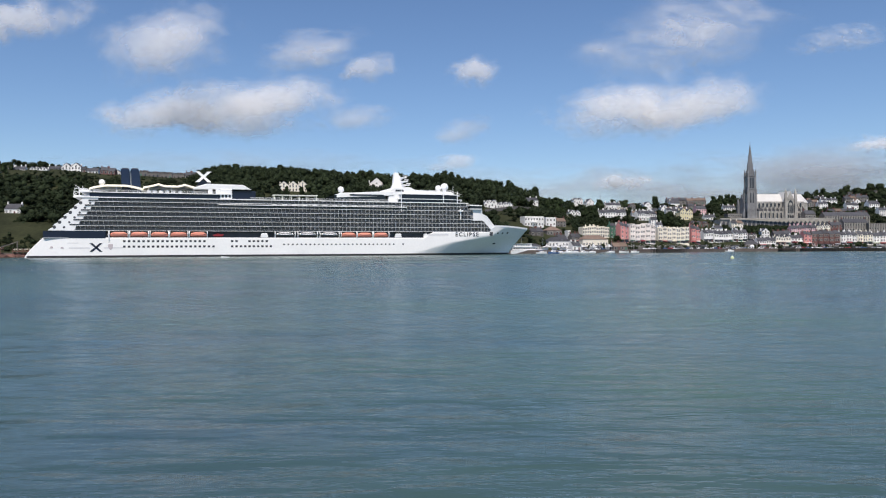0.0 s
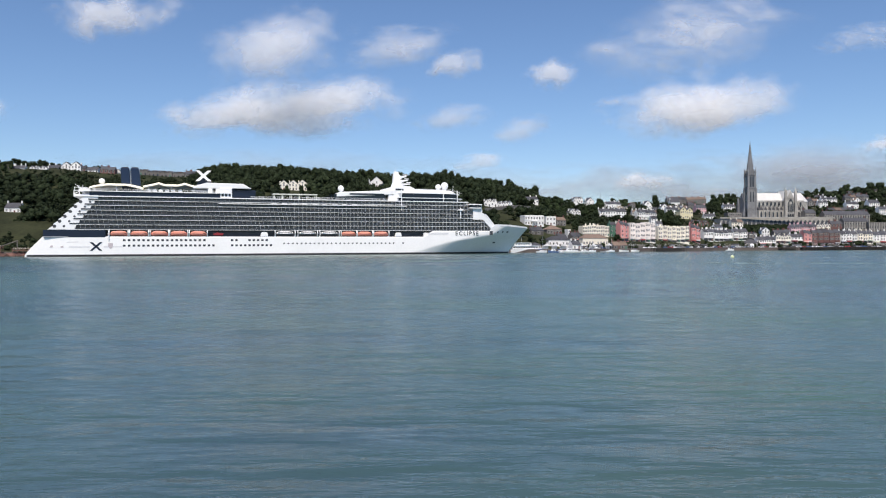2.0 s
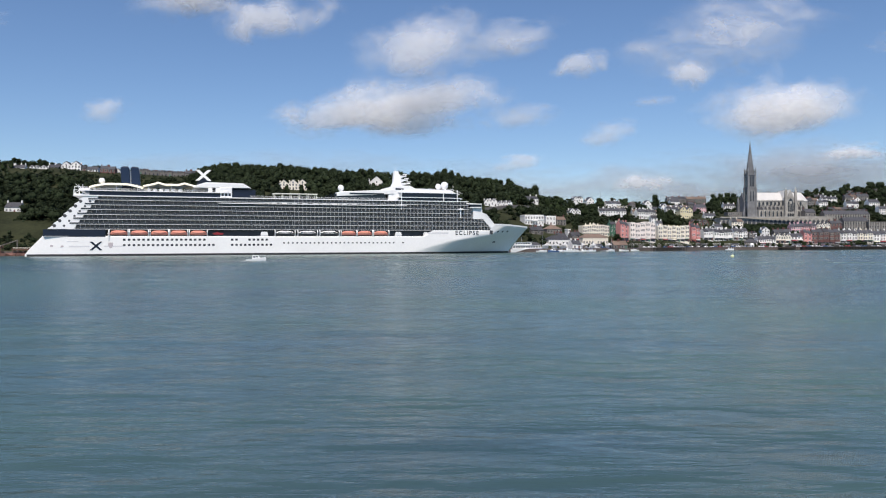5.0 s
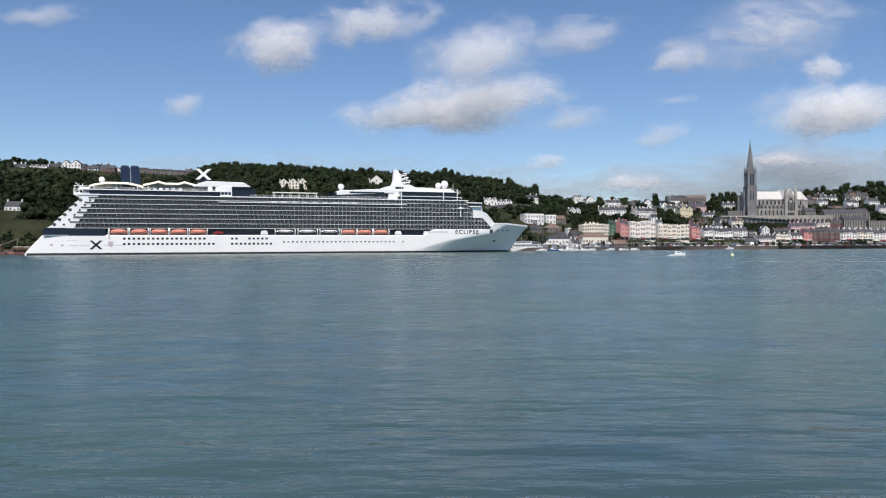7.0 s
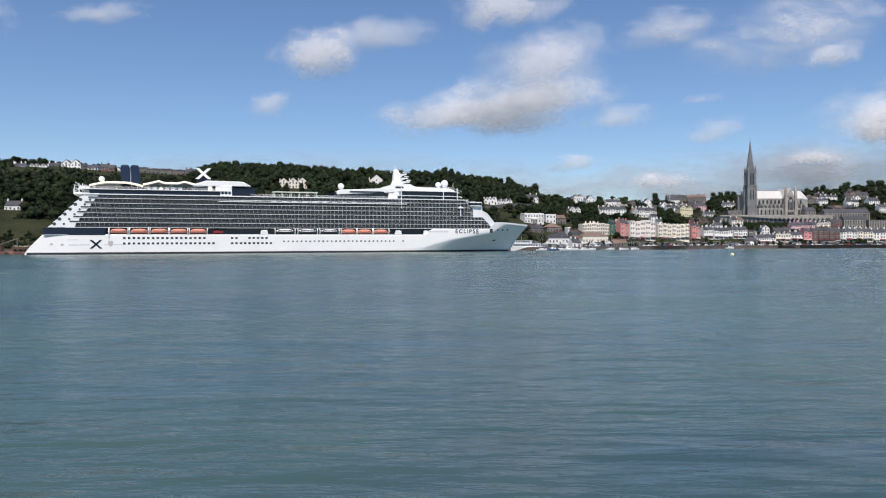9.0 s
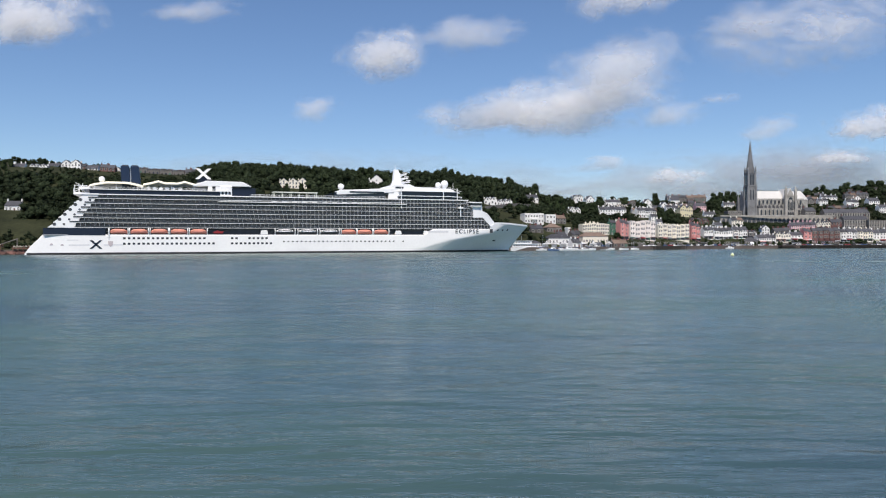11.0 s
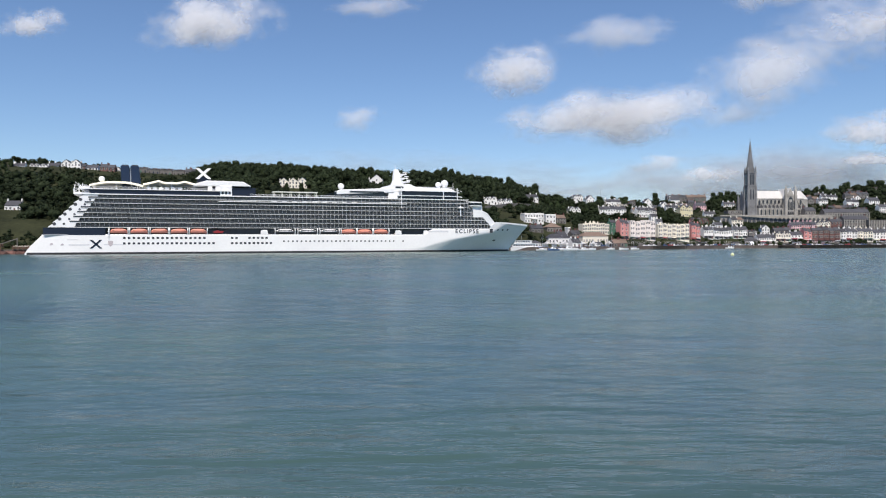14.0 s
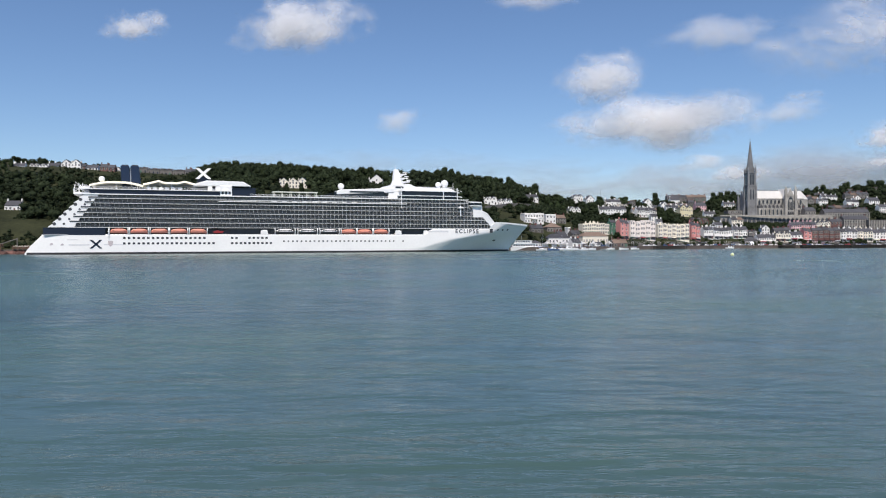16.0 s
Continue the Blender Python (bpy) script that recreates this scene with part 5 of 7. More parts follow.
def street_lamp(x, y):
    e = empty("street_lamp", pose(x, y, 2.66), "slim grey street lamp on the promenade", "street lamp", "promenade lamps")
    bm = bmesh.new()
    tube(bm, (0, 0, 0), (0, 0, 6.4), 0.09, 6, 0.06)
    part("pole", bm, M["grey"], e)
    bm = bmesh.new()
    tube(bm, (0, 0, 6.35), (0, -1.1, 6.6), 0.05, 5)
    part("arm", bm, M["grey"], e)
    bm = bmesh.new()
    box(bm, -0.15, 0.15, -1.5, -0.9, 6.52, 6.68)
    part("lamp_head", bm, M["steel"], e)


def ferry():
    """White harbour ferry lying beyond the bow."""
    e = empty("ferry", pose(63, 596, 0, 0, 0, 24), "white two-deck harbour ferry moored beyond the ship's bow", "ferry")
    bm = bmesh.new()
    prev = None
    for i in range(13):
        u = i / 12
        w = 4.2 * (1 - max(0, (u - 0.6) / 0.4) ** 2.2) + 0.05
        ring = [bm.verts.new((-14 + 30 * u, yy * w, zz)) for yy, zz in ((-1, 2.6 + u * u), (-0.9, -0.6), (0.9, -0.6), (1, 2.6 + u * u))]
        if prev:
            for j in range(4):
                bm.faces.new((prev[j], ring[j], ring[(j + 1) % 4], prev[(j + 1) % 4]))
        else:
            bm.faces.new(ring)
        prev = ring
    bm.faces.new(prev)
    bmesh.ops.recalc_face_normals(bm, faces=bm.faces)
    part("hull", bm, M["white"], e)
    for x0, x1, z0, z1 in ((-12, 10, 2.6, 5.2), (-10, 5, 5.4, 7.6)):
        bm = bmesh.new()
        box(bm, x0, x1, -3.4, 3.4, z0, z1)
        d = part("deck_house", bevelled(bm, 0.15), M["white"], e)
        n = int((x1 - x0) / 2.2)
        for i in range(n):
            bm = bmesh.new()
            box(bm, x0 + 0.6 + i * 2.2, x0 + 2.1 + i * 2.2, -3.46, 3.46, z0 + 0.9, z1 - 0.6)
            part("window", bm, M["pane"], d)
        bm = bmesh.new()
        box(bm, x0 - 1, x1 + 1, -3.8, 3.8, z1, z1 + 0.2)
        part("roof", bm, M["white"], e)
    bm = bmesh.new()
    tube(bm, (-2, 0, 7.6), (-2.5, 0, 12.5), 0.12, 6, 0.06)
    part("mast", bm, M["steel"], e)


build_quay()
build_pier(176, 640, 31, 12, "dark timber pier on piles beside the promenade")
build_pier(320.5, 729, 3, 5, "short dark timber jetty on piles below the town")
build_pier(342, 734.5, 4, 36, "long dark timber landing quay on close-set piles")
build_buoy()
ferry()
PAINTS = (("white", "white"), ("grey", "silver grey"), ("boot", "black"), ("red", "red"), ("bluetint", "dark blue"), ("steel", "pale silver"))
rnd = random.Random(11)
for i in range(64):
    cx = 118 + i * 5.4 + rnd.uniform(-0.6, 0.6)
    if rnd.random() < 0.22 or 150 < cx < 172:
        continue
    pk, word = PAINTS[rnd.choice((0, 0, 1, 1, 2, 3, 4, 5))]
    slope = 37 if cx < 276 else 4
    car(cx, along(SHORE, cx) + 7.5 + rnd.uniform(-0.4, 0.4), slope + rnd.uniform(-3, 3), M[pk], word)
for i in range(60):
    cx = 205 + i * 4.2 + rnd.uniform(-0.5, 0.5)
    if rnd.random() < 0.3:
        continue
    pk, word = PAINTS[rnd.choice((0, 0, 1, 2, 2, 3, 4, 5))]
    car(cx, along(SHORE, cx) + 21 + rnd.uniform(-0.5, 0.5), (37 if cx < 276 else 4) + rnd.choice((0, 90)), M[pk], word)
for i in range(14):
    lx = 112 + i * 25
    street_lamp(lx, along(SHORE, lx) + 4.5)
small_boat(46, 589, 12, 202, M["boot"], "dark-hulled work boat with white wheelhouse by the quay")
small_boat(97, 590, 11, 25, M["white"], "white motor boat moored at the quay")
small_boat(110, 600, 8, 28, M["white"], "small white cabin boat moored at the quay")
small_boat(84, 584, 9, 200, M["bluetint"], "blue and white fishing boat moored at the quay")
small_boat(149, 634, 10, 215, M["white"], "long open white rowing boat by the shore", cabin=False)
small_boat(128, 612, 6, 30, M["grey"], "small grey open dinghy by the quay", cabin=False)
small_boat(270, 722, 8, 10, M["white"], "white cabin boat moored below the town")

speedboat = empty("motor_boat", pose(0, 385, 0), "small white cabin cruiser speeding with a foaming wake", "boat")
boat_parts(speedboat, 7.2, M["white"])
for n_w, (w0, w1, wy) in enumerate(((-5.5, -3.6, 0.9), (-9.5, -5.2, 0.75), (-13.2, -9.2, 0.45))):
    bm = bmesh.new()
    rw = random.Random(30 + n_w)
    for i in range(26):
        bx = rw.uniform(w0, w1)
        ball(bm, (bx, rw.uniform(-wy, wy), 0.05), rw.uniform(0.25, 0.6), 1, (1.9, 1, 0.6))
    part("wake_foam", bm, M["foam"], speedboat, "white foam of the wake")

launch = empty("motor_launch", pose(-119, 420, 0), "small open white motor launch trailing a thin wake", "boat")
boat_parts(launch, 4.8, M["white"], cabin=False)
bm = bmesh.new()
box(bm, -2.75, -2.35, -0.25, 0.25, 0.1, 1.15)
part("outboard_motor", bevelled(bm, 0.06), M["boot"], launch)
for n_w, (w0, w1, wy) in enumerate(((-6.5, -2.6, 0.6), (-13.0, -6.0, 0.4))):
    bm = bmesh.new()
    rw = random.Random(50 + n_w)
    for i in range(20):
        ball(bm, (rw.uniform(w0, w1), rw.uniform(-wy, wy), 0.03), rw.uniform(0.15, 0.35), 1, (2.2, 1, 0.5))
    part("wake_foam", bm, M["foam"], launch, "white foam of the wake")


def rocky_bank():
    """Rust-brown boulders and a low jetty on the shore beyond the ship's stern."""
    rng = random.Random(5)
    for i in range(46):
        bm = bmesh.new()
        bmesh.ops.create_icosphere(bm, subdivisions=2, radius=1.0)
        for v in bm.verts:
            v.co *= 1 + 0.35 * noise.noise(v.co * 1.3 + Vector((i * 7.1, 0, 0)))
        x = rng.uniform(-330, -238)
        ob = link("boulder", bm, M["rust_rock"])
        k = rng.uniform(0.9, 2.4)
        ob.matrix_basis = pose(x, along(SHORE, x) - rng.uniform(0.5, 4.5), rng.uniform(-0.2, 0.5), 0, 0, rng.uniform(0, 360)) @ Matrix.Diagonal((k * 1.5, k, k * 0.8, 1))
        tagged(ob, "rust-brown shore boulder at the water's edge", "boulder", "shore boulders")
    for x, ln, h in ((-283, 16, 5.2), (-262, 12, 4.0)):
        e = empty("landing_stage", pose(x, along(SHORE, x) - 1, 0, 0, 0, 18), "brown timber landing stage with pale handrails", "landing stage")
        bm = bmesh.new()
        box(bm, 0, ln, -3, 3, h - 0.5, h)
        part("stage_deck", bm, M["rust_rock"], e)
        for i in range(5):
            for y in (-2.7, 2.7):
                bm = bmesh.new()
                tube(bm, (0.4 + i * (ln - 0.8) / 4, y, -3), (0.4 + i * (ln - 0.8) / 4, y, h + 1.1), 0.22, 6)
                part("post", bm, M["rust_rock"], e)
        for z in (h + 0.6, h + 1.1):
            bm = bmesh.new()
            tube(bm, (0.3, -2.7, z), (ln - 0.3, -2.7, z), 0.09, 5)
            part("handrail", bm, M["w_cream"], e)
    e = empty("gangway", pose(-276, along(SHORE, -276) + 6, 2.66, 0, 0, 14), "weathered sloping gangway on the shore", "gangway")
    bm = bmesh.new()
    tube(bm, (0, 0, 2.0), (14, 0, 7.0), 0.3, 6)
    part("beam", bm, M["w_stone"], e)
    bm = bmesh.new()
    tube(bm, (13.5, 0, -0.5), (13.5, 0, 7.2), 0.3, 6)
    part("support", bm, M["w_stone"], e)


M["rust_rock"] = material("rust_brown_rock", (0.13, 0.065, 0.052), 0.9, var=0.4, scale=0.5, fine=3, bump=0.5, random_tone=0.3)
rocky_bank()


def promenade_wall():
    """Stone wall and upper walk between the quay and the front row of houses, in bays."""
    for i in range(44):
        x0 = 112 + i * 12
        x1 = x0 + 11.96
        y0, y1 = along(SHORE, x0) + 34, along(SHORE, x1) + 34
        ln, a = math.hypot(x1 - x0, y1 - y0), math.degrees(math.atan2(y1 - y0, x1 - x0))
        e = empty("promenade_wall", pose(x0, y0, 2.66, 0, 0, a), "rough grey stone retaining wall below the street", "wall", "retaining wall bays")
        bm = bmesh.new()
        box(bm, 0, ln, 0, 3.2, -0.5, 2.5)
        part("wall_face", bm, M["w_stone"], e)
        bm = bmesh.new()
        box(bm, -0.0, ln, -0.15, 0.45, 2.5, 2.75)
        part("coping", bm, M["limestone"], e)
        for k in range(5):
            bm = bmesh.new()
            tube(bm, (1.2 + k * ln / 5, 0.15, 2.7), (1.2 + k * ln / 5, 0.15, 3.7), 0.06, 5)
            part("railing_post", bm, M["white"], e)
        bm = bmesh.new()
        tube(bm, (0, 0.15, 3.7), (ln, 0.15, 3.7), 0.06, 5)
        part("railing", bm, M["white"], e)


def kiosk(x, d, w, mat, roof, label):
    y = along(SHORE, x) + d
    e = empty("kiosk", pose(x, y, 2.66, 0, 0, 36 if x < 276 else 4), label, "kiosk", "promenade kiosks")
    bm = bmesh.new()
    box(bm, -w / 2, w / 2, 0, 3.4, 0, 2.6)
    part("wall", bm, mat, e)
    bm = bmesh.new()
    prism(bm, [(-0.4, 2.6), (3.8, 2.6), (1.7, 3.8)], -w / 2 - 0.3, w / 2 + 0.3, "x")
    part("roof", bm, roof, e)
    bm = bmesh.new()
    box(bm, -w * 0.35, w * 0.1, -0.08, 0.1, 0.9, 2.1)
    part("window", bm, M["pane"], e)
    bm = bmesh.new()
    box(bm, w * 0.2, w * 0.4, -0.08, 0.1, 0, 2.1)
    part("door", bm, M["navy"], e)


promenade_wall()
for kx, kd, kw, km, kr, kl in ((132, 18, 9, "w_white", "slate", "long white promenade kiosk with slate roof"), (158, 26, 6, "w_cream", "brown_roof", "small cream kiosk with brown roof"),
                               (216, 28, 5, "w_white", "slate", "small white kiosk on the promenade"), (252, 26, 7, "w_stone", "slate", "grey stone shelter on the promenade"),
                               (290, 27, 6, "w_white", "slate", "white promenade shelter with slate roof"), (318, 28, 5, "w_white", "slate", "small white kiosk on the promenade"),
                               (352, 27, 8, "w_white", "slate", "long white boathouse on the quay"), (378, 26, 5, "w_pink", "slate", "small pink kiosk on the promenade"),
                               (410, 28, 6, "w_stone", "slate", "grey stone shelter on the promenade"), (450, 27, 6, "w_white", "slate", "white promenade shelter with slate roof")):
    kiosk(kx, kd, kw, M[km], M[kr], kl)


def domed_shelter(x, d):
    """A small white domed shelter on a low drum, with a dark doorway."""
    e = empty("domed_shelter", pose(x, along(SHORE, x) + d, 2.66), "small white domed shelter on the promenade", "shelter")
    bm = bmesh.new()
    tube(bm, (0, 0, 0), (0, 0, 2.2), 1.9, 16)
    part("drum", bm, M["w_white"], e)
    bm = bmesh.new()
    ball(bm, (0, 0, 2.2), 2.05, 3, (1, 1, 0.85))
    part("dome", bm, M["white"], e, smooth=True)
    bm = bmesh.new()
    box(bm, -0.5, 0.5, -1.98, -1.7, 0, 1.9)
    part("doorway", bm, M["pane"], e)


domed_shelter(299, 9)


def marquee(x, d, w):
    """A white canvas marquee with a peaked roof and corner posts."""
    y = along(SHORE, x) + d
    e = empty("marquee", pose(x, y, 2.66, 0, 0, 22), "white canvas marquee with peaked roof on the quay", "marquee", "quay marquees")
    bm = bmesh.new()
    ring = [bm.verts.new((sx * w / 2, sy * w / 2, 2.5)) for sx, sy in ((-1, -1), (1, -1), (1, 1), (-1, 1))]
    mid = [bm.verts.new((sx * w / 5, sy * w / 5, 3.3)) for sx, sy in ((-1, -1), (1, -1), (1, 1), (-1, 1))]
    top = bm.verts.new((0, 0, 4.9))
    for i in range(4):
        bm.faces.new((ring[i], ring[(i + 1) % 4], mid[(i + 1) % 4], mid[i]))
        bm.faces.new((mid[i], mid[(i + 1) % 4], top))
    bmesh.ops.solidify(bm, geom=bm.faces[:], thickness=0.06)
    part("roof", bm, M["white"], e)
    for sx in (-1, 1):
        for sy in (-1, 1):
            bm = bmesh.new()
            tube(bm, (sx * w * 0.48, sy * w * 0.48, 0), (sx * w * 0.48, sy * w * 0.48, 2.55), 0.07, 5)
            part("post", bm, M["steel"], e)
    bm = bmesh.new()
    box(bm, -w * 0.47, w * 0.47, w * 0.46, w * 0.48, 0.1, 2.5)
    part("side_sheet", bm, M["white"], e)


def yacht(x, y, rz, mast):
    e = empty("sailing_yacht", pose(x, y, 0, 0, 0, rz), "white sailing yacht with bare mast moored by the quay", "yacht", "moored yachts")
    boat_parts(e, 9.0, M["white"], cabin=False)
    bm = bmesh.new()
    prism(bm, [(-2.2, 1.0), (1.8, 1.15), (1.2, 1.7), (-2.0, 1.65)], -0.8, 0.8, "y")
    part("cabin", bevelled(bm, 0.08), M["white"], e)
    bm = bmesh.new()
    tube(bm, (0.8, 0, 1.2), (0.8, 0, mast), 0.09, 6, 0.05)
    part("mast", bm, M["steel"], e)
    bm = bmesh.new()
    tube(bm, (0.8, 0, 2.4), (-3.4, 0, 2.5), 0.11, 6)
    part("boom", bm, M["bluetint"], e)
    for px, pz in ((4.0, 1.5), (-4.0, 1.1)):
        bm = bmesh.new()
        tube(bm, (0.8, 0, mast - 0.2), (px, 0, pz), 0.02, 4)
        part("stay", bm, M["steel"], e)


for mx, md, mw in ((82, 6, 6), (90, 9, 5), (97, 6, 6), (106, 8, 5), (114, 14, 6), (124, 7, 5), (140, 9, 5)):
    marquee(mx, md, mw)
for yx, yd, yr_, ym in ((76, 8, 24, 12.5), (91, 12, 26, 11.5), (104, 9, 210, 13.0), (118, 12, 30, 12.0), (136, 13, 36, 11.0), (160, 11, 215, 12.5)):
    yacht(yx, along(SHORE, yx) - yd, yr_, ym)


# ---- cathedral on its terrace ----
def lancet(w, h, mat, d=0.25):
    bm = bmesh.new()
    prof = [(-w / 2, 0), (w / 2, 0), (w / 2, h - w * 0.8), (w * 0.3, h - w * 0.3), (0, h), (-w * 0.3, h - w * 0.3), (-w / 2, h - w * 0.8)]
    prism(bm, prof, -d, d, "y")
    return mesh_of("lancet", bm, mat)


def pinnacle(bm, x, y, z, w, h):
    box(bm, x - w / 2, x + w / 2, y - w / 2, y + w / 2, z - 4, z + h * 0.35)
    bmesh.ops.create_cone(bm, cap_ends=True, segments=4, radius1=w * 0.78, radius2=0.05, depth=h * 0.65,
                          matrix=Matrix.Translation((x, y, z + h * 0.675)) @ Matrix.Rotation(math.pi / 4, 4, "Z"))


def build_cathedral():
    """Tower at the origin's left, nave along x; z 0 is the terrace."""
    c = empty("cathedral", pose(357.5, 893, 35.2, 0, 0, 4), "grey limestone gothic cathedral with tall spire and pale slate roof", "cathedral")
    st, sp = M["limestone"], M["spire_stone"]
    # tower with set-back storeys
    bm = bmesh.new()
    box(bm, -4.9, 4.9, -4.9, 4.9, -6, 18)
    box(bm, -4.7, 4.7, -4.7, 4.7, 18, 36)
    box(bm, -4.4, 4.4, -4.4, 4.4, 36, 51)
    for z in (17.6, 35.6, 50.6):
        box(bm, -5.2, 5.2, -5.2, 5.2, z, z + 0.8)
    for sx in (-1, 1):
        for sy in (-1, 1):
            box(bm, sx * 4.7 - 1.0, sx * 4.7 + 1.0, sy * 4.7 - 1.0, sy * 4.7 + 1.0, -6, 36)
            box(bm, sx * 4.3 - 0.8, sx * 4.3 + 0.8, sy * 4.3 - 0.8, sy * 4.3 + 0.8, 36, 52)
    part("tower", bm, M["tower_stone"], c, "grey stone tower with corner buttresses")
    for sx in (-1, 1):
        for sy in (-1, 1):
            bm = bmesh.new()
            pinnacle(bm, sx * 4.3, sy * 4.3, 52, 1.5, 7.5)
            part("pinnacle", bm, sp, c)
    bm = bmesh.new()
    bmesh.ops.create_cone(bm, cap_ends=True, segments=8, radius1=4.5, radius2=0.22, depth=38, matrix=Matrix.Translation((0, 0, 70)) @ Matrix.Rotation(math.pi / 8, 4, "Z"))
    tube(bm, (0, 0, 88), (0, 0, 91), 0.12, 5)
    box(bm, -0.7, 0.7, -0.1, 0.1, 89.6, 89.9)
    spire = part("spire", bm, sp, c, "slender octagonal stone spire with a cross")
    for i in range(4):
        bm = bmesh.new()
        prism(bm, [(-1.1, 0), (1.1, 0), (1.1, 3.6), (0, 6.4), (-1.1, 3.6)], -0.9, 1.2, "y")
        ob = part("lucarne", bm, sp, spire)
        ob.matrix_basis = Matrix.Rotation(i * math.pi / 2, 4, "Z") @ pose(0, -3.7, 52.0)
    bel = lancet(2.2, 12.5, M["pane"])
    low = lancet(1.2, 12, M["pane"])
    for i in range(4):
        r = Matrix.Rotation(i * math.pi / 2, 4, "Z")
        for x in (-1.5, 1.5):
            shared("belfry_opening", bel, c, r @ pose(x, -4.4, 37.2))
            shared("tower_window", low, c, r @ pose(x, -4.75, 20))
    # nave, aisles, transept, choir
    def hall(name, x0, x1, half, wall, ridge, aisle=0):
        bm = bmesh.new()
        box(bm, x0, x1, -half, half, -6, wall)
        b = part(name, bm, st, c)
        bm = bmesh.new()
        prism(bm, [(-half - 0.5, wall - 0.3), (half + 0.5, wall - 0.3), (0, ridge)], x0, x1, "x")
        part("roof", bm, M["lead"], c, "pale sunlit slate roof")
        if aisle:
            bm = bmesh.new()
            box(bm, x0, x1, -half - aisle, half + aisle, -6, wall * 0.50)
            part("aisle", bm, st, c)
            bm = bmesh.new()
            prism(bm, [(-half - aisle - 0.3, wall * 0.5), (half + aisle + 0.3, wall * 0.5), (half, wall * 0.66), (-half, wall * 0.66)], x0, x1, "x")
            part("aisle_roof", bm, M["slate"], c)
        return b

    hall("nave", 5.5, 36, 5.6, 20.5, 30.5, 5.0)
    hall("choir", 46, 61, 5.6, 20.5, 30.5, 5.0)
    bm = bmesh.new()
    prism(bm, [(61, -5.6), (66, -4.5), (68.5, -1.8), (68.5, 1.8), (66, 4.5), (61, 5.6)], -6, 20.5, "z")
    part("apse", bm, st, c)
    bm = bmesh.new()
    ring = [bm.verts.new((x, y, 20.2)) for x, y in ((61, -6.1), (66.4, -4.9), (69, -2), (69, 2), (66.4, 4.9), (61, 6.1))]
    top = bm.verts.new((61, 0, 30.5))
    for a, b in zip(ring, ring[1:]):
        bm.faces.new((a, b, top))
    bm.faces.new((ring[-1], ring[0], top))
    part("apse_roof", bm, M["lead"], c)
    # transept, gable towards the harbour
    bm = bmesh.new()
    prism(bm, [(35.5, -6), (46.5, -6), (46.5, 21), (41, 32), (35.5, 21)], -14.5, 14.5, "y")
    part("transept", bm, st, c)
    bm = bmesh.new()
    prism(bm, [(35.0, 20.6), (41, 32.2), (47.0, 20.6), (47.0, 21.2), (41, 33.0), (35.0, 21.2)], -14.0, 14.0, "y")
    part("transept_roof", bm, M["lead"], c)
    for x in (35.3, 46.7):
        bm = bmesh.new()
        box(bm, x - 1.3, x + 1.3, -16, -12.8, -6, 25)
        pinnacle(bm, x, -14.4, 26, 2.4, 10)
        part("turret", bm, st, c)
    big = lancet(6.0, 15.5, M["pane"])
    shared("rose_window", big, c, pose(41, -14.5, 7.5))
    bm = bmesh.new()
    for x in (-1.5, 0, 1.5):
        box(bm, 41 + x - 0.14, 41 + x + 0.14, -15.0, -14.7, 7.5, 20)
    tube(bm, (41, -15.0, 18.0), (41, -14.7, 18.0), 1.6, 14)
    part("tracery", bm, st, c)
    # side lancets, door arches and ridge cresting of the transept
    flank, arch = lancet(1.3, 9.5, M["pane"]), lancet(2.2, 5.2, M["pane"])
    for x in (36.9, 45.1):
        shared("flanking_lancet", flank, c, pose(x, -14.5, 8.5))
    for x in (38.4, 41.0, 43.6):
        shared("door_arch", arch, c, pose(x, -14.5, 0.6))
    bm = bmesh.new()
    box(bm, 35.7, 46.3, -14.9, -14.3, 6.3, 6.9)
    box(bm, 36.2, 45.8, -14.9, -14.3, 23.4, 23.9)
    part("string_course", bm, st, c)
    bm = bmesh.new()
    for x0, x1 in ((6, 35), (47, 61)):
        for x in np.arange(x0, x1, 1.5):
            box(bm, x, x + 0.5, -0.15, 0.15, 30.3, 31.2)
    tagged(part("ridge_cresting", bm, M["slate"], c), kind="stuff")
    cler, ais = lancet(2.3, 6.2, M["pane"]), lancet(2.3, 7.0, M["pane"])
    for x0, n in ((8.2, 6), (48.2, 3)):
        for i in range(n):
            x = x0 + i * 4.7
            for side in (-1, 1):
                shared("clerestory_window", cler, c, pose(x, side * 5.6, 13.6))
                shared("aisle_window", ais, c, pose(x, side * 10.6, 1.6))
                bm = bmesh.new()
                y0, y1 = sorted((side * 10.6, side * 12.6))
                prism(bm, [(side * 10.4, -6), (side * 12.8, -6), (side * 12.3, 8.5), (side * 10.4, 11.5)], x + 1.95, x + 2.85, "x")
                prism(bm, [(side * 5.6, 17.5), (side * 11.8, 10.4), (side * 11.8, 9.0), (side * 5.6, 15.8)], x + 2.15, x + 2.65, "x")
                part("buttress", bm, st, c)
                bm = bmesh.new()
                pinnacle(bm, x + 2.4, side * 11.4, 11.5, 0.9, 4.2)
                part("pinnacle", bm, st, c)
    bm = bmesh.new()
    for side in (-1, 1):
        for x0, x1 in ((5.5, 35.5), (46.5, 61)):
            for x in np.arange(x0, x1, 1.1):
                box(bm, x, x + 0.6, side * 5.9 - 0.2, side * 5.9 + 0.2, 20.2, 21.5)
    tagged(part("parapet", bm, st, c), kind="stuff")
    # west front beside the tower
    bm = bmesh.new()
    prism(bm, [(3, -6), (16, -6), (16, 20), (9.5, 31), (3, 20)], -6.0, -4.6, "x")
    box(bm, -8.4, -5.8, 14, 17, -6, 19)
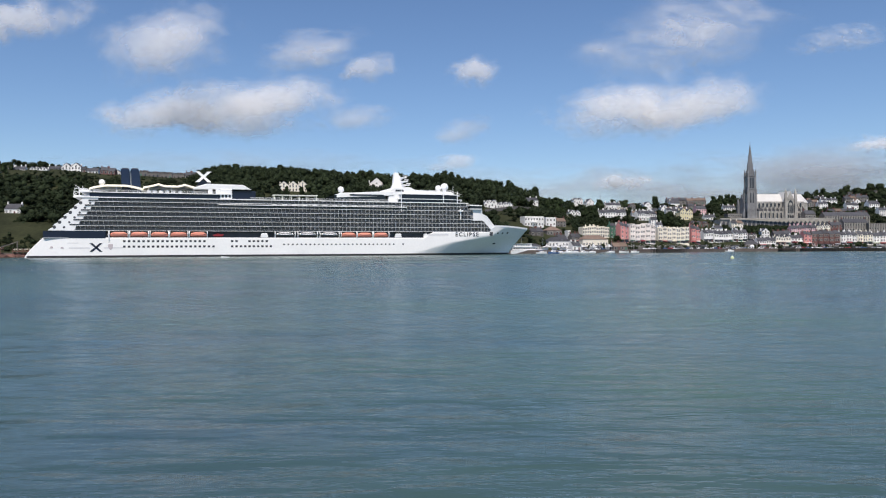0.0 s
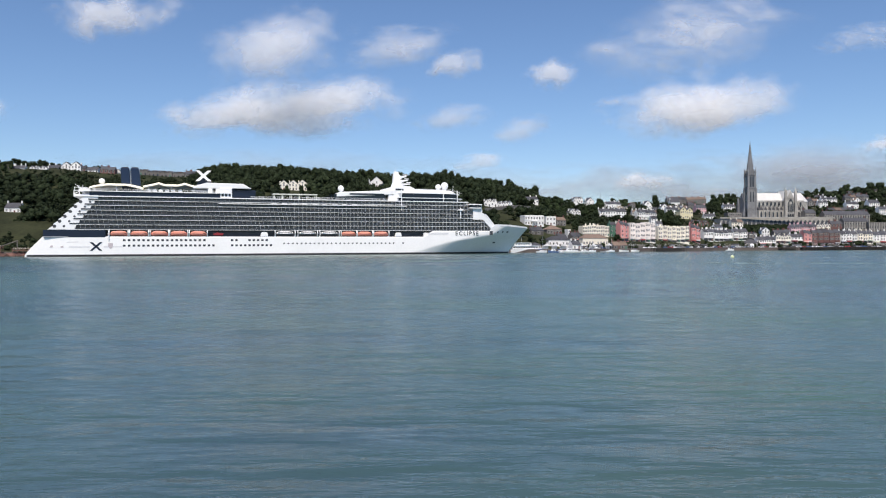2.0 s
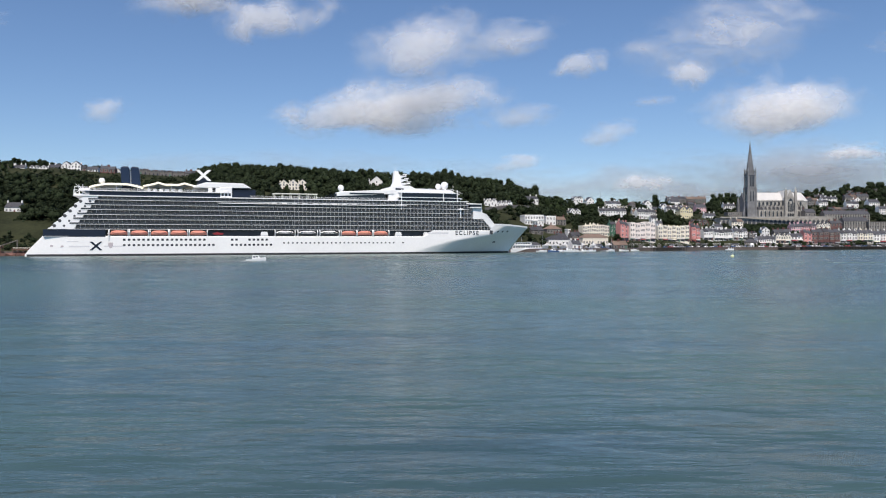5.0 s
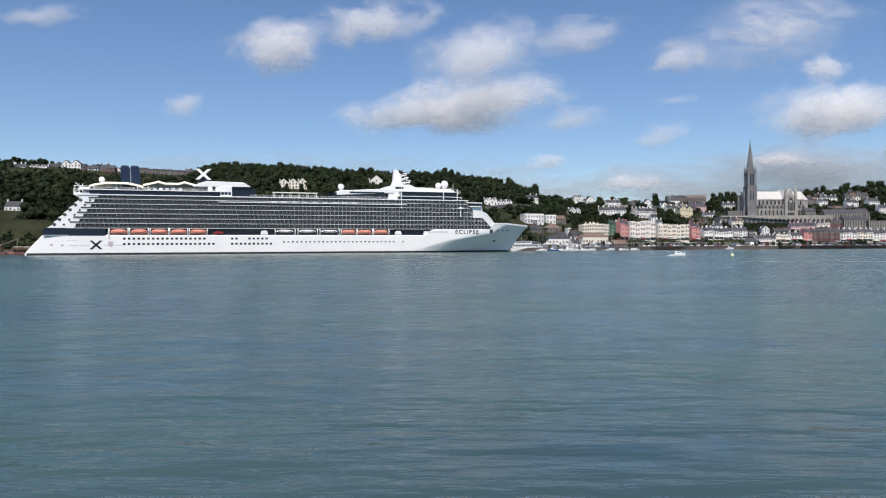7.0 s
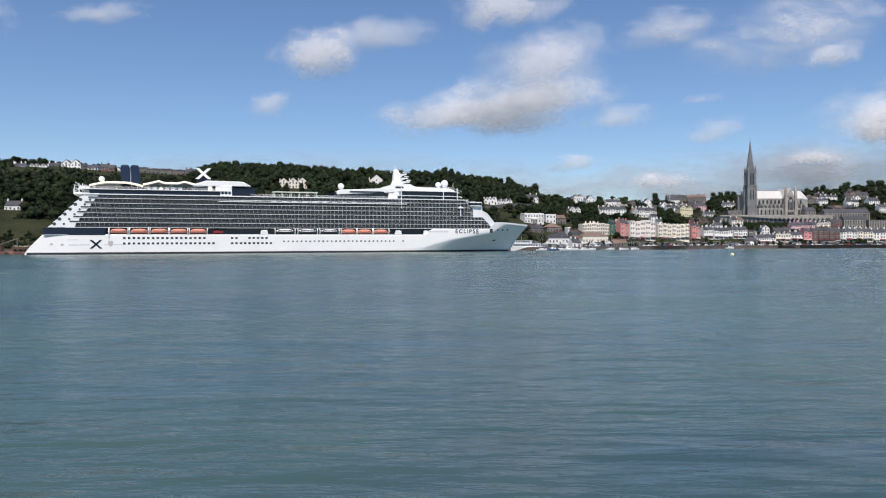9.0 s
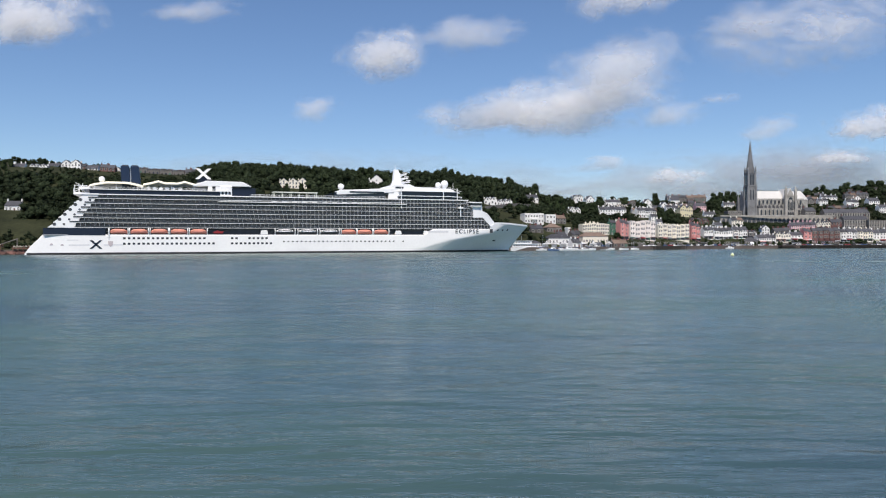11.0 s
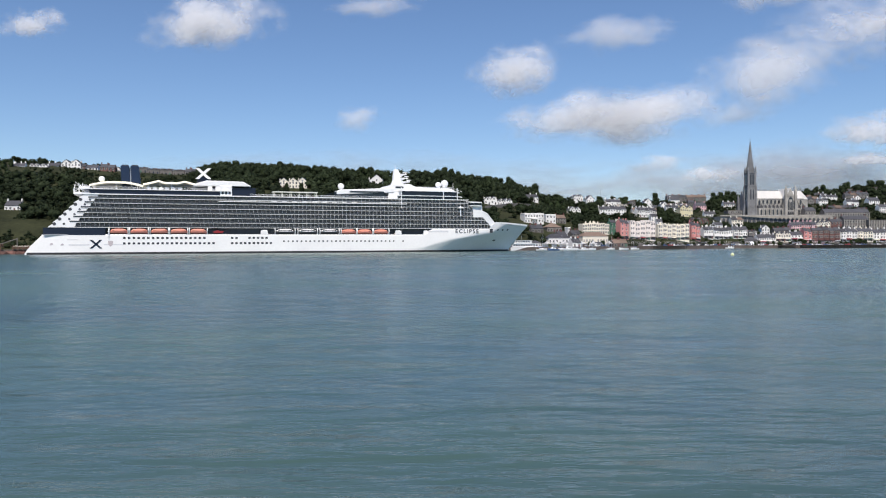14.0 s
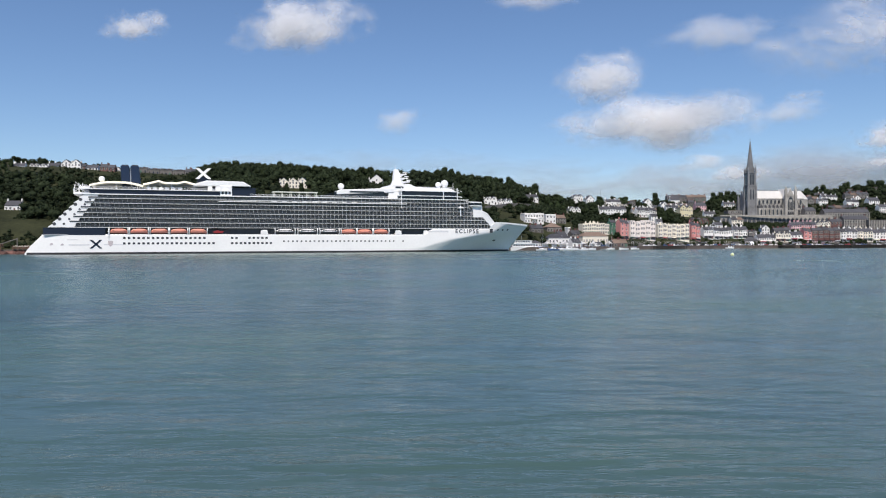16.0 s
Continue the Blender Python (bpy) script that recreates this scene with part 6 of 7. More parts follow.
    pinnacle(bm, -7.1, 15.5, 20, 1.8, 7)
    part("west_front", bm, sp, c)
    bm = bmesh.new()
    for x in (-8.3, -9.6):
        box(bm, x - 0.8, x + 0.8, -3.5, 3.5, -6, 14 if x > -9 else 9)
    part("porch", bm, sp, c)


def build_terrace():
    """Arcaded retaining wall and the paved terrace on which the cathedral stands."""
    t = empty("terrace", pose(0, 0, 0), "grey stone terrace with an arcaded retaining wall", "terrace")
    bm = bmesh.new()
    prism(bm, [(306, 846), (432, 852), (440, 940), (306, 935)], 18, 34.6, "z")
    part("terrace_block", bm, M["limestone"], t)
    bm = bmesh.new()
    box(bm, 305.5, 432, 844.9, 846.2, 34.4, 35.9)
    part("balustrade", bm, M["limestone"], t)
    # solid dark lancets on the wall face paint the shade inside the arches
    arch = lancet(3.4, 7.6, M["deep"], 0.5)
    for i in range(25):
        x = 309.5 + i * 4.85
        shared("arch_recess", arch, t, pose(x, 845.9 + (x - 306) * 0.047, 25.2))
    tagged(t, kind="structure")


build_cathedral()
build_terrace()
FOOT.extend([(x, y, 14) for x in range(350, 431, 13) for y in (870, 893, 915)] + [(x, 838, 9) for x in range(300, 430, 10)])


def radio_mast():
    x, y = 202, 985
    e = empty("radio_mast", pose(x, y, land(x, y)), "thin dark lattice radio mast on the ridge", "radio mast")
    for a in range(3):
        bm = bmesh.new()
        tube(bm, (0.5 * math.cos(a * 2.1), 0.5 * math.sin(a * 2.1), -1), (0.12 * math.cos(a * 2.1), 0.12 * math.sin(a * 2.1), 20), 0.12, 5)
        part("leg", bm, M["grey"], e)
    bm = bmesh.new()
    for k in range(12):
        z = 1.2 + k * 1.5
        r = 0.5 - 0.38 * z / 20
        for a in range(3):
            tube(bm, (r * math.cos(a * 2.1), r * math.sin(a * 2.1), z), (r * math.cos(a * 2.1 + 2.1), r * math.sin(a * 2.1 + 2.1), z + 1.2), 0.05, 4)
    part("bracing", bm, M["grey"], e)


radio_mast()


# ---- trees and woods ----
def leaf_cloud(seed, blobs, tufts, tuft, sub=1):
    """Unit crown (radius about 1, base at z 0): uneven clumps with loose sprays of leaves, as numpy arrays of triangles."""
    rng = random.Random(seed)
    bm = bmesh.new()
    centres = []
    for i in range(blobs):
        a, u = rng.uniform(0, 2 * math.pi), rng.random()
        r = 0.72 * math.sqrt(rng.random()) * (1.05 - 0.45 * u)
        cx = Vector((r * math.cos(a), r * math.sin(a), 0.30 + 1.25 * u))
        rad = rng.uniform(0.20, 0.46) * (1.1 - 0.35 * u)
        centres.append((cx, rad))
        got = bmesh.ops.create_icosphere(bm, subdivisions=sub, radius=rad, matrix=Matrix.Translation(cx))
        for v in got["verts"]:
            v.co = cx + (v.co - cx) * rng.uniform(0.72, 1.28)
    for i in range(tufts):
        cx, rad = centres[rng.randrange(blobs)]
        d = Vector((rng.gauss(0, 1), rng.gauss(0, 1), rng.gauss(0.25, 1))).normalized()
        p = cx + d * rad * rng.uniform(0.95, 1.30)
        t1 = Vector((rng.gauss(0, 1), rng.gauss(0, 1), rng.gauss(0, 1))).normalized() * tuft * rng.uniform(0.6, 1.3)
        t2 = d.cross(t1).normalized() * tuft * rng.uniform(0.4, 0.9)
        vs = [bm.verts.new(p + k) for k in (-t1, t2, t1)]
        bm.faces.new(vs)
    bmesh.ops.triangulate(bm, faces=bm.faces)
    bm.verts.index_update()
    co = np.array([v.co[:] for v in bm.verts])
    fa = np.array([[v.index for v in f.verts] for f in bm.faces])
    bm.free()
    return co, fa


def mesh_from(name, co, fa, mat):
    me = bpy.data.meshes.new(name)
    me.vertices.add(len(co))
    me.vertices.foreach_set("co", co.astype(np.float32).ravel())
    me.loops.add(len(fa) * 3)
    me.loops.foreach_set("vertex_index", fa.astype(np.int32).ravel())
    me.polygons.add(len(fa))
    me.polygons.foreach_set("loop_start", np.arange(0, len(fa) * 3, 3, dtype=np.int32))
    me.polygons.foreach_set("loop_total", np.full(len(fa), 3, dtype=np.int32))
    me.update(calc_edges=True)
    me.materials.append(mat)
    return me


CROWNS = [mesh_from("crown", *leaf_cloud(40 + i, 26, 1800, 0.085), M["leaf"]) for i in range(4)]


def trunk_mesh():
    bm = bmesh.new()
    tube(bm, (0, 0, -0.4), (0.02, 0, 0.9), 0.09, 7, 0.055)
    for a in range(5):
        x, y = 0.42 * math.cos(a * 1.31), 0.42 * math.sin(a * 1.31)
        tube(bm, (0.01, 0, 0.35 + 0.08 * a), (x, y, 0.85 + 0.12 * a), 0.045, 5, 0.015)
    return mesh_of("trunk", bm, M["bark"])


TRUNK = trunk_mesh()
TREES = []


def tree(x, y, h, r):
    """A broad-leaved tree of height h and crown radius r."""
    i = len(TREES)
    h = min(h, 3.0 * r)
    z = land(x, y)
    words = ("dark green broad-leaved tree on the hillside", "tall full-crowned green tree", "dense dark tree with an uneven crown")[i % 3]
    e = empty("tree", pose(x, y, z, 0, 0, (i * 73) % 360), words, "tree", "single trees")
    TREES.append(e)
    k = h / 1.9
    s = Matrix.Diagonal((r, r, k, 1))
    shared("trunk", TRUNK, e, Matrix.Diagonal((k, k, k, 1)))
    shared("crown", CROWNS[i % 4], e, s)


tree(-161, 763, 15.7, 3.4)
tree(-153, 712, 8.5, 3.4)
tree(-144, 709, 8.0, 3.0)
tree(-131, 712, 9.0, 3.3)
tree(-70, 775, 7.0, 3.0)
tree(-415, 738, 15.2, 2.7)
tree(-412, 721, 16.4, 3.2)
tree(-234, 749, 15.4, 4.4)
tree(-219, 745, 17.5, 4.4)
tree(-202, 746, 19.0, 4.4)
tree(-188, 752, 18.2, 4.4)
tree(-177, 756, 16.7, 3.9)
tree(-86, 814, 10.7, 4.2)
tree(-78, 819, 10.9, 3.6)
tree(-8, 844, 10.4, 5.6)
tree(2, 847, 12.4, 5.6)
tree(10, 850, 12.0, 5.0)
tree(49, 867, 9.6, 5.1)
tree(62, 878, 10.4, 4.5)
tree(79, 887, 13.1, 5.2)
tree(105, 886, 15.6, 3.3)
tree(289, 1049, 12.3, 3.1)
tree(234, 820, 19.3, 5.4)
tree(244, 824, 16.9, 6.1)
tree(238, 845, 17.3, 5.0)
tree(221, 997, 12.3, 5.9)
tree(229, 991, 10.9, 5.8)
tree(166, 844, 13.6, 5.6)
tree(152, 822, 13.3, 5.4)
tree(137, 822, 14.4, 6.1)
tree(124, 814, 15.6, 6.0)
tree(111, 807, 15.4, 5.9)
tree(160, 705, 6.2, 4.2)
tree(421, 777, 5.0, 6.3)
tree(360, 773, 4.7, 3.4)
tree(374, 1055, 13.1, 7.0)
tree(389, 1055, 14.0, 7.8)
tree(402, 1056, 12.4, 6.2)
tree(553, 1064, 18.8, 7.1)
tree(580, 1077, 17.4, 7.9)
tree(606, 1089, 17.6, 8.0)
tree(624, 1091, 17.7, 8.0)
tree(545, 1111, 10.9, 5.7)
tree(515, 1099, 11.2, 5.7)
tree(458, 908, 9.4, 4.7)
tree(323, 736, 4.6, 2.7)
tree(298, 769, 4.8, 2.3)
tree(260, 758, 4.6, 2.2)
tree(258, 831, 6.1, 3.7)
tree(273, 828, 7.3, 4.3)
tree(324, 777, 5.6, 2.9)
tree(245, 935, 9.6, 4.8)
tree(204, 823, 4.8, 3.0)
tree(226, 927, 8.1, 4.1)

# tall single trees that break the line of the ridge
for tx, ty, th, tr in (
        (-248, 779, 8.0, 3.4), (-241, 780, 10.7, 4.6), (-233, 781, 12.1, 5.2), (-222, 782, 12.9, 5.8), (-211, 784, 12.6, 5.8), (-201, 785, 11.8, 5.2),
        (-192, 786, 10.0, 4.6), (-183, 787, 6.9, 4.6), (-167, 789, 14.2, 4.7), (-158, 791, 9.4, 4.7), (-150, 792, 9.3, 4.7), (-142, 793, 11.5, 5.3),
        (-132, 794, 12.0, 5.3), (-121, 798, 10.1, 4.7), (-110, 802, 8.8, 4.7), (-100, 805, 8.5, 4.7), (-86, 810, 14.5, 4.8), (-76, 814, 15.7, 5.4),
        (-41, 826, 10.5, 5.5), (-28, 831, 7.1, 4.9), (-20, 834, 6.1, 4.3), (-6, 838, 13.2, 4.4), (2, 841, 17.1, 5.7), (9, 844, 15.4, 5.1),
        (17, 848, 12.8, 5.0), (28, 854, 9.5, 4.4), (41, 860, 10.7, 3.6), (47, 864, 12.3, 4.1), (53, 867, 13.2, 4.4), (60, 871, 13.6, 4.5),
        (66, 874, 13.2, 4.4), (76, 880, 16.4, 6.5), (87, 886, 10.8, 4.6), (108, 898, 18.5, 6.2), (136, 921, 9.0, 6.1), (199, 974, 12.6, 6.5),
        (239, 1005, 11.3, 7.4), (289, 1043, 17.5, 6.1), (380, 1079, 16.3, 5.4), (391, 1083, 17.0, 5.7), (403, 1088, 17.6, 5.9), (414, 1093, 17.5, 5.8),
        (523, 1103, 15.7, 5.7), (537, 1104, 17.1, 5.7), (547, 1105, 17.9, 6.0), (567, 1107, 11.2, 4.9), (583, 1108, 19.5, 9.0), (599, 1110, 14.1, 6.5),
        (619, 1111, 18.1, 9.0), (632, 1112, 17.7, 9.0)):
    tree(tx, ty, th, tr)

# street trees and bushes along the promenade
rt = random.Random(17)
for i in range(58):
    sx = 116 + i * 7.4 + rt.uniform(-3, 3)
    tree(sx, along(SHORE, sx) + rt.uniform(25, 32), rt.uniform(2.4, 6.0), rt.uniform(1.3, 3.0))


def blocked(x, y, reach):
    for fx, fy, fr in FOOT:
        if abs(x - fx) < fr + reach * 0.6 and -fr - reach - 17 < y - fy < fr + reach:
            return True
    return False


def hillside_lane():
    """A pale lane that climbs across the slope east of the ship, with a low wall on its lower side."""
    lane, wall = bmesh.new(), bmesh.new()
    prev = prev_w = None
    for i in range(30):
        x = 40 + i * 2.6
        y = 735 + (x - 40) * 1.28
        z = max(land(x, y - 3), land(x, y), land(x, y + 3)) + 0.35
        ring = [lane.verts.new((x, y + d, z - (4 if abs(d) > 3 else 0))) for d in (-3.2, -3, 3, 3.2)]
        rw = [wall.verts.new((x, y - 3.2 - a, z + b)) for a, b in ((0, -3), (0, 1.1), (0.5, 1.1), (0.5, -3))]
        if prev:
            for k in range(3):
                lane.faces.new((prev[k], ring[k], ring[k + 1], prev[k + 1]))
                wall.faces.new((prev_w[k], rw[k], rw[k + 1], prev_w[k + 1]))
        prev, prev_w = ring, rw
    tagged(link("road", lane, M["lane"]), "pale grey lane climbing the hillside", "road", kind="structure")
    tagged(link("roadside_wall", wall, M["w_stone"]), "low grey stone wall along the lane", "wall", kind="structure")


M["lane"] = material("worn_asphalt", (0.17, 0.165, 0.155), 0.9, var=0.2, scale=0.2, fine=2)
hillside_lane()
FOOT.extend([(40 + i * 5.2, 735 + i * 6.66, 4) for i in range(15)])


def woods():
    """Woodland over the slope: many small crowns, in stretches."""
    rng = random.Random(7)
    kinds = [leaf_cloud(i, 8, 260, 0.145, 0) if i % 2 else leaf_cloud(i, 3, 230, 0.15) for i in range(6)]
    low = [leaf_cloud(60 + i, 5, 110, 0.2, 0) for i in range(3)]
    cos, fas, base, count = [], [], 0, 0
    for i in range(15500):
        x = rng.uniform(292, 455) if i < 1500 else rng.uniform(-480, -225) if i < 3100 else rng.uniform(-640, 800)
        ys, yr = along(SHORE, x), along(RIDGE, x)
        y = ys + (40 if x < -225 else 50 if x < 60 else 36) + rng.random() * (yr - ys + 5)
        shrub = i < 1500
        if shrub:
            y = rng.uniform(788, 842)
        elif i < 3100:
            y = ys + (rng.uniform(35, 58) if rng.random() < 0.4 else rng.uniform(96, 150))
        d = y - ys
        n1 = noise.noise((x * 0.011, y * 0.011, 4.2))
        n2 = noise.noise((x * 0.03, y * 0.03, 8.1))
        if x < 110:
            keep = 0.9 if d > 95 else 0.35
            if y > yr - 30:
                keep = 0.95
            if x < -225 and d < 96:
                keep = 0.06 if d > 58 else 0.9
            if 35 < x < 110 and 70 < d < 135:
                keep = 0.08
            if -200 < x < 40 and d < 130:
                keep *= 0.5
            if x > 60 and d < 70:
                keep = 0.8
        else:
            keep = 0.75 + 0.55 * n1 + 0.35 * n2
            if d < 62:
                keep = 0.5
            if y > yr - 40:
                keep += 0.35
            if x > 380 and y > yr - 70:
                keep += 0.6
            if 85 < x < 190 and d > 70:
                keep += 0.3
        if rng.random() > keep and not shrub:
            continue
        tall = rng.uniform(7.0, 12.0) if x < 110 else rng.uniform(3.5, 8.5)
        if -440 < x < -240 and y > yr - 80:
            tall = rng.uniform(6, 9.5) if y > yr + 6 else rng.uniform(3.0, 5.0) if y > yr - 45 else rng.uniform(4, 7)
        elif x > 400 and y > yr - 70:
            tall = rng.uniform(8, 14)
        elif -235 < x < 110 and y > yr - 50:
            tall += 2.5
        if x < -225 and d < (92 if i >= 3100 else 150):
            tall = rng.uniform(1.6, 4.4)
        if shrub:
            tall = rng.uniform(2.2, 4.5)
            if any(abs(fy - 838) > 0.1 and (x - fx) ** 2 + (y - fy) ** 2 < (fr + 1) ** 2 for fx, fy, fr in FOOT):
                continue
        elif x > 110 and d < 62:
            tall = rng.uniform(1.5, 3.4)
            if any((x - fx) ** 2 + (y - fy) ** 2 < (fr + 1) ** 2 for fx, fy, fr in FOOT):
                continue
        elif blocked(x, y, 3.0):
            near = any((x - fx) ** 2 + (y - fy) ** 2 < (fr + 1.5) ** 2 for fx, fy, fr in FOOT)
            if near or (x > -235 and rng.random() < 0.55):
                continue
            tall = rng.uniform(1.6, 2.9)
        sink = 0.12
        if x < 110 and d > 74 and tall > 6.5:
            tall, sink = tall * 1.45, 0.39
        r = min(9.0, tall * rng.uniform(0.52, 0.76))
        co, fa = kinds[rng.randrange(6)] if tall > 4.6 else low[rng.randrange(3)]
        a = rng.uniform(0, 6.28)
        ca, sa = math.cos(a), math.sin(a)
        z = land(x, y) - tall * sink
        p = np.empty_like(co)
        p[:, 0] = x + (co[:, 0] * ca - co[:, 1] * sa) * r
        p[:, 1] = y + (co[:, 0] * sa + co[:, 1] * ca) * r
        p[:, 2] = z + co[:, 2] * tall / 1.9
        cos.append(p)
        fas.append(fa + base)
        base += len(co)
        count += 1
        if count > 8400:
            break
    me = mesh_from("woodland", np.concatenate(cos), np.concatenate(fas), M["woods"])
    tagged(new("woodland", me), "dense dark green woodland covering the hillside", "woodland", kind="stuff")


woods()


# ---- clouds: rigid drifting banks; each is three bulging veils of vapour one behind the other ----
CLOUDS = []


def cloud_material(w, h, dens, seed, kind):
    m = bpy.data.materials.new("cloud_vapour")
    m.use_nodes = True
    n, l = m.node_tree.nodes, m.node_tree.links
    out = n["Material Output"]
    n.remove(n["Principled BSDF"])
    tc = n.new("ShaderNodeTexCoord")

    def math_node(op, a, b=None, c=None):
        k = n.new("ShaderNodeMath")
        k.operation = op
        for i, v in enumerate((a, b, c)):
            if v is None:
                continue
            if isinstance(v, (int, float)):
                k.inputs[i].default_value = v
            else:
                l.new(v, k.inputs[i])
        return k.outputs[0]

    def tex(size, sx, detail, rough, off, twist=0.0):
        mp, tx = n.new("ShaderNodeMapping"), n.new("ShaderNodeTexNoise")
        mp.inputs["Scale"].default_value = (sx / size, 1 / size, 1.35 / size)
        mp.inputs["Location"].default_value = (seed * 3.7 + off, seed * 1.9, seed * 2.3)
        tx.inputs["Scale"].default_value, tx.inputs["Detail"].default_value, tx.inputs["Roughness"].default_value = 1.0, detail, rough
        tx.inputs["Distortion"].default_value = twist
        l.new(tc.outputs["Object"], mp.inputs["Vector"])
        l.new(mp.outputs["Vector"], tx.inputs["Vector"])
        return tx.outputs["Fac"]

    sep = n.new("ShaderNodeSeparateXYZ")
    l.new(tc.outputs["Object"], sep.inputs[0])
    stretch = {"bank": 0.75, "heap": 1.0, "streak": 0.6, "wisp": 0.55, "haze": 0.35}[kind]
    broad, fluff = tex(h * 0.62, stretch, 4, 0.5, 0, 0.9 if kind == "wisp" else 0.3), tex(h * 0.20, stretch, 5, 0.52, 40, 0.2)
    ex = math_node("POWER", math_node("ABSOLUTE", math_node("DIVIDE", sep.outputs["X"], w * 0.5)), 2.0)
    zz = math_node("DIVIDE", sep.outputs["Z"], h * 0.5)
    # flatter below than above
    low = math_node("MULTIPLY", math_node("MINIMUM", zz, 0.0), 1.25)
    zz2 = math_node("ADD", math_node("MAXIMUM", zz, 0.0), low)
    if kind != "haze":
        # drawn out by the wind, up towards the east
        zz2 = math_node("SUBTRACT", zz2, math_node("MULTIPLY", math_node("DIVIDE", sep.outputs["X"], w * 0.5), 0.42 if kind in ("streak", "wisp") else 0.18))
    rr = math_node("SQRT", math_node("ADD", ex, math_node("POWER", math_node("ABSOLUTE", zz2), 2.0)))
    body = math_node("SUBTRACT", 0.92, rr)
    rag = math_node("MULTIPLY_ADD", broad, 2.3, -1.15)
    rag2 = math_node("MULTIPLY_ADD", fluff, 0.85, -0.425)
    d = math_node("ADD", math_node("ADD", body, rag), rag2)
    rng = n.new("ShaderNodeMapRange")
    rng.interpolation_type = "SMOOTHSTEP"
    rng.inputs["From Min"].default_value, rng.inputs["From Max"].default_value = (-0.2, 1.3) if kind in ("haze", "wisp") else (-0.1, 1.0)
    rng.inputs["To Max"].default_value = dens * ({"haze": 0.62, "wisp": 0.55, "streak": 0.52}).get(kind, 0.64)
    l.new(d, rng.inputs["Value"])
    edge = n.new("ShaderNodeMapRange")
    edge.interpolation_type = "SMOOTHSTEP"
    edge.inputs["From Min"].default_value, edge.inputs["From Max"].default_value = 1.25, 0.85
    l.new(rr, edge.inputs["Value"])
    alpha = math_node("MULTIPLY", rng.outputs[0], edge.outputs[0])
    if kind == "wisp":
        # drawn-out fibres of ice cloud
        fib = n.new("ShaderNodeMapRange")
        fib.interpolation_type = "SMOOTHSTEP"
        fib.inputs["From Min"].default_value, fib.inputs["From Max"].default_value = 0.42, 0.68
        fib.inputs["To Min"].default_value, fib.inputs["To Max"].default_value = 0.30, 1.5
        l.new(tex(h * 0.42, 0.55, 4, 0.52, 20, 1.4), fib.inputs["Value"])
        alpha = math_node("MULTIPLY", alpha, fib.outputs[0])
    bump = n.new("ShaderNodeBump")
    bump.inputs["Strength"].default_value, bump.inputs["Distance"].default_value = 0.08, h * 0.16
    l.new(math_node("ADD", body, rag), bump.inputs["Height"])
    dif, tra, mix, fin, trl = (n.new("ShaderNodeBsdfDiffuse"), n.new("ShaderNodeBsdfTransparent"), n.new("ShaderNodeMixShader"), n.new("ShaderNodeMixShader"), n.new("ShaderNodeBsdfTranslucent"))
    # haze banks get a darker grey that paints in the shade of other clouds
    dif.inputs["Color"].default_value = trl.inputs["Color"].default_value = (0.52, 0.53, 0.56, 1) if kind == "haze" else (0.88, 0.88, 0.89, 1)
    l.new(bump.outputs["Normal"], dif.inputs["Normal"])
    mix.inputs[0].default_value = 0.35
    l.new(dif.outputs[0], mix.inputs[1])
    l.new(trl.outputs[0], mix.inputs[2])
    l.new(alpha, fin.inputs[0])
    l.new(tra.outputs[0], fin.inputs[1])
    l.new(mix.outputs[0], fin.inputs[2])
    l.new(fin.outputs[0], out.inputs["Surface"])
    return m


def cloud(kind, w, h, dens, far, seed, rows):
    """A drifting cloud of width w and height h, far metres off; rows: seconds, east, height."""
    mat = cloud_material(w, h, dens, seed, kind)
    words = {"bank": "broad white cumulus cloud with a flat grey base", "heap": "puffy white fair-weather cumulus cloud", "streak": "ragged thin white cloud drifting over blue sky", "wisp": "thin wispy white cloud high up", "haze": "haze bank low over the horizon, cloud shade painted in pale grey"}
    ob = empty("cloud", pose(0, far, 0), words[kind], "cloud", "drifting clouds")
    for k in range(3):
        bm = bmesh.new()
        rows_v = []
        for j in range(9):
            v = j / 4 - 1
            rows_v.append([bm.verts.new((w * 0.62 * (i / 8 - 1), k * h * 0.20 - h * 0.09 * max(0, 1 - (i / 8 - 1) ** 2 - v * v), h * 0.62 * v)) for i in range(17)])
        for a, b in zip(rows_v, rows_v[1:]):
            for i in range(16):
                bm.faces.new((a[i], a[i + 1], b[i + 1], b[i]))
        part("cloud_veil", bm, mat, ob, smooth=True)
    CLOUDS.append((ob, [(t, pose(x, far, z)) for t, x, z in rows]))
    return ob


cloud("bank", 830, 450, 0.9, 4000, 5, [(0, 1258, 752), (1.5, 1375, 747), (3.5, 1596, 726), (7, 2053, 701), (9, 2406, 679), (16, 3731, 644)])
cloud("bank", 790, 350, 0.85, 4050, 18, [(0, 900, 709), (1.5, 1139, 704), (3.5, 1512, 706), (7, 2033, 692), (9, 2391, 658), (16, 3718, 637)])
cloud("bank", 1001, 383, 0.85, 4000, 31, [(0, -1011, 748), (1.5, -775, 743), (3.5, -436, 739), (7, 197, 749), (9, 433, 745), (12.5, 889, 713), (14.5, 1051, 668), (16, 1228, 647)])
cloud("bank", 925, 283, 0.85, 4050, 44, [(0, -1441, 703), (1.5, -1187, 697), (3.5, -785, 693), (7, -144, 685), (9, 80, 681), (12.5, 527, 670), (14.5, 825, 648), (16, 1034, 626)])
cloud("heap", 763, 450, 0.6, 3700, 57, [(0, -1356, 978), (1.5, -961, 945), (3.5, -389, 960), (7, 183, 897), (9, 510, 866), (11.5, 943, 812), (13.5, 1365, 771), (14.5, 1896, 867), (15.5, 2496, 962), (16, 2768, 989)])
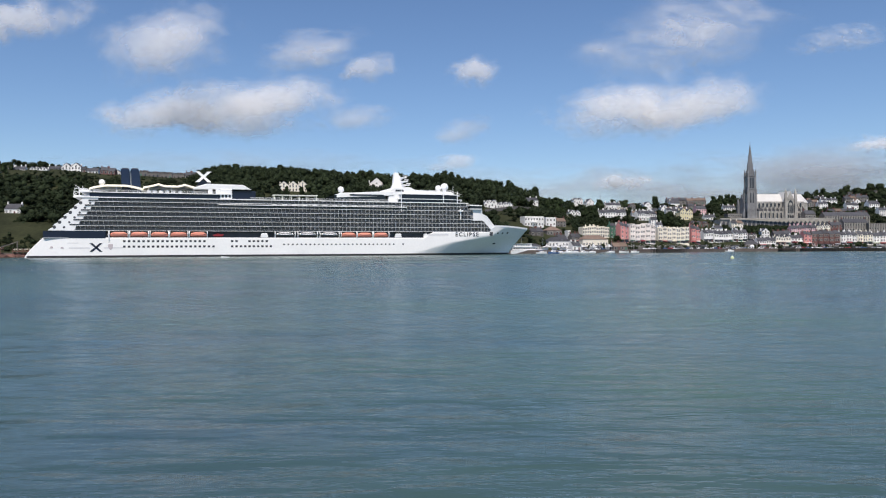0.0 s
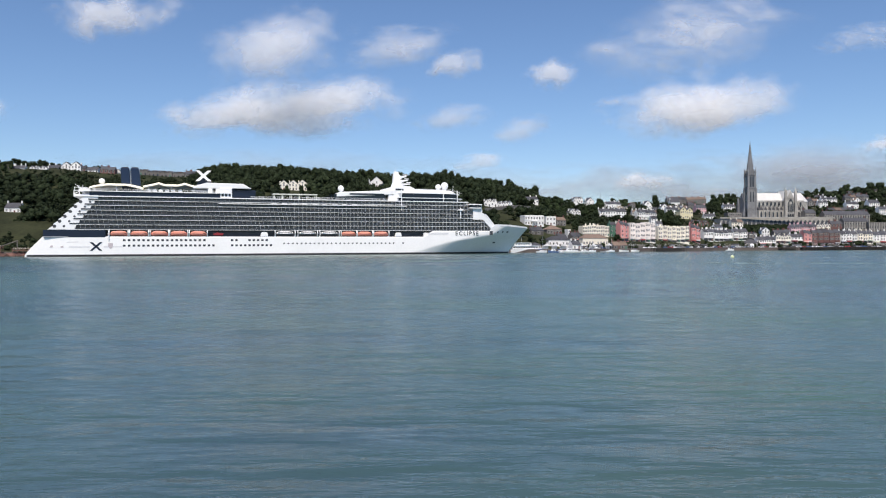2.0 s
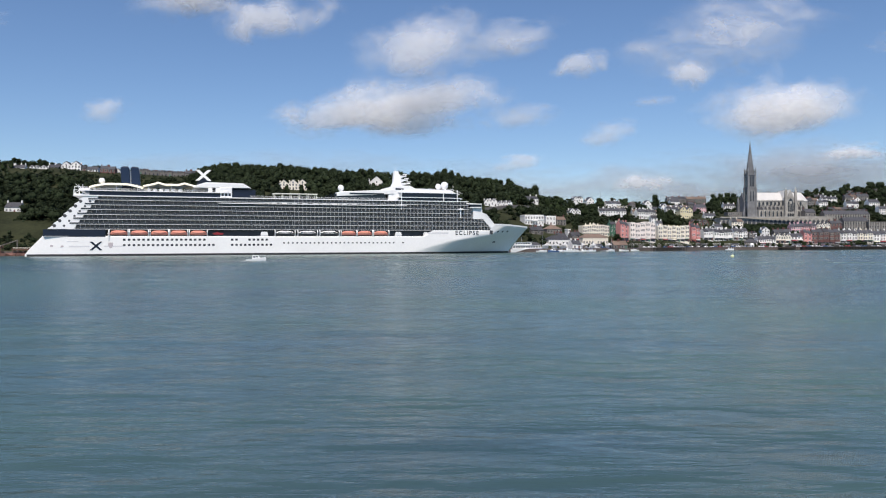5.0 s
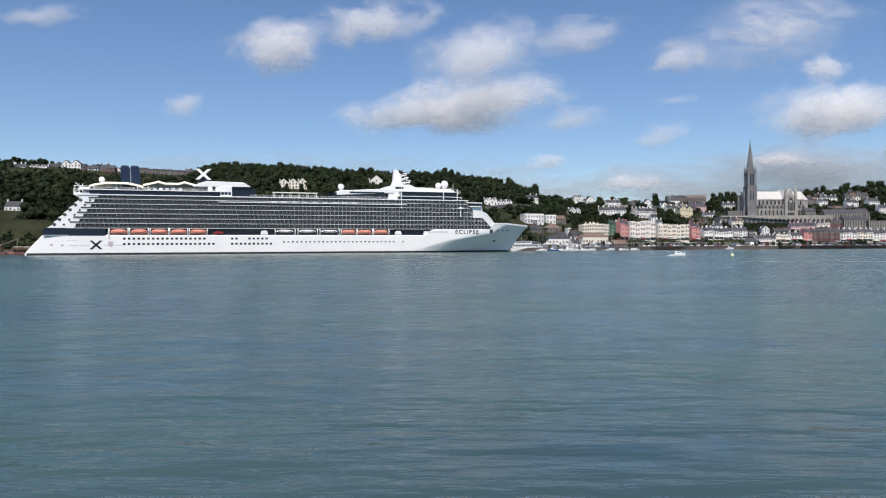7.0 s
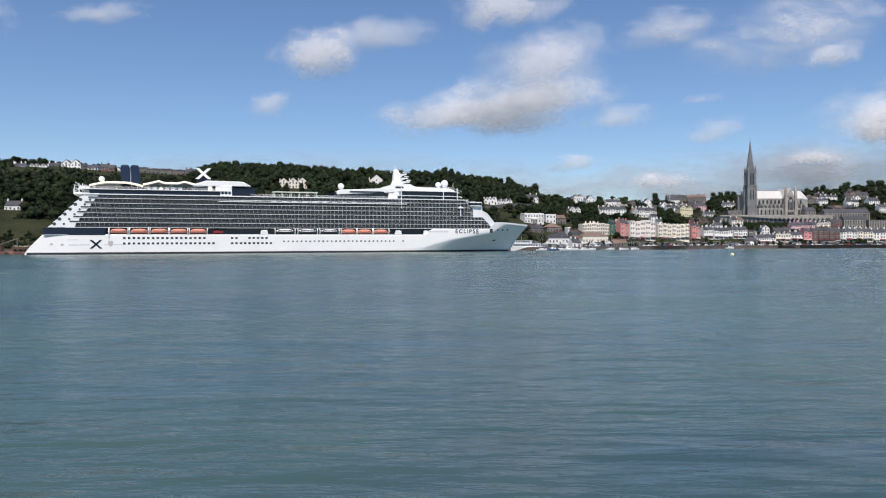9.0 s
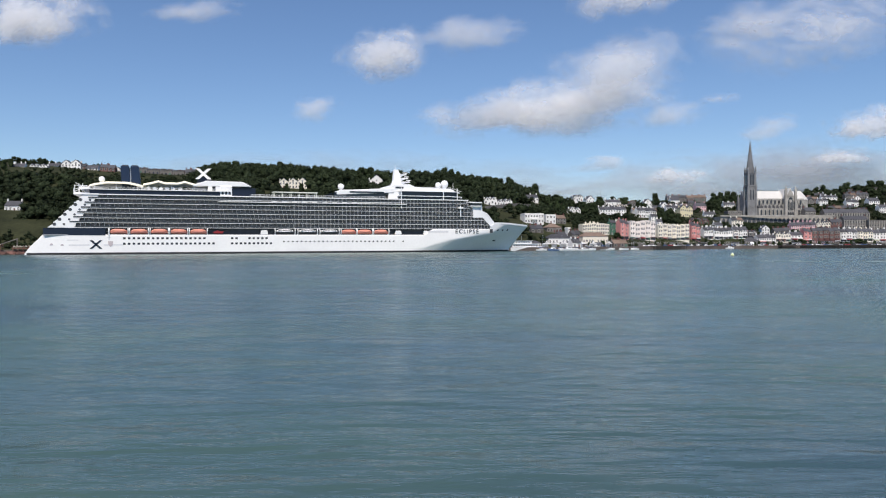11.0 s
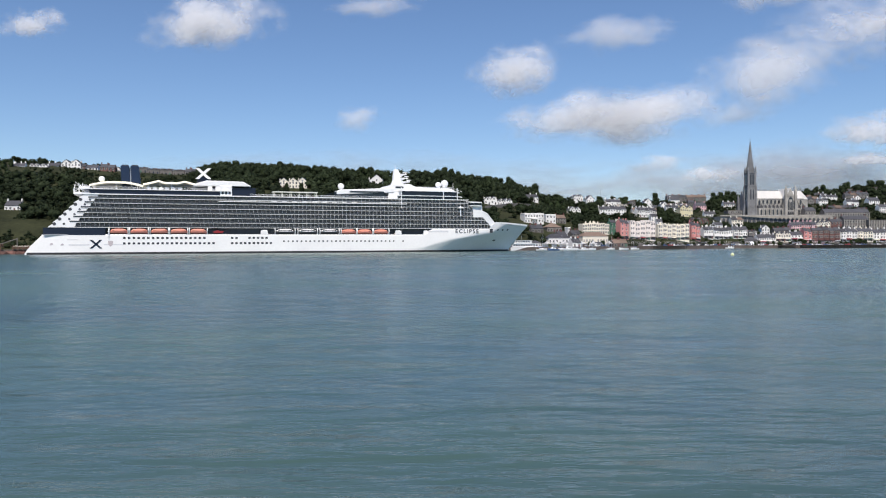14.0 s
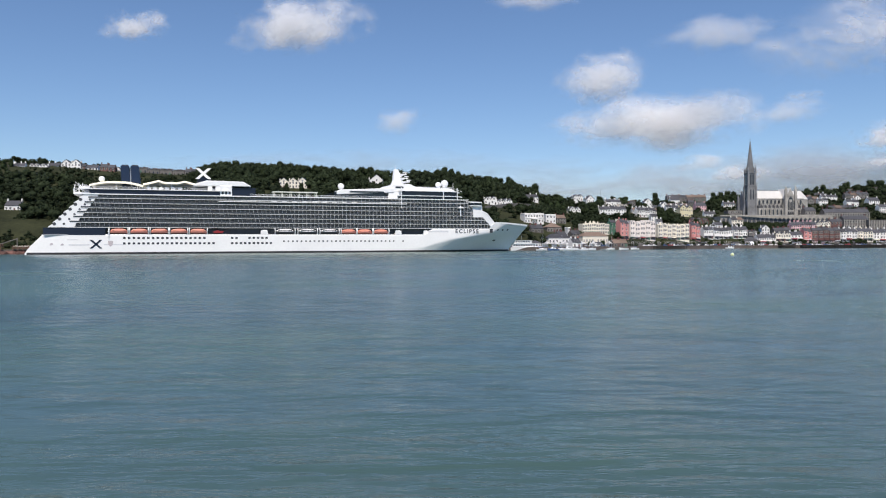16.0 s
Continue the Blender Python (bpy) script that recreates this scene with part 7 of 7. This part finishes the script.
cloud("streak", 548, 233, 0.55, 3720, 70, [(0, -641, 962), (0.5, -537, 967), (2.5, -99, 978), (4, 181, 1000), (6.5, 551, 1008), (8.5, 1003, 1044), (11.5, 1605, 1077), (16, 2756, 1088)])
cloud("heap", 280, 185, 0.6, 3800, 83, [(0, 151, 870), (0.5, 255, 859), (2.5, 627, 848), (4, 932, 839), (6.5, 1724, 859), (9, 2535, 870), (16, 4802, 904)])
cloud("heap", 338, 169, 0.5, 3820, 343, [(0, -371, 897), (0.5, -264, 900), (2.5, 180, 909), (4, 509, 900), (6.5, 1030, 914), (9, 1958, 937), (16, 4546, 965)])
cloud("streak", 402, 149, 0.42, 3900, 96, [(0, -440, 653), (1.5, -38, 648), (3.5, 221, 664), (7, 666, 631), (9, 910, 638), (12.5, 1341, 651), (16, 1771, 663)])
cloud("streak", 334, 169, 0.45, 3950, 109, [(0, 107, 602), (1.5, 334, 602), (3.5, 645, 593), (7, 1139, 562), (9, 1416, 581), (16, 2376, 597)])
cloud("heap", 264, 150, 0.38, 3780, 122, [(0, -2681, 675), (3.5, -1957, 666), (7, -1275, 691), (9, -849, 694), (12.5, -538, 637), (14.5, -371, 614), (16, -218, 605)])
cloud("heap", 689, 305, 0.9, 3600, 135, [(0, -4726, 1075), (9, -2393, 1052), (11.5, -1823, 1055), (12.5, -1558, 1054), (14.5, -961, 1033), (16, -670, 1024)])
cloud("heap", 333, 165, 0.8, 3620, 148, [(0, -5822, 1080), (11.5, -2596, 1059), (13.5, -2063, 1048), (15.5, -1583, 1035), (16, -1455, 1032)])
cloud("streak", 469, 139, 0.45, 3640, 161, [(0, -3706, 1029), (7, -1910, 1091), (9, -1615, 1101), (12.5, -771, 1116), (14.5, -141, 1135), (16, 449, 1160)])
cloud("streak", 637, 208, 0.5, 3760, 174, [(0, -2337, 1614), (4, -1479, 1393), (6.5, -925, 1033), (8.5, -426, 1027), (11.5, 238, 1027), (13.5, 736, 1027), (15.5, 1235, 1027), (16, 1359, 1027)])
cloud("heap", 454, 289, 0.85, 3740, 187, [(0, -2985, 1606), (4, -1498, 1454), (6.5, -879, 986), (8.5, -672, 939), (11.5, -190, 917), (13.5, 242, 857), (15.5, 677, 813), (16, 777, 807)])
cloud("heap", 645, 282, 0.65, 3650, 200, [(0, -1996, 1107), (1.5, -1700, 1115), (3.5, -1176, 1119), (7, -316, 1067), (9, 329, 1142), (12.5, 1257, 1214), (16, 2198, 1264)])
cloud("wisp", 1175, 526, 0.72, 4200, 213, [(0, 1368, 1151), (3.5, 1476, 1144), (7, 1817, 1151), (9, 1987, 1154), (12.5, 2188, 1162), (16, 2342, 1145)])
cloud("wisp", 520, 183, 0.5, 4150, 226, [(0, 2162, 1126), (1.5, 2269, 1127), (3.5, 2437, 1127), (7, 2803, 1134), (16, 3720, 1127)])
cloud("wisp", 258, 67, 0.42, 4120, 239, [(0, 779, 777), (3.5, 1037, 774), (7, 1265, 773), (9, 1392, 776), (12.5, 1583, 778), (14.5, 1796, 786), (16, 1932, 791)])
cloud("haze", 2121, 398, 0.75, 4500, 252, [(0, 2275, 432), (7, 2142, 431), (9, 2175, 433), (12.5, 2043, 414), (16, 2208, 413)])
cloud("bank", 495, 115, 0.7, 4480, 265, [(0, 1044, 371), (3.5, 1209, 366), (7, 1093, 353), (9, 1258, 362), (12.5, 1423, 401), (14.5, 1605, 393), (16, 1737, 399)])
cloud("haze", 4404, 406, 0.75, 4600, 278, [(0, 1580, 312), (16, 1851, 301)])
cloud("haze", 3000, 260, 0.28, 4550, 291, [(0, -1217, 470), (7, -883, 450), (16, -447, 445)])
cloud("bank", 459, 131, 0.7, 4450, 304, [(0, 2545, 593), (3.5, 2643, 575), (7, 1955, 492), (9, 2152, 501), (12.5, 2381, 493), (16, 2610, 476)])
cloud("heap", 488, 228, 0.85, 4420, 317, [(0, 2983, 506), (7, 2788, 590), (9, 2593, 668), (12.5, 2431, 685), (14.5, 2528, 635), (16, 2626, 625)])
cloud("streak", 355, 116, 0.5, 4380, 330, [(0, 53, 480), (3.5, 311, 477), (7, 569, 463), (9, 731, 459), (12.5, 1053, 451), (16, 1472, 456)])


# ---- movement ----
def motions():
    for ob, rows in CLOUDS:
        walk(ob, rows)
    run = ((0.0, -321.6, 200), (3.7, -155.4, 250), (3.9, -132.2, 255), (4.0, -122.9, 258), (4.2, -107.8, 263), (6.3, 11.3, 319), (6.6, 48.5, 327), (7.0, 103.6, 338), (7.4, 142.0, 349), (7.8, 184.2, 359), (8.0, 204.4, 365), (16.0, 1269.7, 520))
    walk(speedboat, [(t, pose(x, y, 0, 0, -3, 14)) for t, x, y in run])
    dash = ((0.0, -119, 420), (0.2, -154, 409), (0.4, -183, 398), (0.6, -209, 385), (1.0, -270, 358), (2.0, -420, 290), (16.0, -720, 160))
    walk(launch, [(t, pose(x, y, 0, 0, -2, 194)) for t, x, y in dash])
    walk(water, [(0.0, pose(0, 0, 0)), (8.0, pose(14, -2.5, 0)), (16.0, pose(28, -5, 0))])


motions()
